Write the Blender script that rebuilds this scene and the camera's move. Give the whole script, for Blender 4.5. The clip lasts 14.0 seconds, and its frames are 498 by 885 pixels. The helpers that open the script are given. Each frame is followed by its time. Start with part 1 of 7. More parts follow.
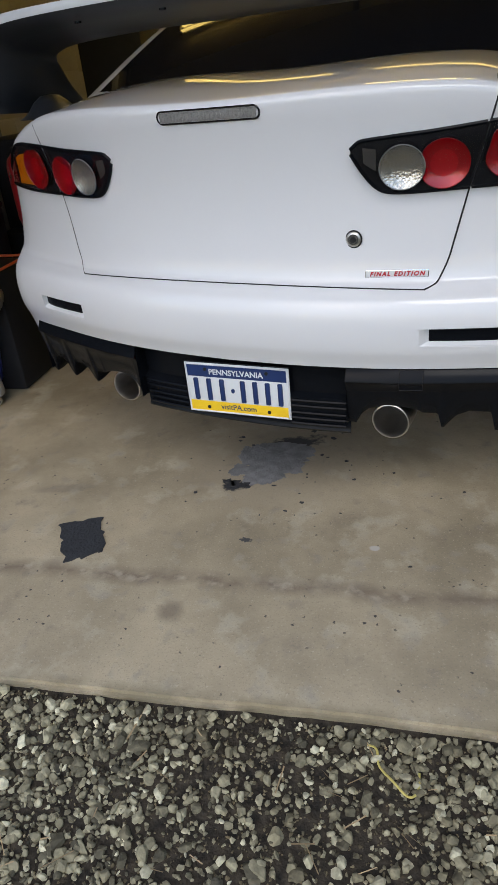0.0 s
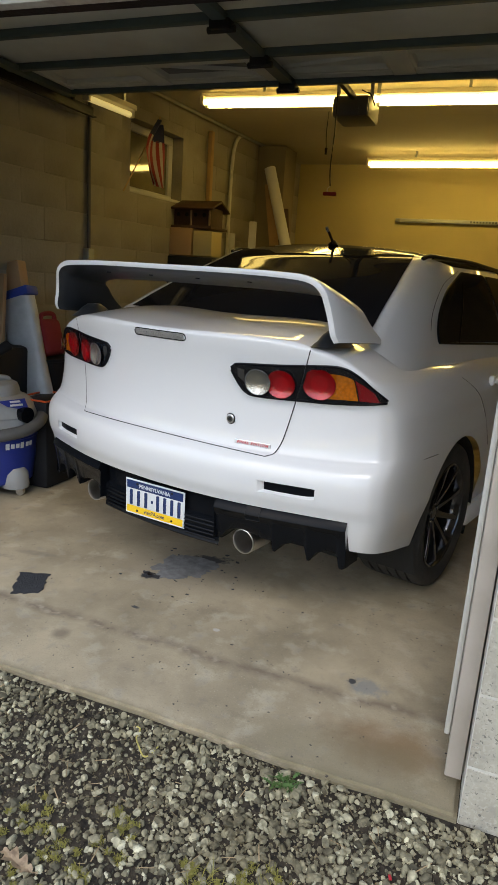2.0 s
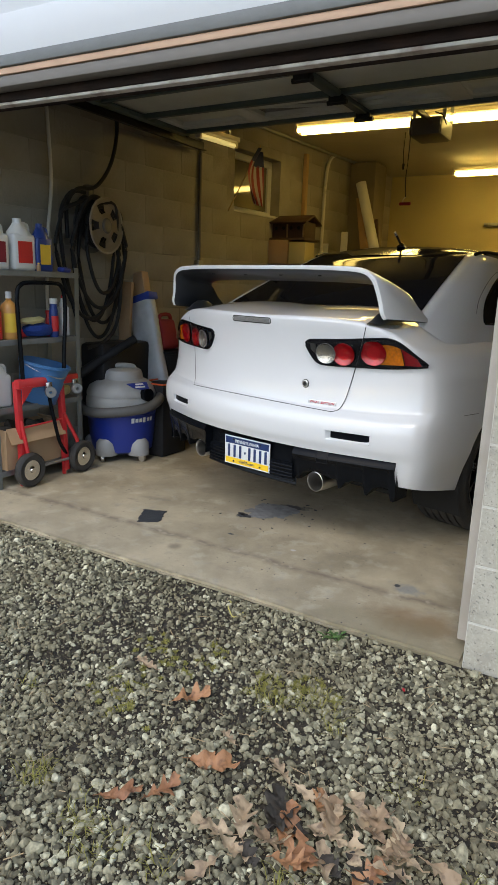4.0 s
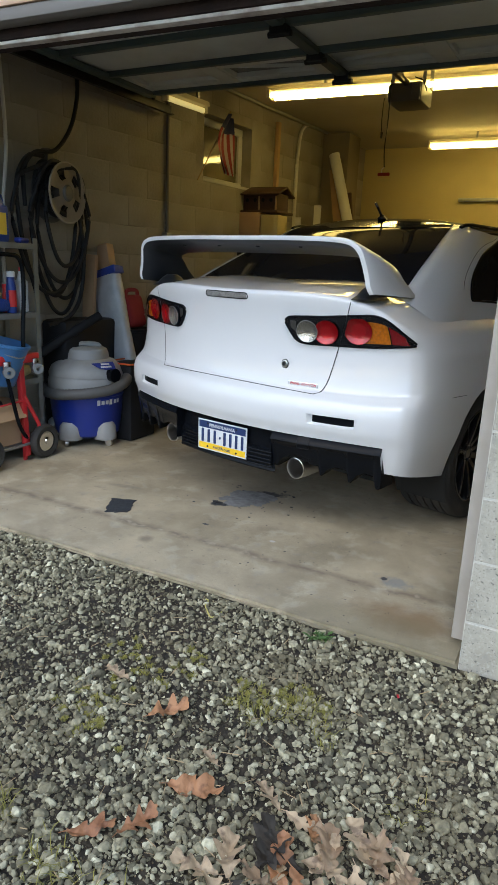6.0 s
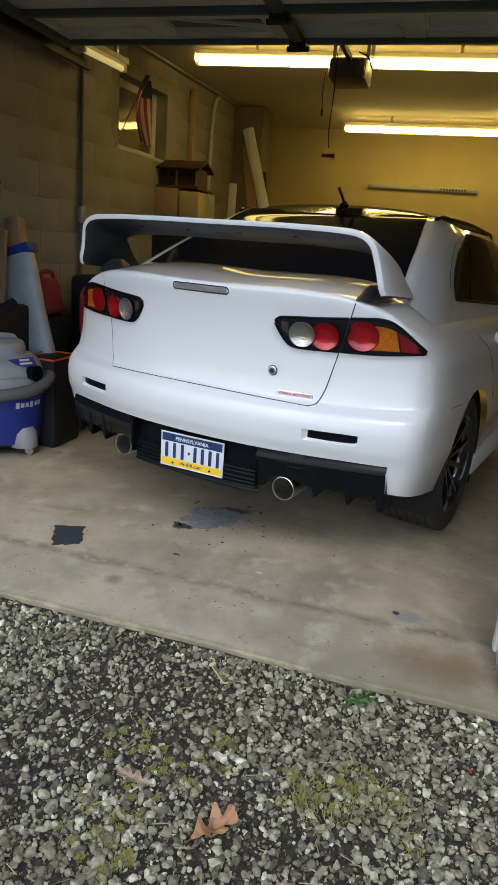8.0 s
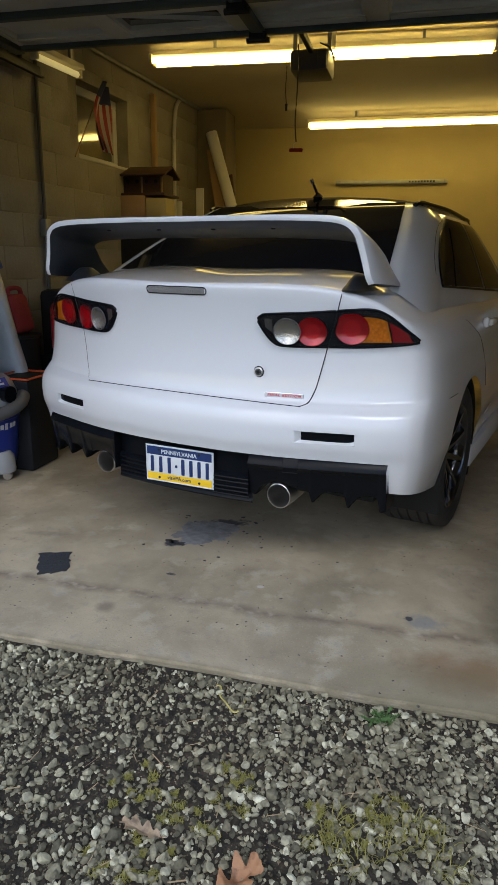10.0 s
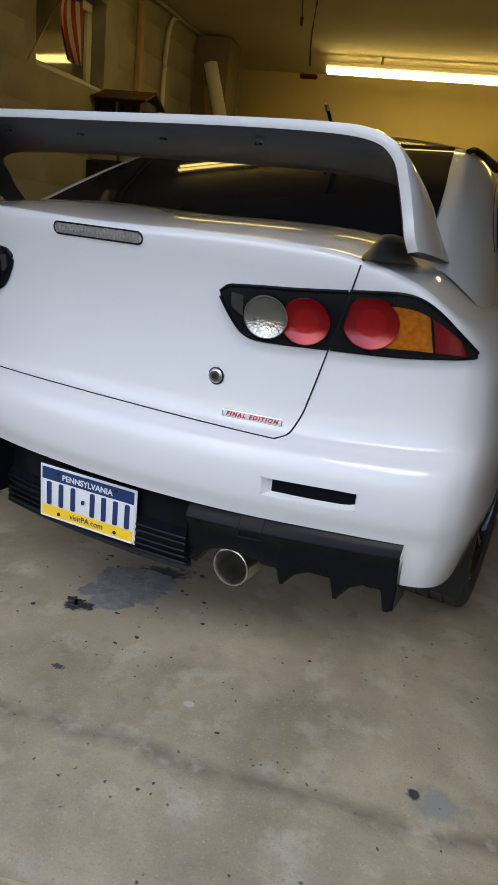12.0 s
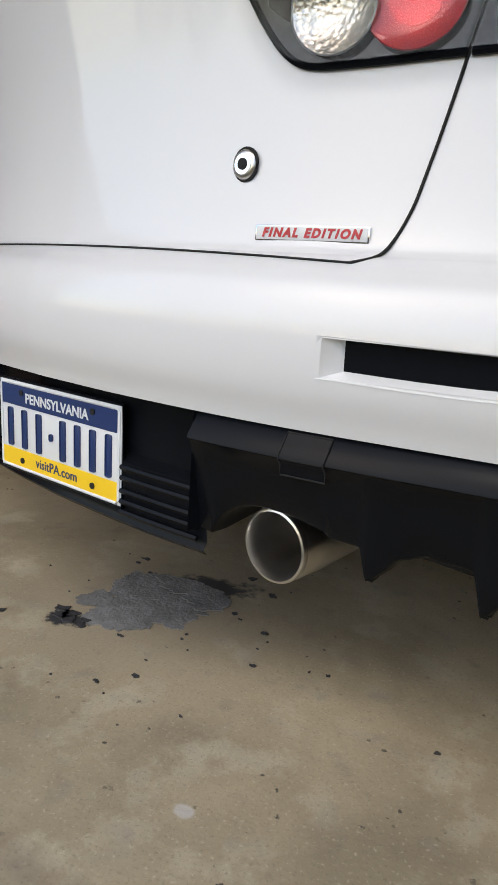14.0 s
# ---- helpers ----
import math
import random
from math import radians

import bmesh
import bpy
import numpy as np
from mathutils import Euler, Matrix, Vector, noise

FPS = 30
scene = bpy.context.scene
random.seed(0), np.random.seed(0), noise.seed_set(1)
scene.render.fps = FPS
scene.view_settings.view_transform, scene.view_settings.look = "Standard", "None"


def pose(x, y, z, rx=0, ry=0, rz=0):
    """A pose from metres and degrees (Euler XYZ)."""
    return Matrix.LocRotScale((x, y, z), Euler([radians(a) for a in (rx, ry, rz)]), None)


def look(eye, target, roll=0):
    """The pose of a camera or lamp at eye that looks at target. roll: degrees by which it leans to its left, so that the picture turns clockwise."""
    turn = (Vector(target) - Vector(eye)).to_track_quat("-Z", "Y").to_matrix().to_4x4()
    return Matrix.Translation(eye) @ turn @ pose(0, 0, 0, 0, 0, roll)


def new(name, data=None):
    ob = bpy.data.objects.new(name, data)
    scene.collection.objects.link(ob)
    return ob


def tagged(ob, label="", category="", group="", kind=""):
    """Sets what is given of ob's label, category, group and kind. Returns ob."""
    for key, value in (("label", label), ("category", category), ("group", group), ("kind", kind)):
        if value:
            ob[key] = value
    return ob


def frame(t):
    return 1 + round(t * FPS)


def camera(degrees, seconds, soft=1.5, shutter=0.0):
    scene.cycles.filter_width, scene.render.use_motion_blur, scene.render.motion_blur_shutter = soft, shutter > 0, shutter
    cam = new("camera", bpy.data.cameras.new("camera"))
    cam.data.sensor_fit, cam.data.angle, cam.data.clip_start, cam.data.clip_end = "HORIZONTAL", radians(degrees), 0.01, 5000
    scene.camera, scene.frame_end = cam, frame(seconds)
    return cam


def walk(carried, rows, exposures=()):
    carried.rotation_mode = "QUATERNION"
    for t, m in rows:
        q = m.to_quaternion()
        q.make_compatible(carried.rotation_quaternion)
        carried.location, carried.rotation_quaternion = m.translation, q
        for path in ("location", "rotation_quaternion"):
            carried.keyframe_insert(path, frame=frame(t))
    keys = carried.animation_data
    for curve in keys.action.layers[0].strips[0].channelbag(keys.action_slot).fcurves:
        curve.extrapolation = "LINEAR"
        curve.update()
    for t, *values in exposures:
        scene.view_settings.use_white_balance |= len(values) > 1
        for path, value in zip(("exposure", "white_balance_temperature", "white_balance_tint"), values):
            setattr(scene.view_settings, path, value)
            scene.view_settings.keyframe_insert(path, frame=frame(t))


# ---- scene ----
cam = camera(41.9, 14.0, 1.0)
METRES, EYE, TILT, LEAN, TURN = 8.0, 1.5, 0.0, 0.0, 0.0
PATH = [
    (0, (0.424, -1.562, 1.131), (-0.004, 0.126, 0.147), -5.8),
    (0.5, (0.663, -1.45, 1.196), (0.089, 0.159, 0.156), -3.1),
    (1, (0.927, -1.572, 1.236), (0.327, 0.175, 0.471), 1.1),
    (1.5, (1.128, -1.869, 1.235), (0.418, -0.066, 0.739), -0.5),
    (2, (1.234, -2.194, 1.283), (0.546, -0.38, 0.796), 3.9),
    (2.5, (1.479, -2.409, 1.262), (0.517, -0.731, 0.753), 5.5),
    (3, (1.608, -2.657, 1.222), (0.605, -0.983, 0.784), 2.9),
    (5.5, (1.666, -2.816, 1.194), (0.701, -1.144, 0.669), 1.3),
    (6, (1.517, -2.625, 1.183), (0.63, -0.91, 0.662), 2.5),
    (6.5, (1.476, -2.388, 1.212), (0.625, -0.643, 0.729), 1.3),
    (7, (1.35, -2.342, 1.201), (0.468, -0.616, 0.708), 2.5),
    (7.5, (1.053, -2.444, 1.208), (0.433, -0.622, 0.664), 4.4),
    (8, (0.924, -2.425, 1.208), (0.413, -0.575, 0.646), 4.7),
    (10.5, (0.864, -2.261, 1.159), (0.413, -0.385, 0.634), 0.2),
    (11, (0.886, -2.178, 1.168), (0.456, -0.280, 0.726), 0.5),
    (11.5, (0.765, -1.906, 1.14), (0.326, 0.005, 0.746), 3.7),
    (12, (0.73, -1.427, 1.1), (0.327, 0.433, 0.486), 6.8),
    (12.5, (0.778, -0.781, 0.702), (-0.075, 0.993, 0.348), 6.2),
    (13, (0.773, -0.659, 0.515), (-0.31, 1.015, 0.354), 2.2),
    (13.5, (0.767, -0.667, 0.512), (-0.275, 1.031, 0.337), 2.7),
    (14, (0.731, -0.753, 0.634), (-0.141, 0.987, 0.173), 4.3),
]
EXPOSURE = [  # seconds, stops, kelvin, tint
    (0, -0.27, 6500, 10), (0.5, -0.32, 6550, 8), (1, -0.38, 6600, 8), (1.5, -0.15, 6600, 8), (2, -0.05, 6600, 8), (3, 0.03, 6650, 8),
    (5.5, 0.05, 6200, 6), (6.5, 0.0, 6050, 6), (7, -0.1, 6100, 8), (8, -0.1, 6150, 8), (10.5, -0.35, 6000, 10), (11, -0.18, 6000, 10),
    (11.5, -0.33, 5950, 10), (12, -0.25, 6150, 10), (12.5, -0.12, 6250, 10), (13, -0.06, 6450, 10), (13.5, -0.04, 6800, 10), (14, -0.08, 7000, 10),
]
walk(cam, [(t, look(eye, target, roll)) for t, eye, target, roll in PATH], EXPOSURE)

# ---- world ----
world = bpy.data.worlds.new("world")
scene.world = world
world.use_nodes = True
wn = world.node_tree
sky = wn.nodes.new("ShaderNodeTexSky")
sky.sky_type, sky.sun_disc = "NISHITA", False
sky.sun_elevation, sky.sun_rotation = radians(38), radians(200)
sky.air_density, sky.dust_density = 1.0, 1.0
wn.links.new(sky.outputs[0], wn.nodes["Background"].inputs[0])
wn.nodes["Background"].inputs[1].default_value = 0.30
sun = new("sun", bpy.data.lights.new("sun", "SUN"))
sun.data.energy, sun.data.angle, sun.data.color = 1.2, radians(25), (1.0, 0.96, 0.90)
sun.matrix_world = look((2, -6, 8), (0, 0, 0))

THETA = -14.43          # the car stands askew in the garage
GROUND = -0.06


# ---- materials ----
def nodes_of(name):
    m = bpy.data.materials.new(name)
    m.use_nodes = True
    t = m.node_tree
    return m, t, t.nodes["Principled BSDF"]


def mat(name, color, rough=0.5, metal=0.0, vary=0.15, scale=8.0, bump=0.0, bscale=60.0, coat=0.0, spec=0.5, dirt=None, dscale=2.0, damt=0.4):
    """A plain material with variation at two scales, bump and optional dirt."""
    m, t, p = nodes_of(name)
    L = t.links.new
    tc = t.nodes.new("ShaderNodeTexCoord")
    n1 = t.nodes.new("ShaderNodeTexNoise")
    n1.inputs["Scale"].default_value, n1.inputs["Detail"].default_value = scale, 6
    L(tc.outputs["Object"], n1.inputs["Vector"])
    mx = t.nodes.new("ShaderNodeMix")
    mx.data_type = "RGBA"
    lo = tuple(c * (1 - vary) for c in color)
    hi = tuple(min(1, c * (1 + vary)) for c in color)
    mx.inputs[6].default_value, mx.inputs[7].default_value = (*lo, 1), (*hi, 1)
    L(n1.outputs[0], mx.inputs[0])
    out = mx.outputs[2]
    if dirt:
        n2 = t.nodes.new("ShaderNodeTexNoise")
        n2.inputs["Scale"].default_value, n2.inputs["Detail"].default_value = dscale, 8
        L(tc.outputs["Object"], n2.inputs["Vector"])
        r = t.nodes.new("ShaderNodeMapRange")
        r.inputs[1].default_value, r.inputs[2].default_value, r.inputs[4].default_value = 0.45, 0.75, damt
        L(n2.outputs[0], r.inputs[0])
        m2 = t.nodes.new("ShaderNodeMix")
        m2.data_type = "RGBA"
        m2.inputs[7].default_value = (*dirt, 1)
        L(r.outputs[0], m2.inputs[0])
        L(out, m2.inputs[6])
        out = m2.outputs[2]
    L(out, p.inputs["Base Color"])
    p.inputs["Roughness"].default_value, p.inputs["Metallic"].default_value = rough, metal
    p.inputs["Coat Weight"].default_value, p.inputs["Coat Roughness"].default_value = coat, 0.03
    p.inputs["Specular IOR Level"].default_value = spec
    if bump:
        n3 = t.nodes.new("ShaderNodeTexNoise")
        n3.inputs["Scale"].default_value, n3.inputs["Detail"].default_value = bscale, 5
        L(tc.outputs["Object"], n3.inputs["Vector"])
        b = t.nodes.new("ShaderNodeBump")
        b.inputs["Strength"].default_value, b.inputs["Distance"].default_value = bump, 0.01
        L(n3.outputs[0], b.inputs["Height"])
        L(b.outputs[0], p.inputs["Normal"])
    return m


def glow(name, color, strength):
    m, t, p = nodes_of(name)
    p.inputs["Base Color"].default_value = (0.9, 0.9, 0.85, 1)
    p.inputs["Emission Color"].default_value = (*color, 1)
    p.inputs["Emission Strength"].default_value = strength
    return m


def lens_mat(name, color, cells=420.0, bump=0.1, metal=0.55):
    """Coloured lamp plastic over a faceted reflector."""
    m, t, p = nodes_of(name)
    tc = t.nodes.new("ShaderNodeTexCoord")
    v = t.nodes.new("ShaderNodeTexVoronoi")
    v.inputs["Scale"].default_value = cells
    t.links.new(tc.outputs["Object"], v.inputs["Vector"])
    r = t.nodes.new("ShaderNodeMapRange")
    r.inputs[3].default_value, r.inputs[4].default_value = 1.0, 0.55
    t.links.new(v.outputs[0], r.inputs[0])
    mx = t.nodes.new("ShaderNodeVectorMath")
    mx.operation = "SCALE"
    mx.inputs[0].default_value = color
    t.links.new(r.outputs[0], mx.inputs[3])
    t.links.new(mx.outputs[0], p.inputs["Base Color"])
    b = t.nodes.new("ShaderNodeBump")
    b.inputs["Strength"].default_value, b.inputs["Distance"].default_value = bump, 0.003
    t.links.new(v.outputs[0], b.inputs["Height"])
    t.links.new(b.outputs[0], p.inputs["Normal"])
    p.inputs["Roughness"].default_value = 0.22
    p.inputs["Metallic"].default_value = metal
    p.inputs["Coat Weight"].default_value, p.inputs["Coat Roughness"].default_value = 1.0, 0.02
    return m


def concrete_mat(name):
    """Worn garage slab: pale grey-tan cement with stains, a filled crack band, tar patch and oil."""
    m, t, p = nodes_of(name)
    L = t.links.new
    geo = t.nodes.new("ShaderNodeNewGeometry")
    pos = geo.outputs["Position"]

    def noise_n(scale, detail=8, rough=0.6):
        n = t.nodes.new("ShaderNodeTexNoise")
        n.inputs["Scale"].default_value, n.inputs["Detail"].default_value, n.inputs["Roughness"].default_value = scale, detail, rough
        L(pos, n.inputs["Vector"])
        return n.outputs[0]

    def ramp(sock, a, b, c=0.0, d=1.0):
        r = t.nodes.new("ShaderNodeMapRange")
        for i, v in ((1, a), (2, b), (3, c), (4, d)):
            r.inputs[i].default_value = v
        L(sock, r.inputs[0])
        return r.outputs[0]

    def over(base, color, mask):
        x = t.nodes.new("ShaderNodeMix")
        x.data_type = "RGBA"
        x.inputs[7].default_value = (*color, 1)
        if hasattr(base, "links"):
            L(base, x.inputs[6])
        else:
            x.inputs[6].default_value = (*base, 1)
        L(mask, x.inputs[0])
        return x.outputs[2]

    def math2(op, a, b):
        x = t.nodes.new("ShaderNodeMath")
        x.operation = op
        for i, v in ((0, a), (1, b)):
            if hasattr(v, "links"):
                L(v, x.inputs[i])
            else:
                x.inputs[i].default_value = v
        return x.outputs[0]

    def blob(cx, cy, rx, ry, turn=0.0, ragged=0.5, scale=14.0, edge=0.12):
        """A ragged-edged spot of its own shape."""
        mp = t.nodes.new("ShaderNodeMapping")
        mp.vector_type = "TEXTURE"
        mp.inputs[1].default_value, mp.inputs[2].default_value, mp.inputs[3].default_value = (cx, cy, 0), (0, 0, radians(turn)), (rx, ry, 1)
        L(pos, mp.inputs[0])
        ln = t.nodes.new("ShaderNodeVectorMath")
        ln.operation = "LENGTH"
        L(mp.outputs[0], ln.inputs[0])
        d = math2("ADD", ln.outputs[1], math2("MULTIPLY", math2("SUBTRACT", noise_n(scale), 0.5), 2 * ragged))
        return ramp(d, 1.0 + edge, 1.0 - edge)

    col = over((0.485, 0.405, 0.272), (0.285, 0.236, 0.155), ramp(noise_n(2.2), 0.36, 0.66))
    col = over(col, (0.58, 0.52, 0.385), ramp(noise_n(8.0), 0.53, 0.72, 0, 0.8))
    col = over(col, (0.20, 0.175, 0.15), ramp(noise_n(16.0, 5), 0.56, 0.74, 0, 0.55))
    col = over(col, (0.16, 0.14, 0.12), ramp(noise_n(38.0, 3), 0.66, 0.8, 0, 0.5))
    col = over(col, (0.14, 0.11, 0.085), ramp(noise_n(5.0), 0.58, 0.78, 0, 0.45))
    col = over(col, (0.17, 0.145, 0.11), ramp(noise_n(210.0, 2), 0.56, 0.72, 0, 0.5))
    col = over(col, (0.60, 0.52, 0.39), ramp(noise_n(150.0, 2), 0.60, 0.74, 0, 0.5))
    # darker band where the apron meets the slab, running along the door line
    sep = t.nodes.new("ShaderNodeSeparateXYZ")
    L(pos, sep.inputs[0])
    band = math2("ABSOLUTE", math2("ADD", math2("ADD", sep.outputs[1], 0.338), math2("MULTIPLY", math2("SUBTRACT", noise_n(3.0), 0.5), 0.12)), 0)
    col = over(col, (0.18, 0.14, 0.10), math2("MULTIPLY", ramp(band, 0.042, 0.0, 0, 0.85), ramp(noise_n(9.0), 0.28, 0.55)))
    col = over(col, (0.56, 0.49, 0.37), math2("MULTIPLY", ramp(band, 0.030, 0.010, 0, 0.45), ramp(noise_n(19.0), 0.55, 0.66)))
    # mossy dirt along the worn front edge
    col = over(col, (0.22, 0.185, 0.11), math2("MULTIPLY", ramp(sep.outputs[1], -0.67, -0.70, 0, 0.8), ramp(noise_n(12.0), 0.38, 0.58)))
    # rust-brown stain by the jamb
    col = over(col, (0.20, 0.12, 0.055), math2("MULTIPLY", blob(1.08, -0.52, 0.16, 0.09, 0, 0.9, 9, 0.5), 0.7))
    col = over(col, (0.20, 0.17, 0.10), math2("MULTIPLY", blob(1.05, -0.62, 0.35, 0.10, 0, 0.9, 8, 0.5), 0.5))
    # dark oil under the rear end, flaking grey paint, black lumps
    col = over(col, (0.17, 0.145, 0.115), math2("MULTIPLY", blob(0.07, 0.27, 0.28, 0.24, 10, 0.7, 9, 0.4), 0.4))
    col = over(col, (0.045, 0.043, 0.042), blob(0.10, 0.385, 0.09, 0.035, 15, 1.6, 26, 0.25))
    col = over(col, (0.035, 0.035, 0.037), blob(-0.055, 0.1, 0.04, 0.022, 15, 1.4, 40, 0.2))
    col = over(col, (0.5, 0.47, 0.42), blob(0.386, -0.169, 0.014, 0.01, 0, 0.4, 60, 0.2))
    col = over(col, (0.06, 0.06, 0.06), blob(0.032, -0.163, 0.015, 0.010, 0, 1.6, 120, 0.2))
    col = over(col, (0.19, 0.215, 0.23), math2("MULTIPLY", blob(0.975, -0.262, 0.056, 0.042, 0, 1.3, 30, 0.35), 0.6))
    col = over(col, (0.05, 0.05, 0.05), blob(0.925, -0.25, 0.014, 0.013, 0, 1.0, 60, 0.25))
    col = over(col, (0.11, 0.085, 0.065), math2("MULTIPLY", blob(-0.10, -0.455, 0.030, 0.032, 0, 0.6, 40, 0.5), 0.55))
    col = over(col, (0.13, 0.12, 0.11), math2("MULTIPLY", blob(-0.62, 0.05, 0.1, 0.022, 12, 0.6, 20, 0.3), 0.3))
    # scattered small dark chips
    vo = t.nodes.new("ShaderNodeTexVoronoi")
    vo.inputs["Scale"].default_value = 9.0
    L(pos, vo.inputs["Vector"])
    col = over(col, (0.04, 0.036, 0.034), math2("MULTIPLY", ramp(math2("ADD", vo.outputs[0], math2("MULTIPLY", math2("SUBTRACT", noise_n(60.0), 0.5), 0.28)), 0.05, 0.035), ramp(noise_n(2.5), 0.52, 0.58)))
    v2 = t.nodes.new("ShaderNodeTexVoronoi")
    v2.inputs["Scale"].default_value = 31.0
    L(pos, v2.inputs["Vector"])
    col = over(col, (0.06, 0.052, 0.045), math2("MULTIPLY", ramp(math2("ADD", v2.outputs[0], math2("MULTIPLY", math2("SUBTRACT", noise_n(150.0), 0.5), 0.5)), 0.12, 0.08), ramp(noise_n(6.0), 0.5, 0.58)))
    L(col, p.inputs["Base Color"])
    L(ramp(noise_n(4.0), 0.3, 0.7, 0.55, 0.8), p.inputs["Roughness"])
    b = t.nodes.new("ShaderNodeBump")
    b.inputs["Strength"].default_value, b.inputs["Distance"].default_value = 0.2, 0.004
    L(math2("ADD", noise_n(30.0), math2("MULTIPLY", noise_n(160.0), 0.5)), b.inputs["Height"])
    L(b.outputs[0], p.inputs["Normal"])
    return m


def soil_mat(name):
    m, t, p = nodes_of(name)
    L = t.links.new
    geo = t.nodes.new("ShaderNodeNewGeometry")
    n1, n2 = t.nodes.new("ShaderNodeTexNoise"), t.nodes.new("ShaderNodeTexNoise")
    for n, s in ((n1, 1.6), (n2, 40.0)):
        n.inputs["Scale"].default_value, n.inputs["Detail"].default_value = s, 8
        L(geo.outputs["Position"], n.inputs["Vector"])
    cr = t.nodes.new("ShaderNodeValToRGB")
    cr.color_ramp.elements[0].color, cr.color_ramp.elements[1].color = (0.013, 0.010, 0.006, 1), (0.060, 0.046, 0.029, 1)
    cr.color_ramp.elements[0].position, cr.color_ramp.elements[1].position = 0.35, 0.7
    L(n2.outputs[0], cr.inputs[0])
    L(cr.outputs[0], p.inputs["Base Color"])
    p.inputs["Roughness"].default_value = 0.95
    b = t.nodes.new("ShaderNodeBump")
    b.inputs["Strength"].default_value, b.inputs["Distance"].default_value = 0.8, 0.02
    L(n2.outputs[0], b.inputs["Height"])
    L(b.outputs[0], p.inputs["Normal"])
    return m


def stone_mat(name, k=(1.0, 1.0, 1.0)):
    """Each stone takes its own grey from its island."""
    m, t, p = nodes_of(name)
    L = t.links.new
    geo = t.nodes.new("ShaderNodeNewGeometry")
    cr = t.nodes.new("ShaderNodeValToRGB")
    e = cr.color_ramp.elements
    e[0].color, e[1].color = (0.05, 0.046, 0.036, 1), (0.56, 0.55, 0.48, 1)
    for pos_, c in ((0.25, (0.13, 0.12, 0.092, 1)), (0.55, (0.225, 0.212, 0.165, 1)), (0.85, (0.33, 0.315, 0.255, 1))):
        e.new(pos_).color = c
    for el in e:
        el.color = (el.color[0] * k[0], el.color[1] * k[1], el.color[2] * k[2], 1)
    L(geo.outputs["Random Per Island"], cr.inputs[0])
    n = t.nodes.new("ShaderNodeTexNoise")
    n.inputs["Scale"].default_value, n.inputs["Detail"].default_value = 70, 6
    L(geo.outputs["Position"], n.inputs["Vector"])
    big = t.nodes.new("ShaderNodeTexNoise")
    big.inputs["Scale"].default_value, big.inputs["Detail"].default_value = 2.6, 4
    L(geo.outputs["Position"], big.inputs["Vector"])
    rb = t.nodes.new("ShaderNodeMapRange")
    rb.inputs[1].default_value, rb.inputs[2].default_value, rb.inputs[4].default_value = 0.45, 0.7, 0.6
    L(big.outputs[0], rb.inputs[0])
    mud = t.nodes.new("ShaderNodeMix")
    mud.data_type = "RGBA"
    mud.inputs[7].default_value = (0.19, 0.155, 0.085, 1)
    L(rb.outputs[0], mud.inputs[0])
    L(cr.outputs[0], mud.inputs[6])
    mx = t.nodes.new("ShaderNodeMix")
    mx.data_type, mx.blend_type = "RGBA", "MULTIPLY"
    mx.inputs[0].default_value = 1.0
    r = t.nodes.new("ShaderNodeMapRange")
    r.inputs[1].default_value, r.inputs[2].default_value, r.inputs[3].default_value, r.inputs[4].default_value = 0.3, 0.7, 0.55, 1.25
    L(n.outputs[0], r.inputs[0])
    L(mud.outputs[2], mx.inputs[6])
    L(r.outputs[0], mx.inputs[7])
    L(mx.outputs[2], p.inputs["Base Color"])
    p.inputs["Roughness"].default_value = 0.85
    b = t.nodes.new("ShaderNodeBump")
    b.inputs["Strength"].default_value, b.inputs["Distance"].default_value = 0.4, 0.005
    L(n.outputs[0], b.inputs["Height"])
    L(b.outputs[0], p.inputs["Normal"])
    return m


def leaf_mat(name, pale, dark, spot):
    """A dead leaf: each takes a tone of its own, with blotches and veins."""
    m, t, p = nodes_of(name)
    L = t.links.new
    oi, tc = t.nodes.new("ShaderNodeObjectInfo"), t.nodes.new("ShaderNodeTexCoord")
    out = None
    for sock, col, lo, hi in ((oi.outputs["Random"], None, 0, 1), (45, spot, 0.52, 0.66), (14, pale, 0.55, 0.75)):
        x = t.nodes.new("ShaderNodeMix")
        x.data_type = "RGBA"
        if col is None:
            x.inputs[6].default_value, x.inputs[7].default_value = (*dark, 1), (*pale, 1)
            L(sock, x.inputs[0])
        else:
            n = t.nodes.new("ShaderNodeTexNoise")
            n.inputs["Scale"].default_value, n.inputs["Detail"].default_value = sock, 6
            L(tc.outputs["Object"], n.inputs["Vector"])
            r = t.nodes.new("ShaderNodeMapRange")
            r.inputs[1].default_value, r.inputs[2].default_value, r.inputs[4].default_value = lo, hi, 0.75
            L(n.outputs[0], r.inputs[0])
            L(r.outputs[0], x.inputs[0])
            L(out, x.inputs[6])
            x.inputs[7].default_value = (*col, 1)
        out = x.outputs[2]
    L(out, p.inputs["Base Color"])
    p.inputs["Roughness"].default_value = 0.6
    n = t.nodes.new("ShaderNodeTexNoise")
    n.inputs["Scale"].default_value, n.inputs["Detail"].default_value = 130, 4
    L(tc.outputs["Object"], n.inputs["Vector"])
    b = t.nodes.new("ShaderNodeBump")
    b.inputs["Strength"].default_value, b.inputs["Distance"].default_value = 0.4, 0.003
    L(n.outputs[0], b.inputs["Height"])
    L(b.outputs[0], p.inputs["Normal"])
    return m


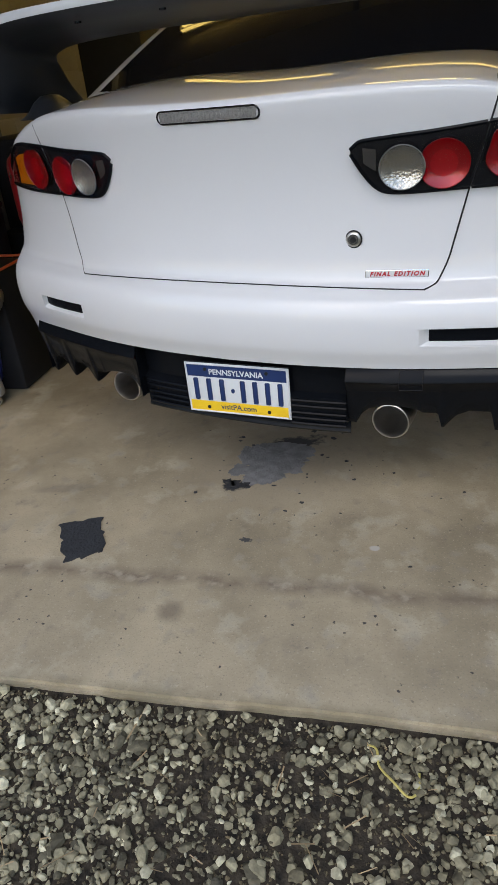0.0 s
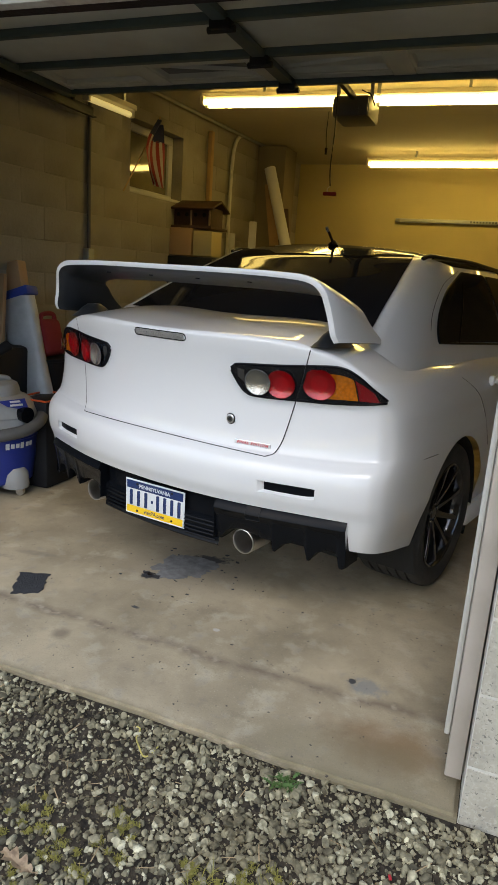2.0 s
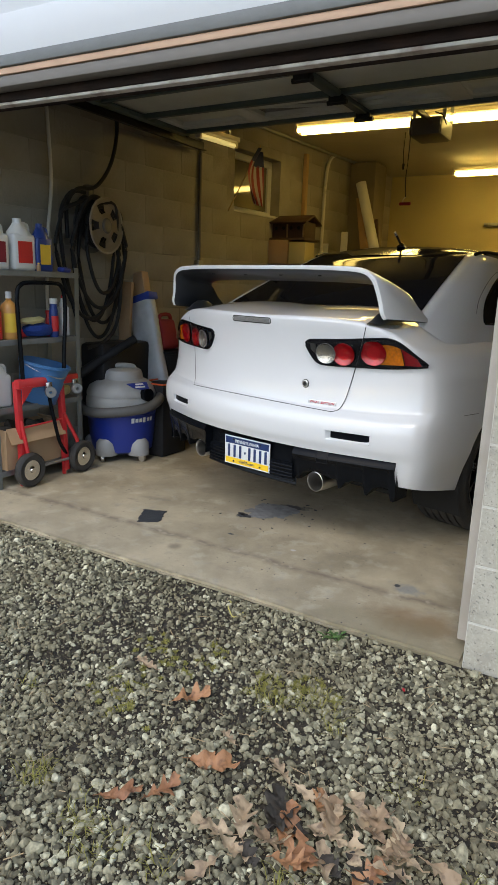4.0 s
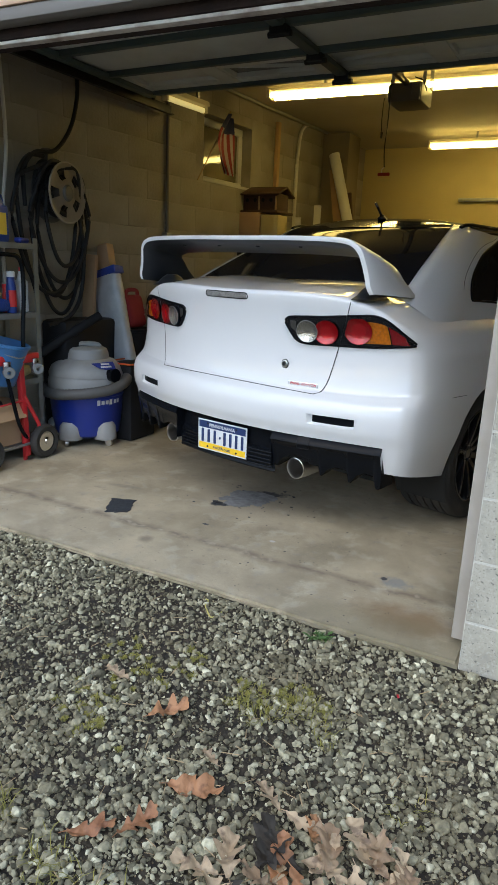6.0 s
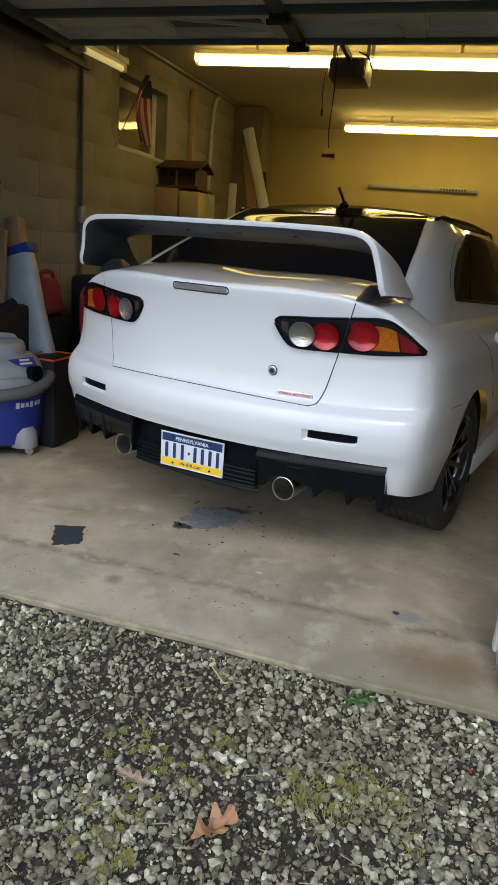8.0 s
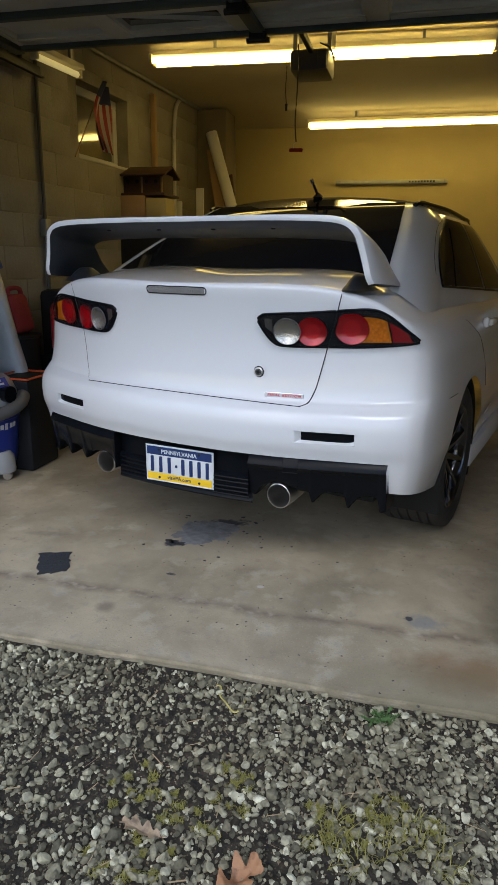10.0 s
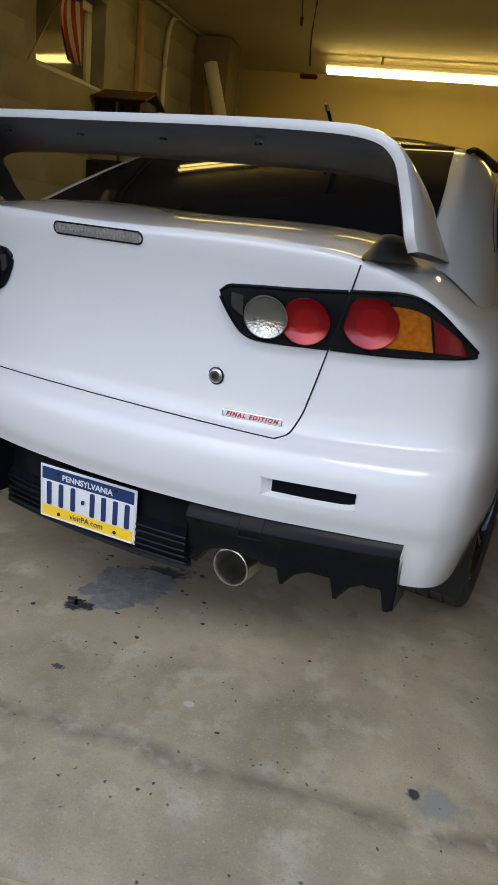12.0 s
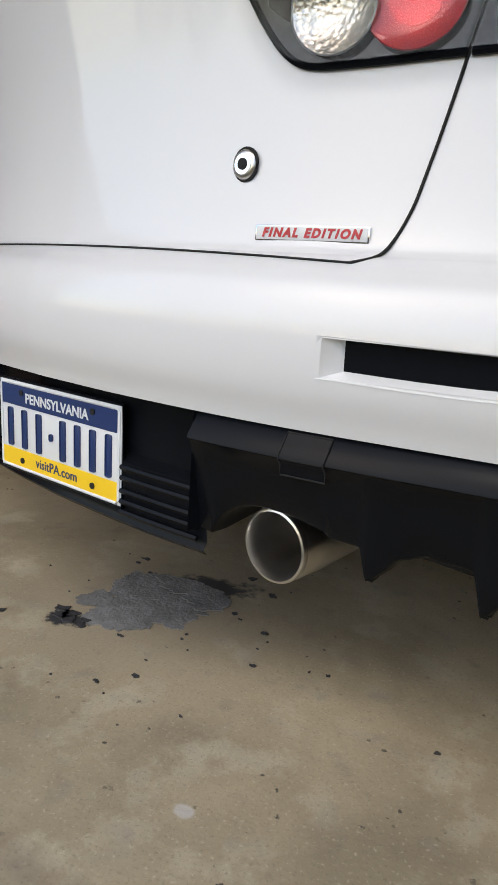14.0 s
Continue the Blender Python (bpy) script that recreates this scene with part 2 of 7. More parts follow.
def block_mat(name):
    """Split-faced pale concrete block with pits."""
    m, t, p = nodes_of(name)
    L = t.links.new
    geo = t.nodes.new("ShaderNodeNewGeometry")

    def tex(kind, scale):
        n = t.nodes.new(kind)
        n.inputs["Scale"].default_value = scale
        L(geo.outputs["Position"], n.inputs["Vector"])
        return n.outputs[0]

    def mixed(a, b, sock, lo, hi, amount=1.0):
        r = t.nodes.new("ShaderNodeMapRange")
        r.inputs[1].default_value, r.inputs[2].default_value, r.inputs[4].default_value = lo, hi, amount
        L(sock, r.inputs[0])
        x = t.nodes.new("ShaderNodeMix")
        x.data_type = "RGBA"
        L(r.outputs[0], x.inputs[0])
        if hasattr(a, "links"):
            L(a, x.inputs[6])
        else:
            x.inputs[6].default_value = (*a, 1)
        x.inputs[7].default_value = (*b, 1)
        return x.outputs[2], r.outputs[0]

    c, _ = mixed((0.44, 0.412, 0.34), (0.355, 0.328, 0.268), tex("ShaderNodeTexNoise", 7.0), 0.35, 0.7)
    c, _ = mixed(c, (0.51, 0.482, 0.405), tex("ShaderNodeTexNoise", 110.0), 0.5, 0.75, 0.8)
    c, _ = mixed(c, (0.305, 0.292, 0.245), tex("ShaderNodeTexNoise", 55.0), 0.57, 0.75, 0.8)
    c, _ = mixed(c, (0.22, 0.215, 0.19), tex("ShaderNodeTexNoise", 150.0), 0.62, 0.7, 0.8)
    c, pits = mixed(c, (0.12, 0.115, 0.10), tex("ShaderNodeTexNoise", 95.0), 0.66, 0.70, 0.8)
    L(c, p.inputs["Base Color"])
    p.inputs["Roughness"].default_value = 0.95
    b = t.nodes.new("ShaderNodeBump")
    b.inputs["Strength"].default_value, b.inputs["Distance"].default_value, b.invert = 0.5, 0.004, True
    L(pits, b.inputs["Height"])
    L(b.outputs[0], p.inputs["Normal"])
    return m


M = dict(
    white=mat("pearl_white_paint", (0.68, 0.685, 0.695), 0.40, 0, 0.015, 3, coat=1.0, spec=0.35),
    blackgloss=mat("black_gloss_plastic", (0.010, 0.010, 0.012), 0.10, 0, 0.2, 5, spec=0.4),
    blackmatte=mat("black_grained_plastic", (0.005, 0.006, 0.008), 0.26, 0, 0.2, 20, 0.02, 400, spec=0.11),
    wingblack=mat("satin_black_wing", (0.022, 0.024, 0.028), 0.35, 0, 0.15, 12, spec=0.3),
    roofblack=mat("black_roof_paint", (0.012, 0.012, 0.013), 0.1, 0, 0.1, 4, coat=1.0),
    tint=mat("tinted_glass", (0.011, 0.011, 0.013), 0.03, 0, 0.1, 3, spec=0.25),
    chrome=mat("chrome", (0.75, 0.75, 0.76), 0.12, 1.0, 0.05, 10),
    steel=mat("brushed_steel", (0.62, 0.60, 0.57), 0.28, 1.0, 0.1, 60),
    darksteel=mat("sooty_steel", (0.08, 0.075, 0.07), 0.6, 0.6, 0.3, 30),
    rubber=mat("tyre_rubber", (0.022, 0.021, 0.02), 0.75, 0, 0.25, 25, 0.3, 200, dirt=(0.09, 0.075, 0.06), dscale=6, damt=0.5),
    rim=mat("dark_rim", (0.075, 0.077, 0.085), 0.14, 0.85, 0.1, 10, coat=0.5),
    red=lens_mat("red_lens", (0.78, 0.008, 0.018), metal=0.45),
    # darker copy of the red lens: shading towards its edge put into colour
    redshade=lens_mat("shaded_red_lens", (0.55, 0.004, 0.011), metal=0.45),
    darkred=lens_mat("dark_red_lens", (0.40, 0.005, 0.010), 140, metal=0.2),
    amber=lens_mat("amber_lens", (1.0, 0.29, 0.005), 95, 0.35, 0.2),
    clear=lens_mat("clear_reverse_lens", (0.70, 0.67, 0.61), 150, 0.3, 0.85),
    brakelens=lens_mat("smoked_ribbed_lens", (0.34, 0.335, 0.32), 260, 0.15, 0.2),
    seam=mat("panel_gap", (0.01, 0.01, 0.01), 0.9, 0, 0.1, 10),
    plate_white=mat("plate_white", (0.66, 0.68, 0.69), 0.35, 0, 0.03, 20, 0.05, 200),
    plate_blue=mat("plate_blue", (0.012, 0.032, 0.12), 0.35, 0, 0.05, 20),
    plate_yellow=mat("plate_yellow", (0.85, 0.55, 0.02), 0.35, 0, 0.05, 20),
    badge_red=mat("badge_red", (0.45, 0.02, 0.03), 0.3, 0, 0.05, 20),
    concrete=concrete_mat("worn_concrete_slab"),
    soil=soil_mat("dirt_under_gravel"),
    stone=stone_mat("crushed_limestone", (1.30, 1.24, 1.0)),
    grit=stone_mat("brown_grit", (0.62, 0.52, 0.36)),
    block=block_mat("pale_concrete_block"),
    mortar=mat("mortar", (0.54, 0.52, 0.46), 0.95, 0, 0.1, 40, 0.3, 120),
    blockwall=mat("painted_block_tan", (0.30, 0.275, 0.225), 0.85, 0, 0.25, 5, 0.4, 60, dirt=(0.13, 0.115, 0.09), dscale=2.3, damt=0.85),
    # darker wall colour that carries the shade on the pilaster's near face
    shadedwall=mat("shaded_pilaster_brown", (0.20, 0.165, 0.11), 0.85, 0, 0.15, 5, 0.3, 60, dirt=(0.13, 0.105, 0.07), dscale=1.7, damt=0.6),
    plaster=mat("old_plaster_wall", (0.47, 0.39, 0.19), 0.8, 0, 0.08, 2, 0.15, 30, dirt=(0.33, 0.28, 0.16), dscale=1.2, damt=0.5),
    ceiling=mat("ceiling_board", (0.44, 0.40, 0.31), 0.85, 0, 0.08, 2, 0.1, 30, dirt=(0.3, 0.26, 0.18), dscale=0.9, damt=0.5),
    trimwhite=mat("white_trim_paint", (0.58, 0.57, 0.54), 0.6, 0, 0.06, 6, 0.1, 60, dirt=(0.5, 0.47, 0.42), dscale=5, damt=0.4),
    jambpaint=mat("dirty_cream_jamb", (0.44, 0.40, 0.35), 0.65, 0, 0.08, 6, 0.1, 60, dirt=(0.33, 0.29, 0.23), dscale=7, damt=0.5),
    opener=mat("dark_grey_plastic", (0.075, 0.073, 0.072), 0.45, 0, 0.06, 8),
    siding=mat("white_siding", (0.64, 0.655, 0.67), 0.5, 0, 0.03, 6),
    # rusty brown steel, with the shade under the trim put into its colour
    beam=mat("shaded_brown_steel_beam", (0.020, 0.013, 0.011), 0.8, 0.0, 0.3, 6, 0.3, 50, spec=0.15, dirt=(0.06, 0.03, 0.02), dscale=5, damt=0.5),
    flange=mat("chipped_white_flange", (0.55, 0.51, 0.46), 0.6, 0, 0.15, 30, 0.2, 60, dirt=(0.16, 0.08, 0.05), dscale=14, damt=0.8),
    tanwood=mat("tan_wood_trim", (0.55, 0.36, 0.24), 0.6, 0, 0.1, 8),
    # greys of trim and drip edge lowered to hold the shade over the door
    greytrim=mat("shaded_grey_trim_board", (0.165, 0.15, 0.132), 0.6, 0, 0.06, 6),
    drip=mat("shaded_grey_drip_edge", (0.16, 0.165, 0.16), 0.6, 0.2, 0.2, 10, 0.2, 40),
    doorpaint=mat("pale_door_paint", (0.66, 0.68, 0.63), 0.6, 0, 0.08, 5, 0.1, 40, dirt=(0.42, 0.41, 0.36), dscale=3, damt=0.5),
    doorrail=mat("dark_green_door_rail", (0.075, 0.105, 0.105), 0.5, 0, 0.15, 6),
    iron=mat("blackened_iron", (0.03, 0.03, 0.03), 0.55, 0.6, 0.3, 20),
    galv=mat("galvanised_steel", (0.33, 0.34, 0.35), 0.45, 0.8, 0.2, 14),
    tube=glow("fluorescent_tube", (1.0, 0.70, 0.18), 15.0),
    dimtube=glow("dim_tube", (1.0, 0.75, 0.25), 0.45),
    fixture=mat("white_fixture_enamel", (0.62, 0.56, 0.4), 0.5, 0, 0.05, 8),
    greyplastic=mat("light_grey_plastic", (0.34, 0.335, 0.325), 0.5, 0, 0.08, 8, 0.05, 100, dirt=(0.21, 0.19, 0.165), dscale=6, damt=0.6),
    hosegrey=mat("dark_grey_hose", (0.11, 0.105, 0.1), 0.6, 0, 0.15, 20),
    vacblue=mat("blue_plastic", (0.016, 0.034, 0.25), 0.35, 0, 0.1, 6, dirt=(0.05, 0.06, 0.2), dscale=5, damt=0.4),
    cartred=mat("red_enamel", (0.55, 0.025, 0.03), 0.35, 0, 0.1, 10, coat=0.3),
    shelfgrey=mat("grey_shelf_steel", (0.22, 0.235, 0.235), 0.5, 0.5, 0.15, 10, dirt=(0.14, 0.12, 0.1), dscale=8, damt=0.5),
    card=mat("brown_cardboard", (0.42, 0.27, 0.15), 0.9, 0, 0.12, 6, 0.1, 80),
    woodtan=mat("tan_timber", (0.38, 0.24, 0.12), 0.75, 0, 0.2, 12, 0.1, 60),
    wooddark=mat("dark_stained_wood", (0.055, 0.026, 0.015), 0.65, 0, 0.25, 12, 0.2, 60),
    bucket=mat("blue_bucket_plastic", (0.05, 0.16, 0.36), 0.4, 0, 0.08, 6),
    whiteplastic=mat("white_plastic", (0.72, 0.71, 0.68), 0.4, 0, 0.05, 8),
    bluebottle=mat("blue_bottle_plastic", (0.02, 0.05, 0.24), 0.3, 0, 0.1, 10),
    yellowlabel=mat("yellow_label", (0.75, 0.5, 0.05), 0.5, 0, 0.1, 20),
    redcap=mat("red_plastic", (0.6, 0.03, 0.03), 0.4, 0, 0.1, 10),
    orangeliquid=mat("orange_cleaner", (0.62, 0.30, 0.08), 0.3, 0, 0.1, 10),
    sheet=mat("grey_plastic_sheet", (0.50, 0.50, 0.50), 0.4, 0, 0.2, 9, 0.7, 16, dirt=(0.30, 0.30, 0.31), dscale=7, damt=0.6),
    tapeblue=mat("blue_tape", (0.02, 0.05, 0.3), 0.5, 0, 0.1, 10),
    reelmetal=mat("tan_reel_metal", (0.33, 0.29, 0.24), 0.6, 0.2, 0.15, 12),
    hose=mat("black_rubber_hose", (0.016, 0.016, 0.018), 0.6, 0, 0.2, 20, spec=0.2),
    cablewhite=mat("white_cable", (0.58, 0.56, 0.5), 0.6, 0, 0.08, 10),
    flagred=mat("flag_red_cloth", (0.22, 0.018, 0.025), 0.9, 0, 0.1, 40),
    flagwhite=mat("flag_white_cloth", (0.36, 0.33, 0.30), 0.9, 0, 0.1, 40),
    flagblue=mat("flag_blue_cloth", (0.012, 0.018, 0.07), 0.9, 0, 0.1, 40),
    leafbrown=leaf_mat("dry_oak_leaf", (0.44, 0.22, 0.095), (0.25, 0.105, 0.045), (0.15, 0.065, 0.03)),
    leafpale=leaf_mat("weathered_leaf", (0.50, 0.37, 0.225), (0.25, 0.155, 0.085), (0.13, 0.08, 0.05)),
    grass=mat("weed_green", (0.07, 0.13, 0.03), 0.7, 0, 0.3, 30),
    moss=mat("mossy_grass", (0.25, 0.225, 0.05), 0.85, 0, 0.35, 30),
    stalk=mat("yellow_stalk", (0.50, 0.42, 0.12), 0.7, 0, 0.3, 60),
    straw=mat("dry_straw", (0.36, 0.26, 0.14), 0.8, 0, 0.35, 30),
    bark=mat("dark_debris", (0.05, 0.04, 0.03), 0.9, 0, 0.4, 40),
    windowlight=mat("dirty_window_pane", (0.10, 0.09, 0.06), 0.05, 0, 0.3, 20, 0.02, 30, coat=1.0),
    asphalt=mat("tar_patch", (0.03, 0.032, 0.036), 0.8, 0, 0.3, 40, 0.6, 120),
    floorpaint=mat("flaking_grey_paint", (0.205, 0.205, 0.205), 0.6, 0, 0.4, 40, 0.4, 130, dirt=(0.07, 0.07, 0.07), dscale=18, damt=0.7),
    chips=mat("black_flakes", (0.035, 0.035, 0.038), 0.6, 0, 0.5, 60, 0.4, 150),
    orange=mat("orange_plastic", (0.62, 0.10, 0.025), 0.5, 0, 0.1, 10),
    towel=mat("pale_yellow_cloth", (0.55, 0.5, 0.25), 0.95, 0, 0.2, 40, 0.6, 150),
    bluechenille=mat("blue_chenille", (0.02, 0.06, 0.3), 0.95, 0, 0.3, 60, 1.0, 200),
)

def cover_mat(name):
    """A clear lamp cover: see-through, with a glossy surface."""
    m, t, p = nodes_of(name)
    tr, gl, fr, mx = (t.nodes.new("ShaderNode" + k) for k in ("BsdfTransparent", "BsdfGlossy", "Fresnel", "MixShader"))
    tr.inputs[0].default_value = (0.97, 0.97, 0.97, 1)
    gl.inputs["Roughness"].default_value = 0.015
    fr.inputs["IOR"].default_value = 1.32
    for a, b in ((fr.outputs[0], mx.inputs[0]), (tr.outputs[0], mx.inputs[1]), (gl.outputs[0], mx.inputs[2]), (mx.outputs[0], t.nodes["Material Output"].inputs[0])):
        t.links.new(a, b)
    return m


M["cover"] = cover_mat("clear_lamp_cover")
M["tint"].node_tree.nodes["Principled BSDF"].inputs["IOR"].default_value = 1.12


# ---- mesh helpers ----
def link_bm(name, bm, material, parent=None, label="", smooth=True, sharp=40):
    me = bpy.data.meshes.new(name)
    bm.normal_update()
    if smooth:
        for f in bm.faces:
            f.smooth = True
        for e in bm.edges:
            if len(e.link_faces) == 2 and e.calc_face_angle(0) > radians(sharp):
                e.smooth = False
    bm.to_mesh(me)
    bm.free()
    if material:
        me.materials.append(material)
    ob = new(name, me)
    if parent:
        ob.parent = parent
    if label:
        ob["label"] = label
    return ob


def part(name, bm, material, parent, label=""):
    return link_bm(name, bm, material, parent, label)


def thing(name, m, label, category, group="", kind=""):
    ob = new(name)
    ob.empty_display_size = 0.1
    ob.matrix_world = m
    return tagged(ob, label, category, group, kind)


def solo(name, bm, material, label, category="", group="", kind="", m=None):
    ob = link_bm(name, bm, material)
    if m is not None:
        ob.matrix_world = m
    return tagged(ob, label, category, group, kind)


def box(size, at=(0, 0, 0), bevel=0.0, turn=(0, 0, 0), bm=None, seg=2):
    bm = bm or bmesh.new()
    m = pose(*at, *turn) @ Matrix.Diagonal((*size, 1))
    g = bmesh.ops.create_cube(bm, size=1, matrix=m)
    if bevel:
        es = list({e for v in g["verts"] for e in v.link_edges})
        bmesh.ops.bevel(bm, geom=es, offset=bevel, segments=seg, affect="EDGES", profile=0.5)
    return bm


def cyl(r1, r2, depth, m=None, seg=32, caps=True, bm=None):
    bm = bm or bmesh.new()
    bmesh.ops.create_cone(bm, cap_ends=caps, segments=seg, radius1=r1, radius2=r2, depth=depth, matrix=m or Matrix())
    return bm


def lathe(profile, seg=48, bm=None, m=None, a0=0.0, a1=360.0):
    """Turns (radius, height) pairs about z."""
    bm = bm or bmesh.new()
    m = m or Matrix()
    full = a1 - a0 >= 359.9
    n = seg if full else seg + 1
    rings = []
    for i in range(n):
        a = radians(a0 + (a1 - a0) * i / seg)
        rings.append([bm.verts.new(m @ Vector((r * math.cos(a), r * math.sin(a), z))) for r, z in profile])
    for i in range(seg):
        A, B = rings[i], rings[(i + 1) % n]
        for k in range(len(profile) - 1):
            if profile[k][0] < 1e-5 and profile[k + 1][0] < 1e-5:
                continue
            q = [A[k], B[k], B[k + 1], A[k + 1]]
            try:
                bm.faces.new(q)
            except ValueError:
                pass
    bmesh.ops.remove_doubles(bm, verts=bm.verts, dist=1e-5)
    bmesh.ops.recalc_face_normals(bm, faces=bm.faces)
    return bm


def smooth_line(pts, n=8):
    """Catmull-Rom through the points."""
    P = [Vector(p) for p in pts]
    out = []
    for i in range(len(P) - 1):
        a, b, c, d = P[max(i - 1, 0)], P[i], P[i + 1], P[min(i + 2, len(P) - 1)]
        for k in range(n):
            t = k / n
            out.append(0.5 * ((2 * b) + (c - a) * t + (2 * a - 5 * b + 4 * c - d) * t * t + (3 * b - a - 3 * c + d) * t ** 3))
    out.append(P[-1])
    return out


def tube_along(pts, r, seg=8, bm=None, smooth=6, closed=False, ribs=0.0):
    """A pipe along points."""
    bm = bm or bmesh.new()
    line = smooth_line(pts, smooth) if smooth > 1 else [Vector(p) for p in pts]
    rings, up = [], Vector((0, 0, 1))
    n = len(line)
    for i, p in enumerate(line):
        d = (line[(i + 1) % n] - line[i - 1]) if closed else (line[min(i + 1, n - 1)] - line[max(i - 1, 0)])
        d.normalize()
        side = d.cross(up)
        if side.length < 0.05:
            side = d.cross(Vector((1, 0, 0)))
        side.normalize()
        upv = side.cross(d).normalized()
        rr = r * (1 + (ribs if i % 2 else 0))
        rings.append([bm.verts.new(p + rr * (math.cos(2 * math.pi * k / seg) * side + math.sin(2 * math.pi * k / seg) * upv)) for k in range(seg)])
    for i in range(n if closed else n - 1):
        A, B = rings[i], rings[(i + 1) % n]
        for k in range(seg):
            bm.faces.new((A[k], A[(k + 1) % seg], B[(k + 1) % seg], B[k]))
    if not closed:
        bm.faces.new(rings[0][::-1])
        bm.faces.new(rings[-1])
    return bm


def prism(outline, depth, axis="y", at=(0, 0, 0), bevel=0.0, bm=None):
    """An outline in the plane square to the axis, given thickness along it."""
    bm = bm or bmesh.new()
    def put(a, b, c):
        return {"y": (a, c, b), "x": (c, a, b), "z": (a, b, c)}[axis]
    o = Vector(at)
    lo = [bm.verts.new(o + Vector(put(a, b, -depth / 2))) for a, b in outline]
    hi = [bm.verts.new(o + Vector(put(a, b, depth / 2))) for a, b in outline]
    fs = [bm.faces.new(lo), bm.faces.new(hi[::-1])]
    k = len(outline)
    for i in range(k):
        fs.append(bm.faces.new((lo[i], hi[i], hi[(i + 1) % k], lo[(i + 1) % k])))
    bmesh.ops.recalc_face_normals(bm, faces=fs)
    if bevel:
        es = list({e for f in fs[:2] for e in f.edges})
        bmesh.ops.bevel(bm, geom=es, offset=bevel, segments=2, affect="EDGES")
    return bm


def grid_mesh(rows, bm=None, close_u=False):
    """Quads over rows of points."""
    bm = bm or bmesh.new()
    V = [[bm.verts.new(p) for p in row] for row in rows]
    for a, b in zip(V, V[1:]):
        m = len(a)
        for j in range(m if close_u else m - 1):
            k = (j + 1) % m
            bm.faces.new((a[j], a[k], b[k], b[j]))
    return bm


def text_mesh(name, body, size, material, parent, m, depth=0.0008, shear=0.0, spacing=1.0, bold=0.0, align="CENTER"):
    cu = bpy.data.curves.new(name, "FONT")
    cu.body, cu.size, cu.extrude, cu.shear, cu.space_character, cu.offset = body, size, depth, shear, spacing, bold
    cu.align_x, cu.align_y = align, "CENTER"
    cu.materials.append(material)
    ob = new(name, cu)
    bpy.context.view_layer.update()
    me = bpy.data.meshes.new_from_object(ob.evaluated_get(bpy.context.evaluated_depsgraph_get()))
    bpy.data.objects.remove(ob)
    ob = new(name, me)
    ob.parent = parent
    ob.matrix_local = m
    return ob


def interp(x, table):
    """A smooth curve through (x, y) pairs."""
    xs = [a for a, _ in table]
    ys = [b for _, b in table]
    if x <= xs[0]:
        return ys[0]
    if x >= xs[-1]:
        return ys[-1]
    i = max(k for k in range(len(xs)) if xs[k] <= x)
    def slope(k):
        lo, hi = max(k - 1, 0), min(k + 1, len(xs) - 1)
        return (ys[hi] - ys[lo]) / (xs[hi] - xs[lo])
    h = xs[i + 1] - xs[i]
    t = (x - xs[i]) / h
    a, b = slope(i) * h, slope(i + 1) * h
    return ys[i] + t * (a + t * (3 * (ys[i + 1] - ys[i]) - 2 * a - b + t * (2 * (ys[i] - ys[i + 1]) + a + b)))


# ---- the garage shell ----
FRONT_OUT, FRONT_IN, BACK, CEIL = -0.60, -0.40, 5.6, 2.62
PIER_OUT = -0.70
OPEN_L, OPEN_R, LINTEL = -1.66, 1.297, 1.985
HEAD = pose(0, 0, LINTEL - 0.018, 0, 0.9, 0) @ pose(0, 0, -LINTEL)      # the header sags to one side
WALL_R = 3.1


def left_wall_x(y):
    return -1.75 + 0.078 * y


edge = [(-1.775 + 3.073 * i / 60, -0.705 + 0.010 * noise.noise(Vector((i * 0.11, 0, 5))) + 0.005 * noise.noise(Vector((i * 0.6, 2, 5)))) for i in range(61)]
slab = prism(edge + [(1.298, -0.50), (WALL_R + 0.025, -0.50), (WALL_R + 0.025, BACK + 0.2), (-1.775, BACK + 0.2)], 0.3, "z", (0, 0, -0.15), 0.010)
solo("floor", slab, M["concrete"], "worn grey-tan concrete garage slab with stains", "floor", kind="structure")

# ground outside: one sheet, falling gently away from the slab
def ground_z(x, y):
    d = max(0.0, -0.72 - y)
    return GROUND + 0.043 * max(0.0, 1 - d / 0.45) - 0.045 * min(d, 2.5) + 0.008 * noise.noise(Vector((x * 1.3, y * 1.3, 0)))

xs = [-400, -120, -40, -12, -6] + [-4 + 0.1 * i for i in range(81)] + [6, 12, 40, 120, 400]
ys = [-400, -120, -40, -14, -7] + [-4.5 + 0.1 * i for i in range(38)] + [-0.70, 1, 3, 6, 8, 14, 40, 120, 400]
solo("ground", grid_mesh([[(x, y, ground_z(x, y)) for x in xs] for y in ys]), M["soil"], "damp dark dirt driveway under scattered gravel", "ground", kind="structure")


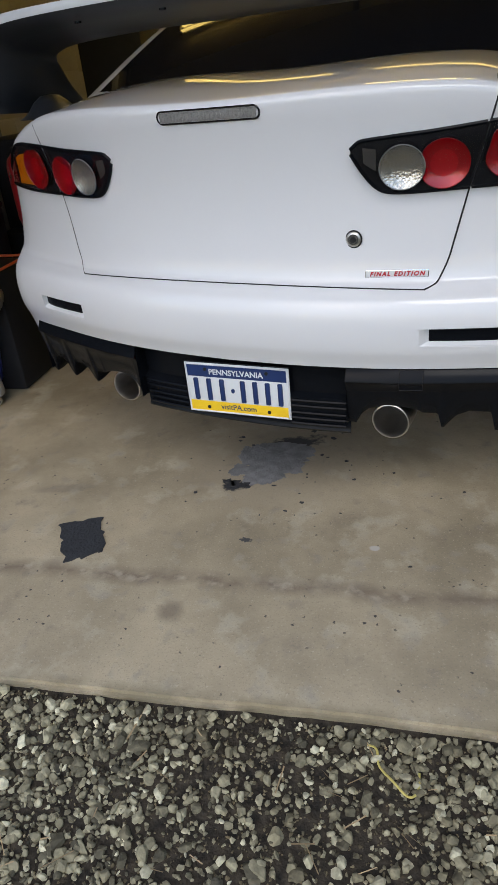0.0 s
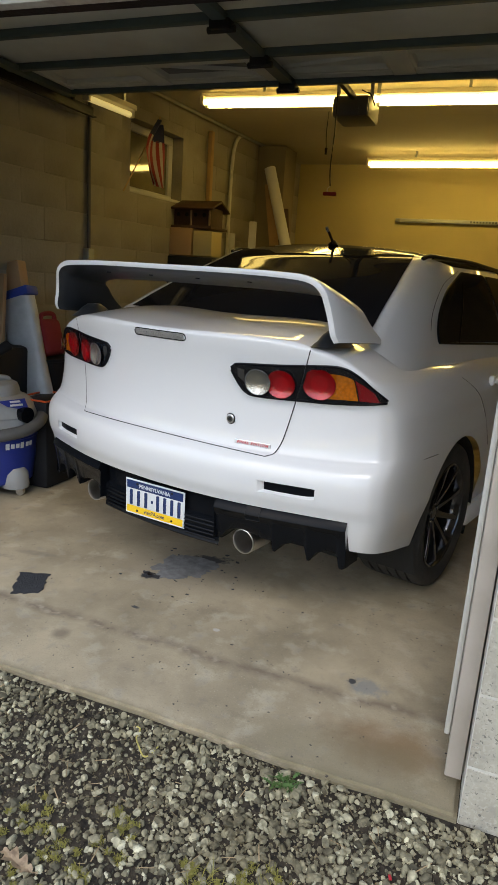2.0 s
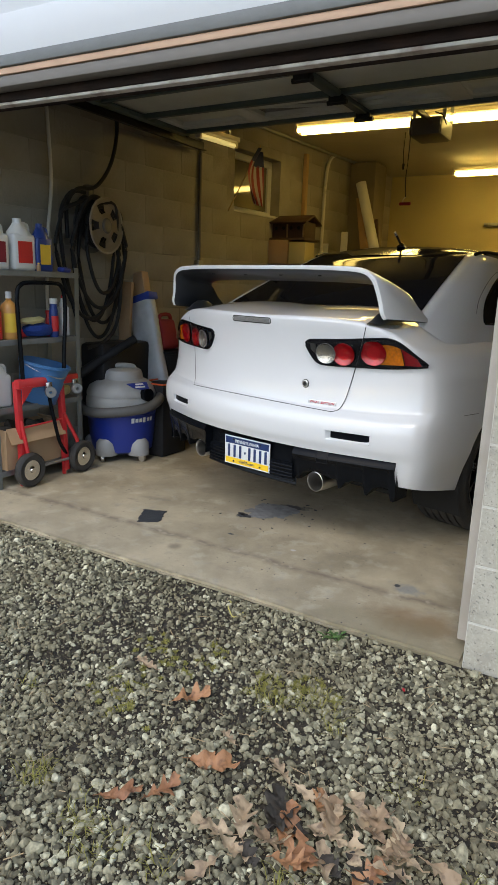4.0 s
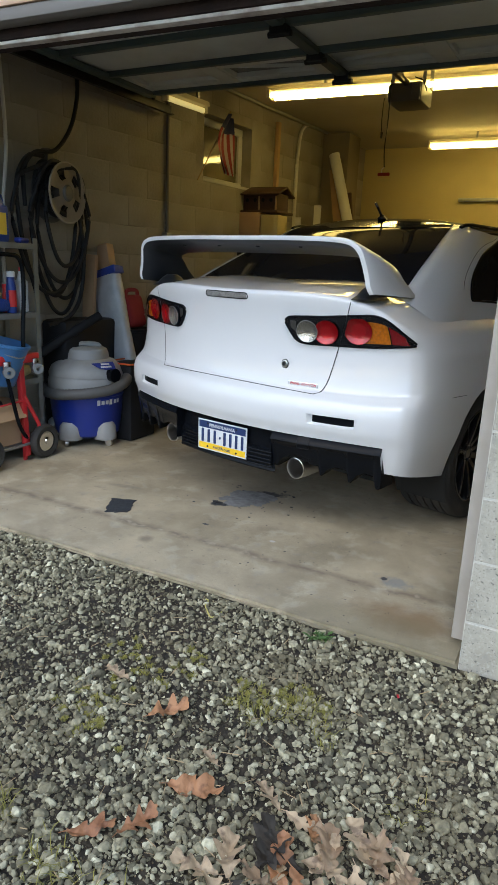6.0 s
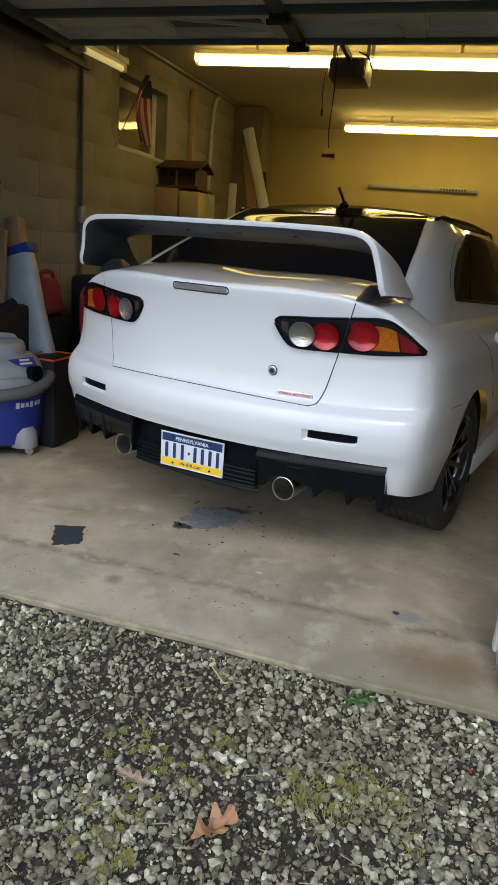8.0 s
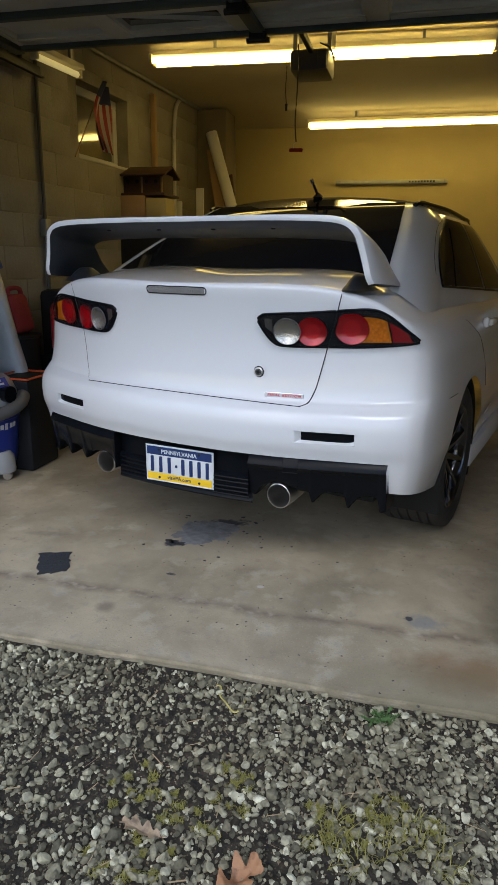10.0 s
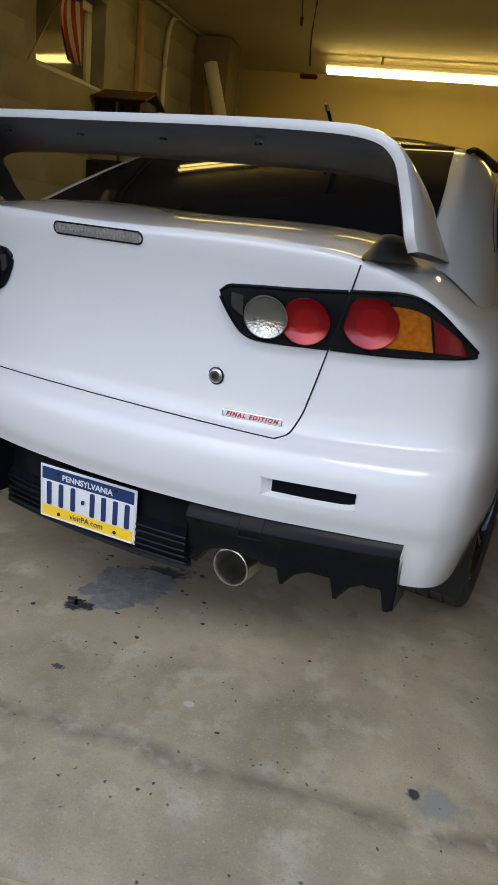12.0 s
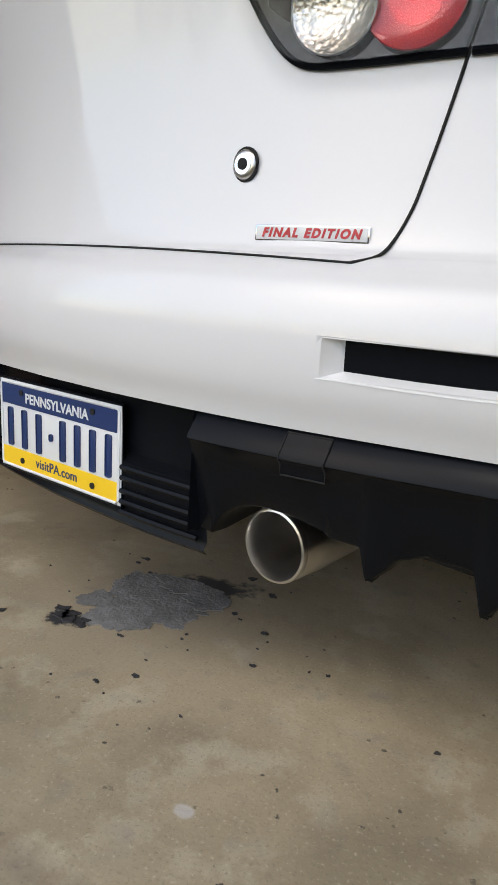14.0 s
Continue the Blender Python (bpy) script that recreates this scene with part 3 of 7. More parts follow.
def wall_from(outline, thick, m, holes=()):
    """A wall in its own x-z plane with rectangular holes (x0, x1, z0, z1), built of slabs."""
    bm = bmesh.new()
    x0, x1, z0, z1 = outline
    cx = sorted({x0, x1, *(v for h in holes for v in h[:2])})
    cz = sorted({z0, z1, *(v for h in holes for v in h[2:])})
    V = {}
    def vert(i, j, k):
        if (i, j, k) not in V:
            V[i, j, k] = bm.verts.new(m @ Vector((cx[i], k * thick, cz[j])))
        return V[i, j, k]
    def solid(i, j):
        if not (0 <= i < len(cx) - 1 and 0 <= j < len(cz) - 1):
            return False
        x, z = (cx[i] + cx[i + 1]) / 2, (cz[j] + cz[j + 1]) / 2
        return not any(h[0] < x < h[1] and h[2] < z < h[3] for h in holes)
    for i in range(len(cx) - 1):
        for j in range(len(cz) - 1):
            if not solid(i, j):
                continue
            bm.faces.new((vert(i, j, 0), vert(i + 1, j, 0), vert(i + 1, j + 1, 0), vert(i, j + 1, 0)))
            bm.faces.new((vert(i, j, 1), vert(i, j + 1, 1), vert(i + 1, j + 1, 1), vert(i + 1, j, 1)))
            if not solid(i - 1, j):
                bm.faces.new((vert(i, j, 0), vert(i, j + 1, 0), vert(i, j + 1, 1), vert(i, j, 1)))
            if not solid(i + 1, j):
                bm.faces.new((vert(i + 1, j, 0), vert(i + 1, j, 1), vert(i + 1, j + 1, 1), vert(i + 1, j + 1, 0)))
            if not solid(i, j - 1):
                bm.faces.new((vert(i, j, 0), vert(i, j, 1), vert(i + 1, j, 1), vert(i + 1, j, 0)))
            if not solid(i, j + 1):
                bm.faces.new((vert(i, j + 1, 0), vert(i + 1, j + 1, 0), vert(i + 1, j + 1, 1), vert(i, j + 1, 1)))
    bmesh.ops.recalc_face_normals(bm, faces=bm.faces)
    return bm


# left wall: local x runs into the garage along the wall, local y points out of the garage
LW = Matrix.Translation((left_wall_x(0), 0, 0)) @ pose(0, 0, 0, 0, 0, 90 - math.degrees(math.atan(0.078)))
WIN = (2.31, 3.04, 1.86, 2.38)
wall_left = solo("wall_left", wall_from((-0.405, BACK + 0.3, -0.05, CEIL + 0.06), 0.24, LW, [WIN]), M["blockwall"], "tan painted concrete block side wall", "wall", kind="structure")
wall_back = solo("wall_back", wall_from((-1.6, WALL_R + 0.2, -0.05, CEIL + 0.06), 0.2, pose(0, BACK, 0)), M["plaster"], "cream plastered rear wall in yellow lamp light", "wall", kind="structure")
wall_right = solo("wall_right", wall_from((-0.4, BACK, -0.05, CEIL + 0.06), 0.2, pose(WALL_R, 0, 0, 0, 0, 90) @ Matrix.Scale(-1, 4, (0, 1, 0))), M["blockwall"], "tan painted concrete block side wall", "wall", kind="structure")
solo("ceiling", box((5.6, BACK + 0.75, 0.12), (0.75, (BACK - 0.35) / 2, CEIL + 0.06)), M["ceiling"], "cream boarded garage ceiling", "ceiling", kind="structure")

# front wall: pale block piers and the lintel over the opening
# the right-hand opening is unseen, added to let daylight onto the car's flank
wall_front = solo("wall_front", wall_from((-3.2, WALL_R + 0.5, -0.25, LINTEL - 0.03), 0.30, pose(0, PIER_OUT + 0.003, 0), [(OPEN_L, OPEN_R + 0.003, -0.25, LINTEL - 0.03), (OPEN_R + 0.80, WALL_R - 0.1, -0.25, LINTEL - 0.03)]), M["mortar"], "pale concrete block front wall, unseen second opening added for daylight", "wall", kind="structure")

solo("wall_header", wall_from((-3.2, WALL_R + 0.5, LINTEL + 0.005, 4.6), 0.075, pose(0, FRONT_OUT + 0.012, 0)), M["siding"], "wall above the garage door behind the siding", "wall", kind="structure", m=HEAD)
solo("lintel_soffit", box((4.2, 0.055, 0.012), (0, FRONT_OUT + 0.060, LINTEL - 0.002)), M["beam"], "underside of the steel lintel, shade put into its colour", "lintel", kind="structure", m=HEAD)
# opening: jamb boards, stop strip, steel lintel, trim boards and siding above
jamb = box((0.044, 0.23, LINTEL - 0.085), (OPEN_R - 0.023, -0.477, (LINTEL - 0.085) / 2 + 0.022), 0.004)
solo("door_jamb", jamb, M["jambpaint"], "cream painted wooden door jamb beside the block pier", "jamb", kind="structure")
solo("door_stop", box((0.016, 0.045, LINTEL - 0.16), (OPEN_R - 0.054, -0.44, (LINTEL - 0.16) / 2 + 0.055), 0.005), M["trimwhite"], "white vinyl weather stop on the jamb", "trim", kind="structure")
solo("door_jamb", box((0.03, 0.22, LINTEL - 0.03), (OPEN_L + 0.012, -0.455, (LINTEL - 0.03) / 2), 0.004), M["trimwhite"], "cream painted wooden door jamb", "jamb", kind="structure")
solo("lintel_flange", box((OPEN_R - OPEN_L + 0.5, 0.04, 0.013), ((OPEN_L + OPEN_R) / 2, FRONT_OUT + 0.010, LINTEL - 0.008), 0.003), M["flange"], "white chipped steel lintel flange with rust spots", "lintel", kind="structure", m=HEAD)
solo("lintel_beam", box((4.2, 0.03, 0.085), (0, FRONT_OUT - 0.000, LINTEL + 0.042), 0.006), M["beam"], "brown steel lintel beam with rust, darkened by painted shade", "lintel", kind="structure", m=HEAD)
solo("trim", box((4.4, 0.10, 0.043), (0, FRONT_OUT - 0.034, LINTEL + 0.0575), 0.004), M["greytrim"], "grey painted trim board over the door, darkened for shade", "trim", kind="structure", m=HEAD)
solo("trim", box((4.4, 0.02, 0.027), (0, FRONT_OUT - 0.082, LINTEL + 0.0935), 0.004), M["tanwood"], "tan wooden strip over the door", "trim", kind="structure", m=HEAD)
solo("trim", box((4.4, 0.10, 0.047), (0, FRONT_OUT - 0.052, LINTEL + 0.1310), 0.006), M["drip"], "weathered grey drip edge, darkened for shade", "trim", kind="structure", m=HEAD)
siding = thing("siding", HEAD, "white lapped siding above the garage door", "siding", kind="structure")
sidm = None
for i in range(16):
    b = box((4.6, 0.02, 0.16), (0, FRONT_OUT - 0.070, LINTEL + 0.236 + 0.15 * i), 0.003, (5, 0, 0))
    if sidm is None:
        ob = link_bm("board", b, M["siding"], siding)
        sidm = ob.data
    else:
        b.free()
        ob = new("board", sidm)
        ob.parent = siding
        ob.location.z = 0.15 * i

# window deep in the left wall
win = thing("window_1", LW, "small cellar window with white frame and dull pane", "window", kind="structure")
x0, x1, z0, z1 = WIN
fr = bmesh.new()
for s, a in (((x1 - x0, 0.04, 0.06), ((x0 + x1) / 2, 0.12, z0 + 0.03)), ((x1 - x0, 0.04, 0.06), ((x0 + x1) / 2, 0.12, z1 - 0.03)), ((0.06, 0.04, z1 - z0 - 0.12), (x0 + 0.03, 0.12, (z0 + z1) / 2)), ((0.06, 0.04, z1 - z0 - 0.12), (x1 - 0.03, 0.12, (z0 + z1) / 2))):
    box(s, a, 0.006, bm=fr)
part("window_frame", fr, M["trimwhite"], win)
part("pane", box((x1 - x0 - 0.12, 0.008, z1 - z0 - 0.12), ((x0 + x1) / 2, 0.126, (z0 + z1) / 2)), M["windowlight"], win)
part("window_sill", box((x1 - x0, 0.098, 0.02), ((x0 + x1) / 2, 0.049, z0 + 0.012), 0.004), M["trimwhite"], win)

# pilaster in the far corner, coloured darker for the weak light on its face
solo("pilaster", box((0.30, 0.35, CEIL - 0.02), (left_wall_x(4.5) + 0.15, 4.62, (CEIL - 0.02) / 2), 0.01), M["shadedwall"], "block pilaster by the rear corner, shade put into its brown", "pilaster", kind="structure")

# ---- overhead door, open under the ceiling ----
DZ, DY0, DY1, DX0, DX1 = 2.30, -0.18, 1.42, -1.50, 1.30
door = thing("door_1", pose(0, 0, 0), "pale wooden sectional garage door rolled up overhead", "garage door", kind="structure")
secs = [(-0.30, 0.10), (0.10, 0.53), (0.53, 0.965), (0.965, DY1)]
for k, (a, b) in enumerate(secs):
    bm = bmesh.new()
    w, mid = DX1 - DX0, (DX0 + DX1) / 2
    if k < 3:
        box((w, b - a - 0.008, 0.03), (mid, (a + b) / 2, DZ + 0.035), 0.003, bm=bm)
    else:
        n = 4
        for i in range(n + 1):
            box((0.11, b - a - 0.01, 0.04), (DX0 + 0.055 + (w - 0.11) * i / n, (a + b) / 2, DZ + 0.03), 0.004, bm=bm)
        for y in (a + 0.055, b - 0.055):
            for i in range(n):
                box(((w - 0.11) / n - 0.115, 0.1, 0.038), (DX0 + 0.055 + (w - 0.11) * (i + 0.5) / n, y, DZ + 0.031), 0.004, bm=bm)
    sec = part("door_section", bm, M["doorpaint"], door)
    rail = box((w, 0.036, 0.034), (mid, b - 0.026, DZ + 0.004), 0.004)
    box((w, 0.024, 0.022), (mid, a + 0.026, DZ + 0.012), 0.004, bm=rail)
    part("rail", rail, M["doorrail"], sec)
    if k == 3:
        for i in range(4):
            cx = DX0 + 0.055 + (w - 0.11) * (i + 0.5) / 4
            hw = (w - 0.11) / 8 - 0.06
            bm = box((2 * hw, 0.24, 0.006), (cx, (a + b) / 2, DZ + 0.045))
            part("panel", bm, M["windowlight"] if i in (1,) else M["doorpaint"], sec)
            bm = bmesh.new()
            for s, p_ in (((2 * hw, 0.022, 0.03), (cx, (a + b) / 2 - 0.11, DZ + 0.03)), ((2 * hw, 0.022, 0.03), (cx, (a + b) / 2 + 0.11, DZ + 0.03)), ((0.022, 0.2, 0.03), (cx - hw, (a + b) / 2, DZ + 0.03)), ((0.022, 0.2, 0.03), (cx + hw, (a + b) / 2, DZ + 0.03))):
                box(s, p_, 0.004, bm=bm)
            if i in (1, 2):
                box((2 * hw, 0.014, 0.02), (cx, (a + b) / 2, DZ + 0.035), 0.003, (0, 0, 16 if i == 1 else -12), bm=bm)
            part("moulding", bm, M["doorpaint"], sec)
stile = bmesh.new()
for x in (-0.03, DX0 + 0.06, DX1 - 0.06):
    box((0.062, DY1 + 0.3, 0.03), (x, (DY1 - 0.3) / 2, DZ - 0.005), 0.004, bm=stile)
part("stile", stile, M["doorrail"], door)
for y in (-0.02, 0.5, 0.945, 1.36):
    bm = box((0.09, 0.06, 0.04), (-0.03, y, DZ - 0.03), 0.006)
    cyl(0.014, 0.014, 0.12, pose(-0.03, y, DZ - 0.045, 0, 90, 0), 12, bm=bm)
    part("hinge", bm, M["iron"], door)
part("bracket", box((0.06, 0.03, 0.05), (-0.35, -0.3, DZ - 0.2), 0.006), M["trimwhite"], door)
for x in (DX0 - 0.03, DX1 + 0.03):
    bm = box((0.012, DY1 + 0.55, 0.06), (x, (DY1 + 0.25) / 2 - 0.05, DZ - 0.02), 0.003)
    box((0.03, DY1 + 0.55, 0.008), (x + (0.014 if x < 0 else -0.014), (DY1 + 0.25) / 2 - 0.05, DZ - 0.05), bm=bm)
    box((0.03, 0.03, 0.32), (x, DY1 + 0.12, DZ + 0.16), 0.003, bm=bm)
    box((0.03, 0.03, 0.32), (x, 0.55, DZ + 0.16), 0.003, bm=bm)
    tr = solo("door_track", bm, M["iron"], "dark steel overhead door track", "track", kind="structure")
tor = cyl(0.016, 0.016, DX1 - DX0, pose(0, -0.36, 2.5, 0, 90, 0), 12)
for x in (-1.2, -0.35, 0.4, 1.0):
    box((0.05, 0.09, 0.12), (x, -0.37, 2.5), 0.01, bm=tor)
for x in (-0.8, 0.7):
    cyl(0.03, 0.03, 0.6, pose(x, -0.36, 2.5, 0, 90, 0), 16, bm=tor)
solo("torsion_shaft", tor, M["iron"], "dark torsion shaft with springs over the door", "door hardware", kind="structure")

# ---- opener and lamps ----
op = thing("door_opener", pose(0.09, 2.42, 2.395), "grey ceiling-hung garage door opener with pull cord", "opener")
part("housing", box((0.25, 0.30, 0.13), (-0.01, 0, 0.008), 0.025), M["opener"], op, "dark grey plastic housing")
part("panel", box((0.06, 0.012, 0.11), (0.075, -0.162, 0), 0.004), M["opener"], op)
for x in (-0.11, 0.11):
    for y in (-0.1, 0.1):
        part("hanger", box((0.025, 0.006, 0.165), (x, y, 0.1425)), M["galv"], op)
part("rail", box((0.03, 2.5, 0.035), (0.0, -1.38, 0.06), 0.004), M["iron"], op)
part("wire", tube_along([(0.1, -0.16, 0.08), (0.13, -0.19, 0.05), (0.15, -0.17, 0.0), (0.12, -0.165, 0.06), (0.06, -0.17, 0.09)], 0.004, 6), M["iron"], op)
cord = thing("pull_cord", pose(0.055, 2.03, 2.3), "dark release cord with red handle hanging from the opener rail", "cord")
part("cord", tube_along([(0, 0, 0.12), (0.002, 0, -0.1), (-0.006, 0, -0.3), (0.004, 0, -0.42)], 0.004, 6), M["iron"], cord)
part("handle", box((0.085, 0.016, 0.022), (0.004, 0, -0.465), 0.006), M["flagred"], cord, "red plastic handle")
part("link", tube_along([(0.004, 0, -0.42), (-0.012, 0, -0.435), (-0.012, 0, -0.455)], 0.003, 6), M["trimwhite"], cord)
cord = thing("pull_cord", pose(-0.06, 2.27, 2.32), "thin dark cord hanging from the opener", "cord")
part("cord", tube_along([(0, 0, 0.05), (-0.005, 0, -0.08), (0.002, 0, -0.17)], 0.003, 6), M["iron"], cord)
part("bob", cyl(0.007, 0.009, 0.04, pose(0.002, 0, -0.19), 10), M["iron"], cord)


def strip_lamp(x0, x1, y, z, tubes, lit, label, turn=None):
    ob = thing("fluorescent_lamp", turn or pose(0, 0, 0), label, "lamp")
    low = (turn or pose(0, 0, 0)).translation.z + z
    cx, w = (x0 + x1) / 2, x1 - x0
    part("housing", prism([(-0.04, 0.025), (-0.035, 0.055), (0.035, 0.055), (0.04, 0.025), (0.036, 0.02), (-0.036, 0.02)], w, "x", (cx, y, z)), M["fixture"], ob, "cream enamel reflector")
    for t in tubes:
        part("tube", cyl(0.019, 0.019, w - 0.06, pose(cx, y + t, z - 0.008, 0, 90, 0), 16), M["tube"] if lit else M["dimtube"], ob, "glowing fluorescent tube" if lit else "dim yellow tube")
        for x in (x0 + 0.015, x1 - 0.015):
            part("socket", box((0.025, 0.05, 0.06), (x, y + t, z + 0.002), 0.005), M["fixture"], ob)
    top = CEIL - low
    for x in (x0 + 0.2 * w, x0 + 0.8 * w):
        part("hanger", box((0.02, 0.02, top - 0.045), (x, y, z + (top + 0.045) / 2)), M["galv"], ob)
    return ob


strip_lamp(-1.16, 1.16, 0, 0, (-0.045, 0.045), True, "long fluorescent strip lamp glowing yellow under the ceiling", pose(0.08, 2.55, 2.505, 0, 0, 3))
strip_lamp(-0.36, 2.08, 4.86, 2.50, (-0.045, 0.045), True, "long fluorescent strip lamp glowing yellow near the rear wall")
strip_lamp(-0.23, 0.25, 0, 0, (0.0,), False, "small strip lamp glowing dimly by the side wall", pose(-1.44, 1.82, 2.335, 0, 0, 84))

# ---- the car: local x to its right, y ahead, z up, tail at y = 0 ----
car = thing("car", pose(0, 0, 0, 0, 0, THETA), "white sports sedan with rear wing and black roof, parked", "car")
WHEEL_Y, WHEEL_R, WHEEL_X = 0.92, 0.326, 0.78
FRONT_WHEEL_Y = WHEEL_Y + 2.65

# rings from the sill up to the foot of the greenhouse: height at the tail, tail y, half width, height at the side, height at the nose
RINGS = [
    (0.225, 0.17, 0.835, 0.20, 0.20), (0.255, 0.07, 0.868, 0.235, 0.22), (0.33, 0.025, 0.893, 0.32, 0.30), (0.405, 0.0, 0.910, 0.40, 0.36),
    (0.48, -0.012, 0.926, 0.475, 0.42), (0.535, -0.032, 0.928, 0.53, 0.46), (0.60, -0.036, 0.929, 0.60, 0.5), (0.648, -0.022, 0.928, 0.65, 0.53),
    (0.672, 0.012, 0.926, 0.69, 0.55), (0.695, 0.034, 0.924, 0.72, 0.57), (0.80, 0.045, 0.914, 0.79, 0.62), (0.90, 0.043, 0.904, 0.85, 0.66),
    (0.99, 0.027, 0.878, 0.90, 0.69), (1.05, 0.010, 0.858, 0.93, 0.71), (1.079, 0.010, 0.842, 0.948, 0.72), (1.090, 0.040, 0.832, 0.957, 0.73),
    (1.112, 0.20, 0.818, 0.968, 0.76), (1.129, 0.38, 0.803, 0.978, 0.80), (1.134, 0.475, 0.788, 0.985, 0.84),
]
# plan of every ring: share of the half width, and the set-back from the tail
PLAN = [(0, 0), (0.2, 0.008), (0.4, 0.032), (0.55, 0.064), (0.7, 0.106), (0.82, 0.143), (0.90, 0.176), (0.95, 0.215), (0.98, 0.29), (0.995, 0.47), (1.0, 0.86)]
SIDE = [(1.0, 0.86), (1.0, 1.3), (0.985, 1.9), (0.985, 2.6), (1.0, 3.3), (0.99, 3.7), (0.93, 4.1), (0.75, 4.35), (0.4, 4.48), (0, 4.52)]
COLS_REAR, COLS_SIDE, SUB = 64, 96, 6


def ring_at(r):
    """A ring between the given ones, by a smooth curve through them."""
    i = min(int(r), len(RINGS) - 2)
    t = r - i
    P = [RINGS[max(i - 1, 0)], RINGS[i], RINGS[i + 1], RINGS[min(i + 2, len(RINGS) - 1)]]
    out = []
    for a, b, c, d in zip(*P):
        m1, m2 = (c - a) / 2, (d - b) / 2
        out.append(b + t * (m1 + t * (3 * (c - b) - 2 * m1 - m2 + t * (2 * (b - c) + m1 + m2))))
    return out


def seam_x(z):
    """Half width of the boot lid at a height."""
    return interp(z, [(0.66, 0.50), (0.70, 0.522), (0.80, 0.545), (0.88, 0.562), (0.98, 0.588), (1.06, 0.607), (1.09, 0.61), (1.14, 0.66)])


def plan_point(u, ring):
    """A point of a ring's rear part: u is the share of the half width."""
    z, y0, w, zs, zn = ring
    shrink = 1.0 if y0 < 0.1 else max(0.35, 1 - 1.05 * (y0 - 0.04))
    y = y0 + interp(u, PLAN) * shrink
    k = interp(u, [(0, 0), (0.62, 0.0), (0.85, 0.35), (1.0, 1.0)])
    return Vector((u * w, y, z + (zs - z) * k))


def body_surface(x, z):
    """The y of the tail at a place across and a height, below the boot's edge."""
    lo, hi = 0.0, 14.0
    for _ in range(16):
        mid = (lo + hi) / 2
        ring = ring_at(mid)
        if plan_point(min(1, abs(x) / ring[2]), ring).z < z:
            lo = mid
        else:
            hi = mid
    ring = ring_at(lo)
    return plan_point(min(1, abs(x) / ring[2]), ring).y


def on_body(x, z, off=0.0):
    """A point on the tail, moved out along the outward normal."""
    e = 0.004
    y = body_surface(x, z)
    dx = (body_surface(x + e, z) - body_surface(x - e, z)) / (2 * e)
    dz = (body_surface(x, z + e) - body_surface(x, z - e)) / (2 * e)
    n = Vector((dx, -1, dz)).normalized()
    return Vector((x, y, z)) + off * n


def side_points(ring):
    z, y0, w, zs, zn = ring
    out = []
    for k in range(1, COLS_SIDE + 1):
        f = k / COLS_SIDE * (len(SIDE) - 1)
        i = min(int(f), len(SIDE) - 2)
        a, b, c, d = (Vector(SIDE[min(max(i + o, 0), len(SIDE) - 1)]) for o in (-1, 0, 1, 2))
        t = f - i
        p = 0.5 * ((2 * b) + (c - a) * t + (2 * a - 5 * b + 4 * c - d) * t * t + (3 * b - a - 3 * c + d) * t ** 3)
        y = p.y - max(0, y0) * 0.9 * max(0, (p.y - 2.2) / 2.3)
        s = min(1, max(0, (p.y - 2.7) / 1.2))
        s = s * s * (3 - 2 * s)
        out.append(Vector((p.x * w, y + max(0, y0 - 0.1) * max(0, 1 - (p.y - 0.86) / 1.5) * 0.6, zs + (zn - zs) * s)))
    return out


def body_rows():
    rows, keys = [], []
    n = (len(RINGS) - 1) * SUB
    KS, KD = 34, 50           # columns that follow the lid's seam and the diffuser's edge
    for i in range(n + 1):
        ring = ring_at(i / SUB)
        us, ud = seam_x(ring[0]) / ring[2], 0.80 / 0.926
        us = min(us, ud - 0.05)
        row = []
        for j in range(COLS_REAR + 1):
            u = us * j / KS if j <= KS else us + (ud - us) * (j - KS) / (KD - KS) if j <= KD else ud + (1 - ud) * (1 - (1 - (j - KD) / (COLS_REAR - KD)) ** 1.3)
            row.append(plan_point(u, ring))
        row += side_points(ring)
        rows.append(row)
    return rows, KS, KD


rows, KS, KD = body_rows()
ROW_LID, ROW_SKIRT = int(8.5 * SUB), 4 * SUB


def clip_disc(bm, wy, side, r=0.362, n=40):
    """Cuts the wheel arch: splits the skin along the sides of a many-sided disc and drops what lies in it."""
    zc = WHEEL_R + 0.005
    planes = [Vector((0, math.cos(2 * math.pi * k / n), math.sin(2 * math.pi * k / n))) for k in range(n)]
    c = Vector((0, wy, zc))

    def inside(f, upto):
        p = f.calc_center_median() - c
        return all(p.dot(q) < r + 1e-6 for q in planes[:upto])
    near = [f for f in bm.faces if f.calc_center_median().x * side > 0.55 and (f.calc_center_median() - c).yz.length < r + 0.15]
    for k, q in enumerate(planes):
        geom = list({v for f in near for v in f.verts}) + list({e for f in near for e in f.edges}) + near
        res = bmesh.ops.bisect_plane(bm, geom=geom, plane_co=c + q * r, plane_no=q, dist=1e-5)
        got = {g for g in res["geom"] if isinstance(g, bmesh.types.BMFace) and g.is_valid} | {f for f in near if f.is_valid}
        near = [f for f in got if (f.calc_center_median() - c).dot(q) < r]
    bmesh.ops.delete(bm, geom=near, context="FACES")


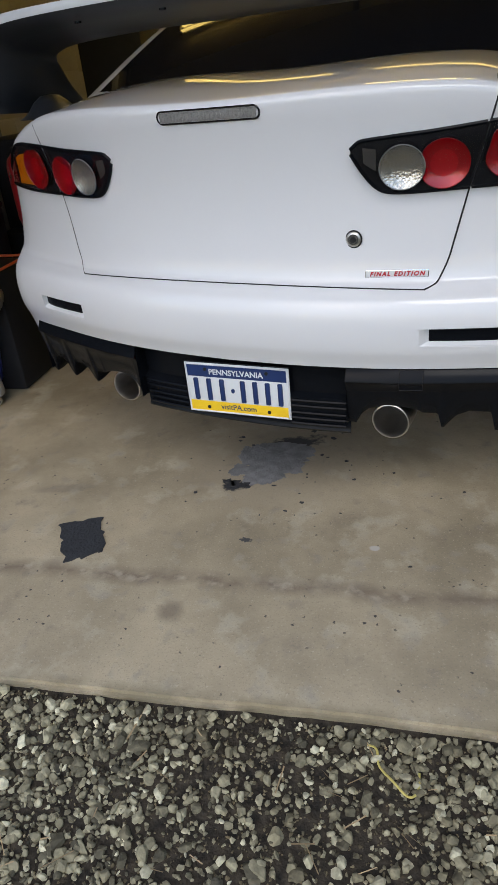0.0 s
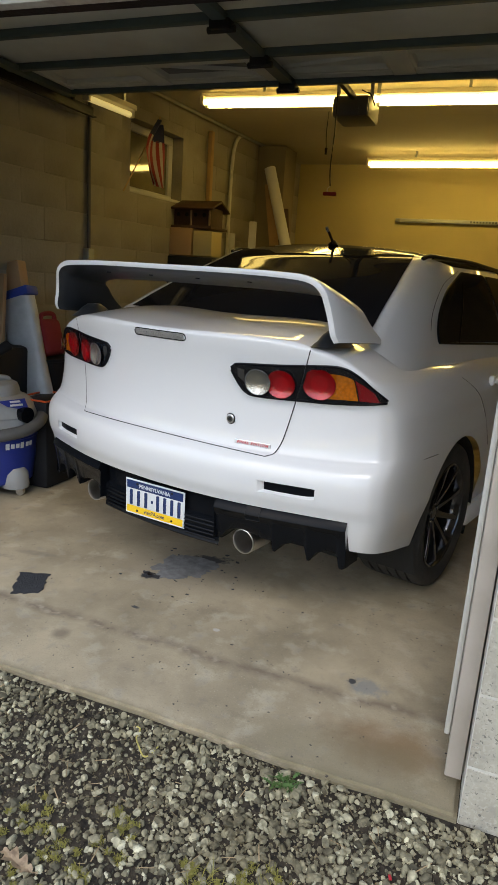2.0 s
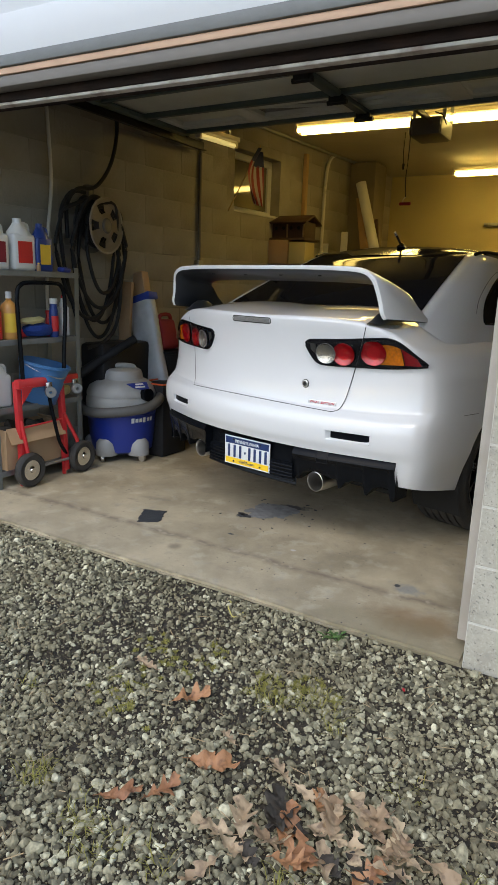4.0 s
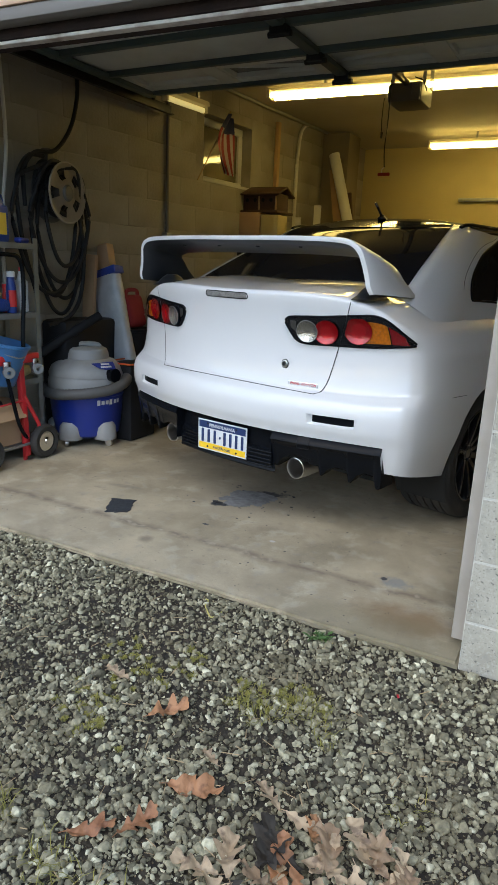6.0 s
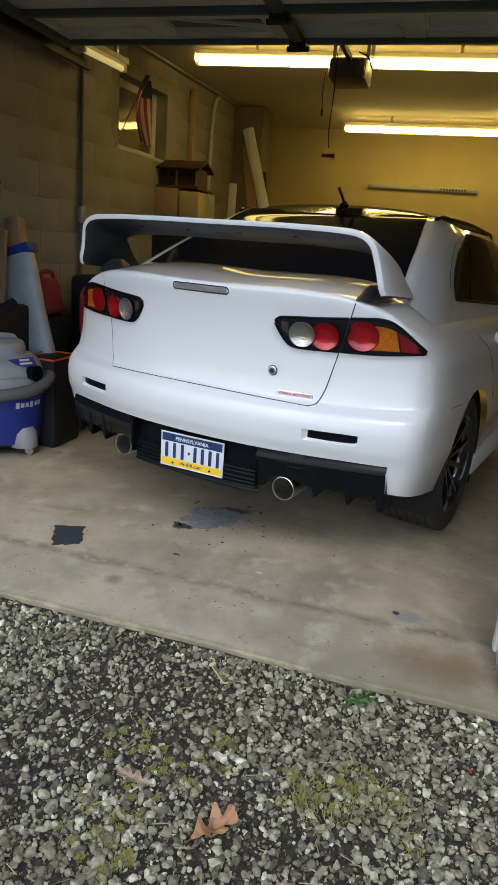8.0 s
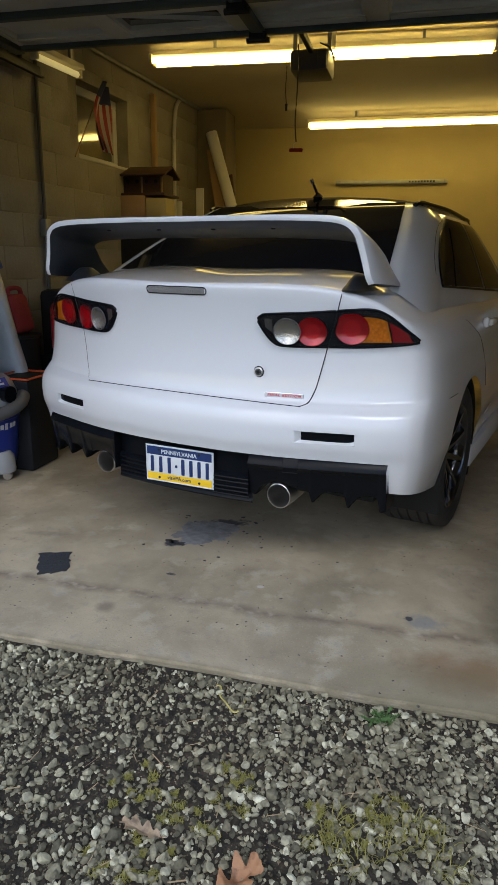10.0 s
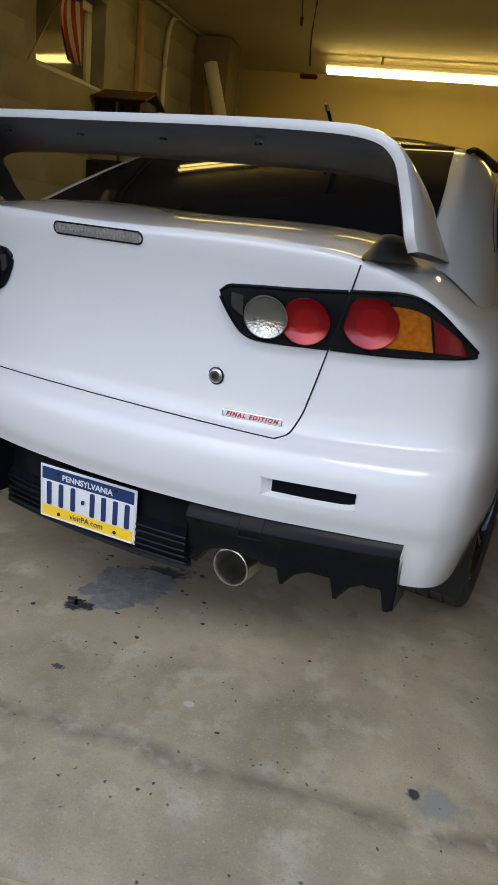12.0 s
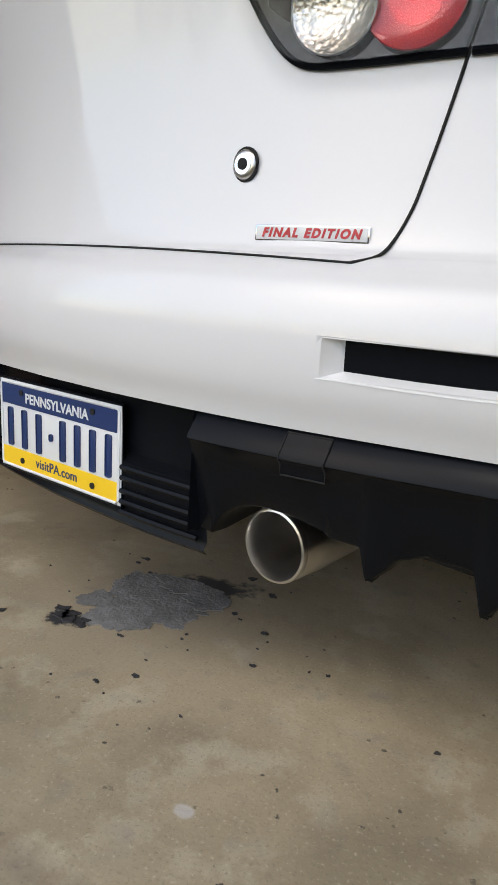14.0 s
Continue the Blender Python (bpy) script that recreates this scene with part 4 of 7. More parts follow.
def body_mesh(keep):
    bm = bmesh.new()
    for s in (1, -1):
        V = {}
        def vert(i, j):
            if (i, j) not in V:
                p = rows[i][j]
                V[i, j] = bm.verts.new((s * p.x, p.y, p.z))
            return V[i, j]
        for i in range(len(rows) - 1):
            for j in range(len(rows[0]) - 1):
                q = [(i, j), (i, j + 1), (i + 1, j + 1), (i + 1, j)]
                c = sum((rows[a][b] for a, b in q), Vector()) / 4
                if not keep(i, j, c):
                    continue
                f = [vert(a, b) for a, b in q]
                bm.faces.new(f if s == 1 else f[::-1])
    bmesh.ops.remove_doubles(bm, verts=bm.verts, dist=2e-4)
    return bm


def is_lid(i, j, c):
    return i >= ROW_LID and j < KS


def is_skirt(i, j, c):
    return i < ROW_SKIRT and j < KD


bodym = body_mesh(lambda i, j, c: not is_lid(i, j, c) and not is_skirt(i, j, c))
low = [f for f in bodym.faces if f.calc_center_median().y < 0.8 and f.calc_center_median().z < 0.42]
low += list({e for f in low for e in f.edges}) + list({v for f in low for v in f.verts})
cut = bmesh.ops.bisect_plane(bodym, geom=low, plane_co=(0.8, 0.2, 0.358), plane_no=(0, -0.18, -1), dist=1e-5, clear_outer=True)
for s in (1, -1):
    for wy in (WHEEL_Y, FRONT_WHEEL_Y):
        clip_disc(bodym, wy, s)
for s in (1, -1):      # openings for the bumper slots
    near = [f for f in bodym.faces if f.calc_center_median().y < 0.5 and 0.45 < f.calc_center_median().x * s < 0.75 and 0.50 < f.calc_center_median().z < 0.63]
    for co, no in (((s * 0.4905, 0, 0), (s, 0, 0)), ((s * 0.6935, 0, 0), (s, 0, 0)), ((0, 0, 0.5465), (0, 0, 1)), ((0, 0, 0.5885), (0, 0, 1))):
        geom = list({v for f in near for v in f.verts}) + list({e for f in near for e in f.edges}) + near
        res = bmesh.ops.bisect_plane(bodym, geom=geom, plane_co=co, plane_no=no, dist=1e-5)
        near = list({g for g in res["geom"] if isinstance(g, bmesh.types.BMFace) and g.is_valid} | {f for f in near if f.is_valid})
    gone = [f for f in near if 0.4905 < f.calc_center_median().x * s < 0.6935 and 0.5465 < f.calc_center_median().z < 0.5885]
    bmesh.ops.delete(bodym, geom=gone, context="FACES")
part("body", bodym, M["white"], car, "pearl white painted bodywork")
lid = part("trunk_lid", body_mesh(lambda i, j, c: is_lid(i, j, c)), M["white"], car, "pearl white trunk lid, closed")


# the gap round the lid: down both sides and along the bottom
for s in (1, -1):
    pts = [on_body(s * seam_x(z), z, 0.0012) for z in (1.06, 1.02, 0.98, 0.93, 0.88, 0.84, 0.80, 0.76, 0.73)]
    pts += [on_body(s * 0.519, 0.698, 0.0012), on_body(s * 0.509, 0.677, 0.0012), on_body(s * 0.488, 0.6675, 0.0012)]
    part("panel_gap", tube_along(pts, 0.0020 if s == 1 else 0.0008, 6, smooth=4), M["seam"], car)
    pts = [rows[i][KS] * 1.0 for i in range(int(14.2 * SUB), len(rows) - 2, 4)]
    part("panel_gap", tube_along([Vector((s * p.x, p.y, p.z + 0.0005)) for p in pts], 0.0028, 6, smooth=2), M["seam"], car)
pts = [on_body(x, 0.6755 - 0.008 * (x / 0.488) ** 2, 0.0012) for x in np.linspace(-0.488, 0.488, 25)]
part("panel_gap", tube_along(pts, 0.0015, 6, smooth=2), M["seam"], car)

# bumper joint on the flank, ahead of the arch, and door cut lines
for s in (1, -1):
    part("panel_gap", tube_along([(s * 0.920, 0.46, 0.672), (s * 0.9255, 0.54, 0.672), (s * 0.928, 0.62, 0.670)], 0.0011, 6), M["seam"], car)

# greenhouse: roof and pillars in one shell, glass panes on it
GH = [  # height and y at the rear, half width there, front y, half width and height at the side
    (1.063, 0.345, 0.761, 3.43, 0.818, 0.909), (1.124, 0.465, 0.734, 3.25, 0.790, 0.985), (1.20, 0.615, 0.700, 3.02, 0.755, 1.08), (1.28, 0.785, 0.662, 2.83, 0.716, 1.18),
    (1.36, 0.97, 0.615, 2.64, 0.668, 1.285), (1.412, 1.09, 0.588, 2.50, 0.628, 1.36), (1.438, 1.17, 0.565, 2.40, 0.590, 1.405),
]


def gh_ring(k):
    i = min(int(k), len(GH) - 2)
    t = k - i
    P = [GH[max(i - 1, 0)], GH[i], GH[i + 1], GH[min(i + 2, len(GH) - 1)]]
    return [b + t * ((c - a) / 2 + t * (3 * (c - b) - (c - a) - (d - b) / 2 + t * (2 * (b - c) + (c - a) / 2 + (d - b) / 2))) for a, b, c, d in zip(*P)]


def gh_point(f, k):
    """f runs from the middle of the rear glass (0) over the pillar (0.36..0.44) along the side to the front (1)."""
    f, k = float(f), float(k)
    z, yr, wr, yf, ws, zs = gh_ring(k)
    bow = 0.07 * (1 - k / (len(GH) - 1) * 0.5)
    if f < 0.34:
        u = f / 0.34
        return Vector((u * wr * 0.93, yr + bow * u * u * 0.8 - 0.005, z))
    if f < 0.46:
        u = (f - 0.34) / 0.12
        a = u * math.pi / 2
        p0, p2 = Vector((wr * 0.93, yr + bow * 0.8 - 0.005, z)), Vector((ws, yr + bow + 0.26, zs))
        p1 = Vector((ws * 1.0, yr + bow * 1.1 + 0.02, z + (zs - z) * 0.45))
        return (1 - u) ** 2 * p0 + 2 * u * (1 - u) * p1 + u * u * p2
    if f < 0.86:
        u = (f - 0.46) / 0.40
        ya, yb = yr + bow + 0.26, yf - 0.22
        dip = 0.06 * (1 - k / (len(GH) - 1)) * u
        return Vector((ws + 0.015 * math.sin(math.pi * u), ya + (yb - ya) * u, zs - dip))
    u = (f - 0.86) / 0.14
    return Vector((ws * math.cos(u * math.pi / 2) ** 0.7, yf - 0.22 + 0.22 * math.sin(u * math.pi / 2), zs + (z - zs) * math.sin(u * math.pi / 2) * 0.8 - 0.06 * (1 - k / (len(GH) - 1))))


def gh_patch(f0, f1, k0, k1, nf, nk, off=0.0, sides=(1, -1), both=False, shape=None):
    """A piece of the greenhouse's skin, moved out by off."""
    bm = bmesh.new()
    for s in sides:
        R = []
        for b in range(nk + 1):
            row = []
            for a in range(nf + 1):
                f, k = f0 + (f1 - f0) * a / nf, k0 + (k1 - k0) * b / nk
                if shape:
                    f, k = shape(a / nf, b / nk)
                e = 0.004
                p = gh_point(f, k)
                du, dv = gh_point(min(f + e, 1), k) - gh_point(max(f - e, 0), k), gh_point(f, min(k + e * 3, len(GH) - 1)) - gh_point(f, max(k - e * 3, 0))
                n = du.cross(dv).normalized()
                p = p + off * n
                row.append(Vector((s * p.x, p.y, p.z)))
            R.append(row)
        g0 = len(bm.faces)
        grid_mesh(R if s == 1 else [r[::-1] for r in R], bm)
    bmesh.ops.remove_doubles(bm, verts=bm.verts, dist=1e-4)
    return bm


TOPK = len(GH) - 1
part("greenhouse", gh_patch(0, 1, 0, TOPK, 100, 40), M["white"], car, "white painted pillars and roof sides")
part("rear_glass", gh_patch(0, 0.320, 0.9, 6.0, 24, 30, 0.004), M["tint"], car, "dark tinted rear window")
part("windshield", gh_patch(0.885, 1, 1.2, 5.4, 16, 16, 0.004), M["tint"], car)


def window_back(b):
    """The rear edge of the side glass: bowed, cut forward at its foot and sweeping forward at its top."""
    return 0.436 + 0.024 * max(0, 1 - b / 0.35) ** 2 + 0.062 * max(0, (b - 0.40) / 0.60) ** 2.3


def rear_door_glass(a, b, grow=0.0):
    f0 = window_back(b) - grow
    lo, hi = 1.95 - 0.15 * a - 12 * grow, 5.40 + 8 * grow
    return f0 + (0.654 - f0) * a, lo + (hi - lo) * b


def side_line(pts, s, lift=0.003):
    """Points of the greenhouse's skin as a line just proud of it."""
    out = []
    for f, k in pts:
        p = gh_point(f, k)
        out.append(Vector((s * (p.x + lift), p.y - 0.3 * lift, p.z)))
    return out


def flank(y, z, s, lift=0.0):
    """A point on the body's side at a place along it and a height."""
    near = sorted(FLANK, key=lambda p: (p.y - y) ** 2 + 4 * (p.z - z) ** 2)[:4]
    w = [1 / ((p.y - y) ** 2 + 4 * (p.z - z) ** 2 + 1e-5) for p in near]
    return Vector((s * (sum(a * p.x for a, p in zip(w, near)) / sum(w) + lift), y, z))


FLANK = [p for row in rows for p in row if 0.6 < p.y < 3.2 and p.z > 0.2]
for s in (1, -1):
    part("side_glass", gh_patch(0, 0, 0, 0, 30, 20, 0.005, (s,), shape=rear_door_glass), M["tint"], car, "dark tinted door glass")
    part("side_glass", gh_patch(0.662, 0.83, 1.75, 5.35, 20, 12, 0.005, (s,)), M["tint"], car, "dark tinted door glass")
    edge = [rear_door_glass(0, b) for b in np.linspace(0, 1, 14)]
    part("window_trim", tube_along(side_line(edge, s), 0.005, 6, smooth=2), M["blackmatte"], car)
    edge = [(f, 1.92 - 1.0 * (f - 0.46)) for f in np.linspace(0.462, 0.84, 14)]
    part("window_trim", tube_along(side_line(edge, s), 0.006, 6, smooth=2), M["blackmatte"], car)
    part("window_trim", tube_along(side_line(((0.512, 1.95), (0.510, 2.6), (0.505, 3.6), (0.500, 4.6)), s), 0.006, 8), M["blackmatte"], car)
    for line in (((1.00, 0.93), (1.06, 0.90), (1.13, 0.85), (1.20, 0.77), (1.25, 0.68), (1.29, 0.60)), ((2.1, 0.93), (2.1, 0.8), (2.1, 0.6), (2.1, 0.4))):
        part("panel_gap", tube_along([flank(y, z, s) for y, z in line], 0.0016, 6), M["seam"], car, "seam of the rear door")
    edge = [rear_door_glass(0, b, 0.016) for b in np.linspace(0.1, 1, 12)]
    part("panel_gap", tube_along(side_line(edge, s, 0.0005), 0.0012, 6, smooth=2), M["seam"], car, "seam of the door frame")
    bm = box((0.035, 0.2, 0.03), (s * 0.91, 1.43, 0.895), 0.012)
    box((0.03, 0.05, 0.05), (s * 0.895, 1.34, 0.895), 0.012, bm=bm)
    part("door_handle", bm, M["white"], car)
    bm = box((0.16, 0.12, 0.13), (s * 0.98, 2.75, 1.02), 0.04, seg=3)
    part("door_mirror", bm, M["white"], car)

# black roof skin with its raised side mouldings
R = []
nx, ny = 24, 30
for b in range(ny + 1):
    t = b / ny
    y = 1.135 + (2.52 - 1.135) * t
    w = interp(t, [(0, 0.560), (0.1, 0.566), (0.5, 0.578), (0.9, 0.56), (1, 0.55)])
    row = []
    for a in range(nx + 1):
        u = -1 + 2 * a / nx
        crown = 0.056 * math.sin(math.pi * min(1, max(0, 0.12 + t * 0.76)))
        z = 1.4375 - 0.043 * max(0, 1 - t / 0.10) - 0.045 * max(0, (t - 0.86) / 0.14) ** 1.5 + crown * (1 - u * u) + 0.012 * (1 - abs(u) ** 6)
        row.append(Vector((u * w, y - 0.03 * (1 - u * u) * (1 - t), z)))
    R.append(row)
part("roof", grid_mesh(R), M["roofblack"], car, "gloss black roof")
for s in (1, -1):
    part("roof_moulding", tube_along([(s * 0.552, 1.15, 1.424), (s * 0.560, 1.22, 1.440), (s * 0.567, 1.4, 1.442), (s * 0.570, 1.8, 1.443), (s * 0.555, 2.4, 1.425)], 0.010, 8), M["blackmatte"], car)
ant = part("antenna", lathe([(0.0, 0), (0.022, 0.0), (0.025, 0.006), (0.019, 0.016), (0.010, 0.024), (0.007, 0.028)], 20, m=pose(0.03, 1.24, 1.474) @ Matrix.Diagonal((1, 1.6, 1.0, 1))), M["blackgloss"], car)
part("mast", tube_along([(0.03, 1.23, 1.492), (0.022, 1.200, 1.532), (0.019, 1.190, 1.544)], 0.0065, 8), M["blackmatte"], ant)
part("tip", tube_along([(0.019, 1.191, 1.542), (0.015, 1.178, 1.562)], 0.0075, 8, smooth=1), M["chrome"], ant)

# rear wing: one bent section from end plate to end plate
WING = [  # place of the section's middle (x, y, z), chord, thickness, lean of the section about its run
    (0.0, 0.155, 1.288, 0.225, 0.030), (0.30, 0.155, 1.288, 0.225, 0.030), (0.52, 0.16, 1.282, 0.235, 0.032), (0.615, 0.175, 1.270, 0.25, 0.034),
]


def wing_section(c, chord, th, up, outw):
    """A flat-bottomed aerofoil across the run, leading edge ahead."""
    slope = Vector((0, 0, -0.20)) * up.z
    prof = [(-0.5, 0.28), (-0.49, 0.6), (-0.44, 0.72), (-0.2, 0.66), (0.1, 0.5), (0.35, 0.25), (0.48, 0.05), (0.5, -0.1), (0.46, -0.22), (0.2, -0.32), (-0.15, -0.36), (-0.42, -0.25), (-0.49, 0.0)]
    return [Vector(c) + Vector((0, a * chord, -0.012)) + slope * (a * chord) + up * (b * th) for a, b in prof]


half = []
for x, y, z, ch, th in WING:
    half.append(wing_section((x, y, z), ch, th, Vector((0, 0, 1)), None))
# the bend and the end plate running down and widening towards the rear deck
for k, (x, y, z, ch, tilt) in enumerate([(0.655, 0.192, 1.248, 0.27, 42), (0.671, 0.214, 1.216, 0.29, 70), (0.684, 0.240, 1.170, 0.325, 77), (0.696, 0.272, 1.125, 0.385, 78), (0.704, 0.30, 1.098, 0.41, 78)]):
    a = radians(tilt)
    half.append(wing_section((x, y, z), ch, 0.034, Vector((math.sin(a), 0, math.cos(a))), None))
full = [[Vector((-p.x, p.y, p.z)) for p in s] for s in half[:0:-1]] + half
cols = list(zip(*full))
lines = [smooth_line(c, 5) for c in cols]
wrows = [[lines[j][i] for j in range(len(lines))] for i in range(len(lines[0]))]
UNDER = [6, 7, 8, 9, 10, 11, 12]
UPPER = [12, 0, 1, 2, 3, 4, 5, 6]
bm = grid_mesh([[r[k] for k in UPPER] for r in wrows])
wing = part("rear_wing", bm, M["white"], car, "tall white rear wing with end plates")
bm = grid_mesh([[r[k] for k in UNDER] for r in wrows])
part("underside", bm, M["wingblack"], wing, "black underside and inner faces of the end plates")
for s in (1, -1):
    cap = bmesh.new()
    cap.faces.new([cap.verts.new(p) for p in (wrows[-1] if s == 1 else wrows[0])])
    part("end_cap", cap, M["blackmatte"], wing)
    foot = lathe([(0.0, 0.075), (0.03, 0.072), (0.055, 0.05), (0.075, 0.022), (0.095, 0.006), (0.105, 0.0)], 28, m=pose(s * 0.628, 0.235, 1.072) @ Matrix.Diagonal((0.55, 1.2, 0.75, 1)))
    part("foot", foot, M["wingblack"], wing, "black wing foot")
for x in (-0.36, -0.12, 0.12, 0.36):
    part("screw_cap", cyl(0.008, 0.008, 0.004, pose(x, 0.08, 1.272), 12), M["blackmatte"], wing)

# ---- lamps ----
def patch_between(top, bot, x0, x1, s, off, nx=28, nz=8, thick=0.0):
    """A sheet on the tail between two curves of height over the distance from the middle."""
    R = []
    for b in range(nz + 1):
        R.append([on_body(s * x, bot(x) + (top(x) - bot(x)) * b / nz, off) for x in np.linspace(x0, x1, nx + 1)])
    return grid_mesh(R if s == 1 else [r[::-1] for r in R])


def lamp_patch(a, b, s, off, nx=28, nz=8):
    """One half of the lamp, cut along the lid's seam at the end given as 0."""
    R = []
    for k in range(nz + 1):
        q = k / nz
        cut = seam_x(lamp_bot(0.575) + (lamp_top(0.575) - lamp_bot(0.575)) * q)
        R.append([on_body(s * x, lamp_bot(x) + (lamp_top(x) - lamp_bot(x)) * q, off) for x in np.linspace(a or cut + 0.0015, b or cut - 0.0015, nx + 1)])
    return grid_mesh(R if s == 1 else [r[::-1] for r in R])


def disc_on(cx, cz, r, s, off, dome=0.0, clip=None, rings=6, seg=32):
    """A round lens on the tail, slightly domed."""
    bm = bmesh.new()
    V = [[bm.verts.new(on_body(s * cx, cz, off + dome))]]
    for i in range(1, rings + 1):
        q = r * i / rings
        V.append([])
        for k in range(seg):
            a = 2 * math.pi * k / seg
            x, z = cx + q * math.cos(a), cz + q * math.sin(a)
            if clip:
                x, z = clip(x, z)
            V[-1].append(bm.verts.new(on_body(s * x, z, off + dome * (1 - (i / rings) ** 2))))
    for k in range(seg):
        bm.faces.new((V[0][0], V[1][k], V[1][(k + 1) % seg]))
    for i in range(1, rings):
        for k in range(seg):
            bm.faces.new((V[i][k], V[i + 1][k], V[i + 1][(k + 1) % seg], V[i][(k + 1) % seg]))
    bmesh.ops.recalc_face_normals(bm, faces=bm.faces)
    return bm


def ring_on(cx, cz, r, s, off, rad=0.0028, clip=None, seg=40):
    pts = []
    for k in range(seg):
        a = 2 * math.pi * k / seg
        x, z = cx + r * math.cos(a), cz + r * math.sin(a)
        if clip:
            x, z = clip(x, z)
        pts.append(on_body(s * x, z, off))
    return tube_along(pts, rad, 6, smooth=1, closed=True)


def lamp_top(x):
    return interp(x, [(0.318, 0.968), (0.33, 0.982), (0.40, 0.990), (0.48, 0.995), (0.56, 1.002), (0.64, 1.010), (0.70, 1.013), (0.74, 1.003), (0.782, 0.974), (0.818, 0.938), (0.848, 0.906)])


def lamp_bot(x):
    return interp(x, [(0.318, 0.962), (0.33, 0.940), (0.355, 0.905), (0.38, 0.883), (0.42, 0.876), (0.56, 0.879), (0.70, 0.884), (0.81, 0.895), (0.848, 0.900)])


def shrunk(f, g, k):
    return lambda x: g(x) + (f(x) - g(x)) * k


def round_lens(cx, cz, r, s, clip, lamp):
    """A shade-tinted red bowl with a raised, brighter middle and two fine steps."""
    part("lens", disc_on(cx, cz, r, s, 0.0155, -0.0100, clip, 8), M["redshade"], lamp, "red round tail lens")
    part("lens_ring", ring_on(cx, cz, r + 0.0004, s, 0.0155, 0.0010, clip), M["darkred"], lamp)
    part("lens_ring", ring_on(cx, cz, 0.78 * r, s, 0.0100, 0.0010, clip), M["darkred"], lamp)
    part("lens_middle", disc_on(cx, cz, 0.55 * r, s, 0.0092, -0.0022, clip, 5), M["red"], lamp)


for s in (1, -1):
    for nm, a, b in (("reverse_light", 0.319, 0.0), ("tail_light", 0.0, 0.847)):
        lamp = part(nm, lamp_patch(a, b, s, 0.004), M["blackgloss"], car, "black lamp housing with round lenses")
        edge = [on_body(s * x, lamp_top(x), 0.003) for x in np.linspace(a or 0.592, b or 0.588, 16)]
        part("rim", tube_along(edge, 0.0045, 6, smooth=2), M["blackmatte"], lamp)
        edge = [on_body(s * x, lamp_bot(x), 0.003) for x in np.linspace(a or 0.565, b or 0.561, 16)]
        part("rim", tube_along(edge, 0.0045, 6, smooth=2), M["blackmatte"], lamp)
        if nm == "reverse_light":
            top = lambda x, z: (min(x, seam_x(z) - 0.01), min(z, lamp_top(x) - 0.010))
            part("lens", disc_on(0.425, 0.930, 0.046, s, 0.0155, -0.0095, top), M["clear"], lamp, "clear round reversing lens")
            part("lens_ring", ring_on(0.425, 0.930, 0.0465, s, 0.0155, 0.0011, top), M["galv"], lamp)

            def beside(x, z):
                """Keeps the red lens out of the reversing lens."""
                x, z = top(x, z)
                reach = 0.0475 ** 2 - (z - 0.930) ** 2
                return (max(x, 0.425 + math.sqrt(reach)) if reach > 0 else x, z)

            round_lens(0.508, 0.932, 0.050, s, beside, lamp)
            part("reflector", patch_between(shrunk(lamp_top, lamp_bot, 0.80), shrunk(lamp_top, lamp_bot, 0.35), 0.345, 0.372, s, 0.0048, 8, 4), M["darksteel"], lamp)
        else:
            top = lambda x, z: (max(x, seam_x(z) + 0.01), min(z, lamp_top(x) - 0.010))
            round_lens(0.640, 0.948, 0.055, s, top, lamp)
            for x0, x1, m0, m1, lo, hi, mt, lb in ((0.668, 0.768, 0.0, -0.016, 0.12, 0.80, "amber", "amber faceted indicator lens"), (0.771, 0.833, -0.016, -0.018, 0.13, 0.80, "darkred", "dark red side lens")):
                R = []
                for k in range(9):
                    q = k / 8
                    R.append([on_body(s * x, lamp_bot(x) + (lamp_top(x) - lamp_bot(x)) * (lo + (hi - lo) * q), 0.0055) for x in np.linspace(x0 + m0 * q, x1 + m1 * q, 15)])
                part("lens", grid_mesh(R if s == 1 else [r[::-1] for r in R]), M[mt], lamp, lb)
            part("divider", tube_along([on_body(s * x, lamp_bot(x) + (lamp_top(x) - lamp_bot(x)) * q, 0.008) for x, q in ((0.770, 0.12), (0.764, 0.45), (0.755, 0.80))], 0.0022, 6, smooth=1), M["blackgloss"], lamp)
        part("cover", lamp_patch(a, b, s, 0.0185, 24, 8), M["cover"], lamp, "clear glossy lamp cover")

# third brake light, lock and badge on the lid
outer = []
for cx, a0 in ((0.118, -90), (-0.118, 90)):
    for k in range(13):
        a = radians(a0 + 15 * k)
        outer.append((cx + 0.013 * math.cos(a), 1.058 + 0.013 * math.sin(a)))
    for k in range(1, 24):
        outer.append((cx * (1 - k / 12), 1.071 if cx > 0 else 1.045))
brake = part("brake_light", tube_along([on_body(x, z, 0.0015) for x, z in outer], 0.0022, 6, smooth=1, closed=True), M["blackgloss"], lid)
strip = grid_mesh([[on_body(x, z, 0.003) for x in np.linspace(-0.124, 0.124, 26)] for z in (1.0475, 1.058, 1.0685)])
part("lens", strip, M["brakelens"], brake, "smoked clear ribbed lens")
for x in np.linspace(-0.112, 0.112, 25):
    part("rib", tube_along([on_body(x, 1.048, 0.0032), on_body(x + 0.002, 1.058, 0.0036), on_body(x, 1.068, 0.0032)], 0.0011, 5, smooth=1), M["brakelens"], brake)
lp = on_body(0.322, 0.778, 0.0)
lk = lathe([(0.0, 0.002), (0.006, 0.002), (0.0065, 0.005), (0.011, 0.0065), (0.0155, 0.0055), (0.0175, 0.003), (0.018, 0.0)], 32, m=Matrix.Translation(lp) @ pose(0, 0, 0, 90, 0, 6))
lock = part("lock", lk, M["steel"], lid, "chrome lock ring")
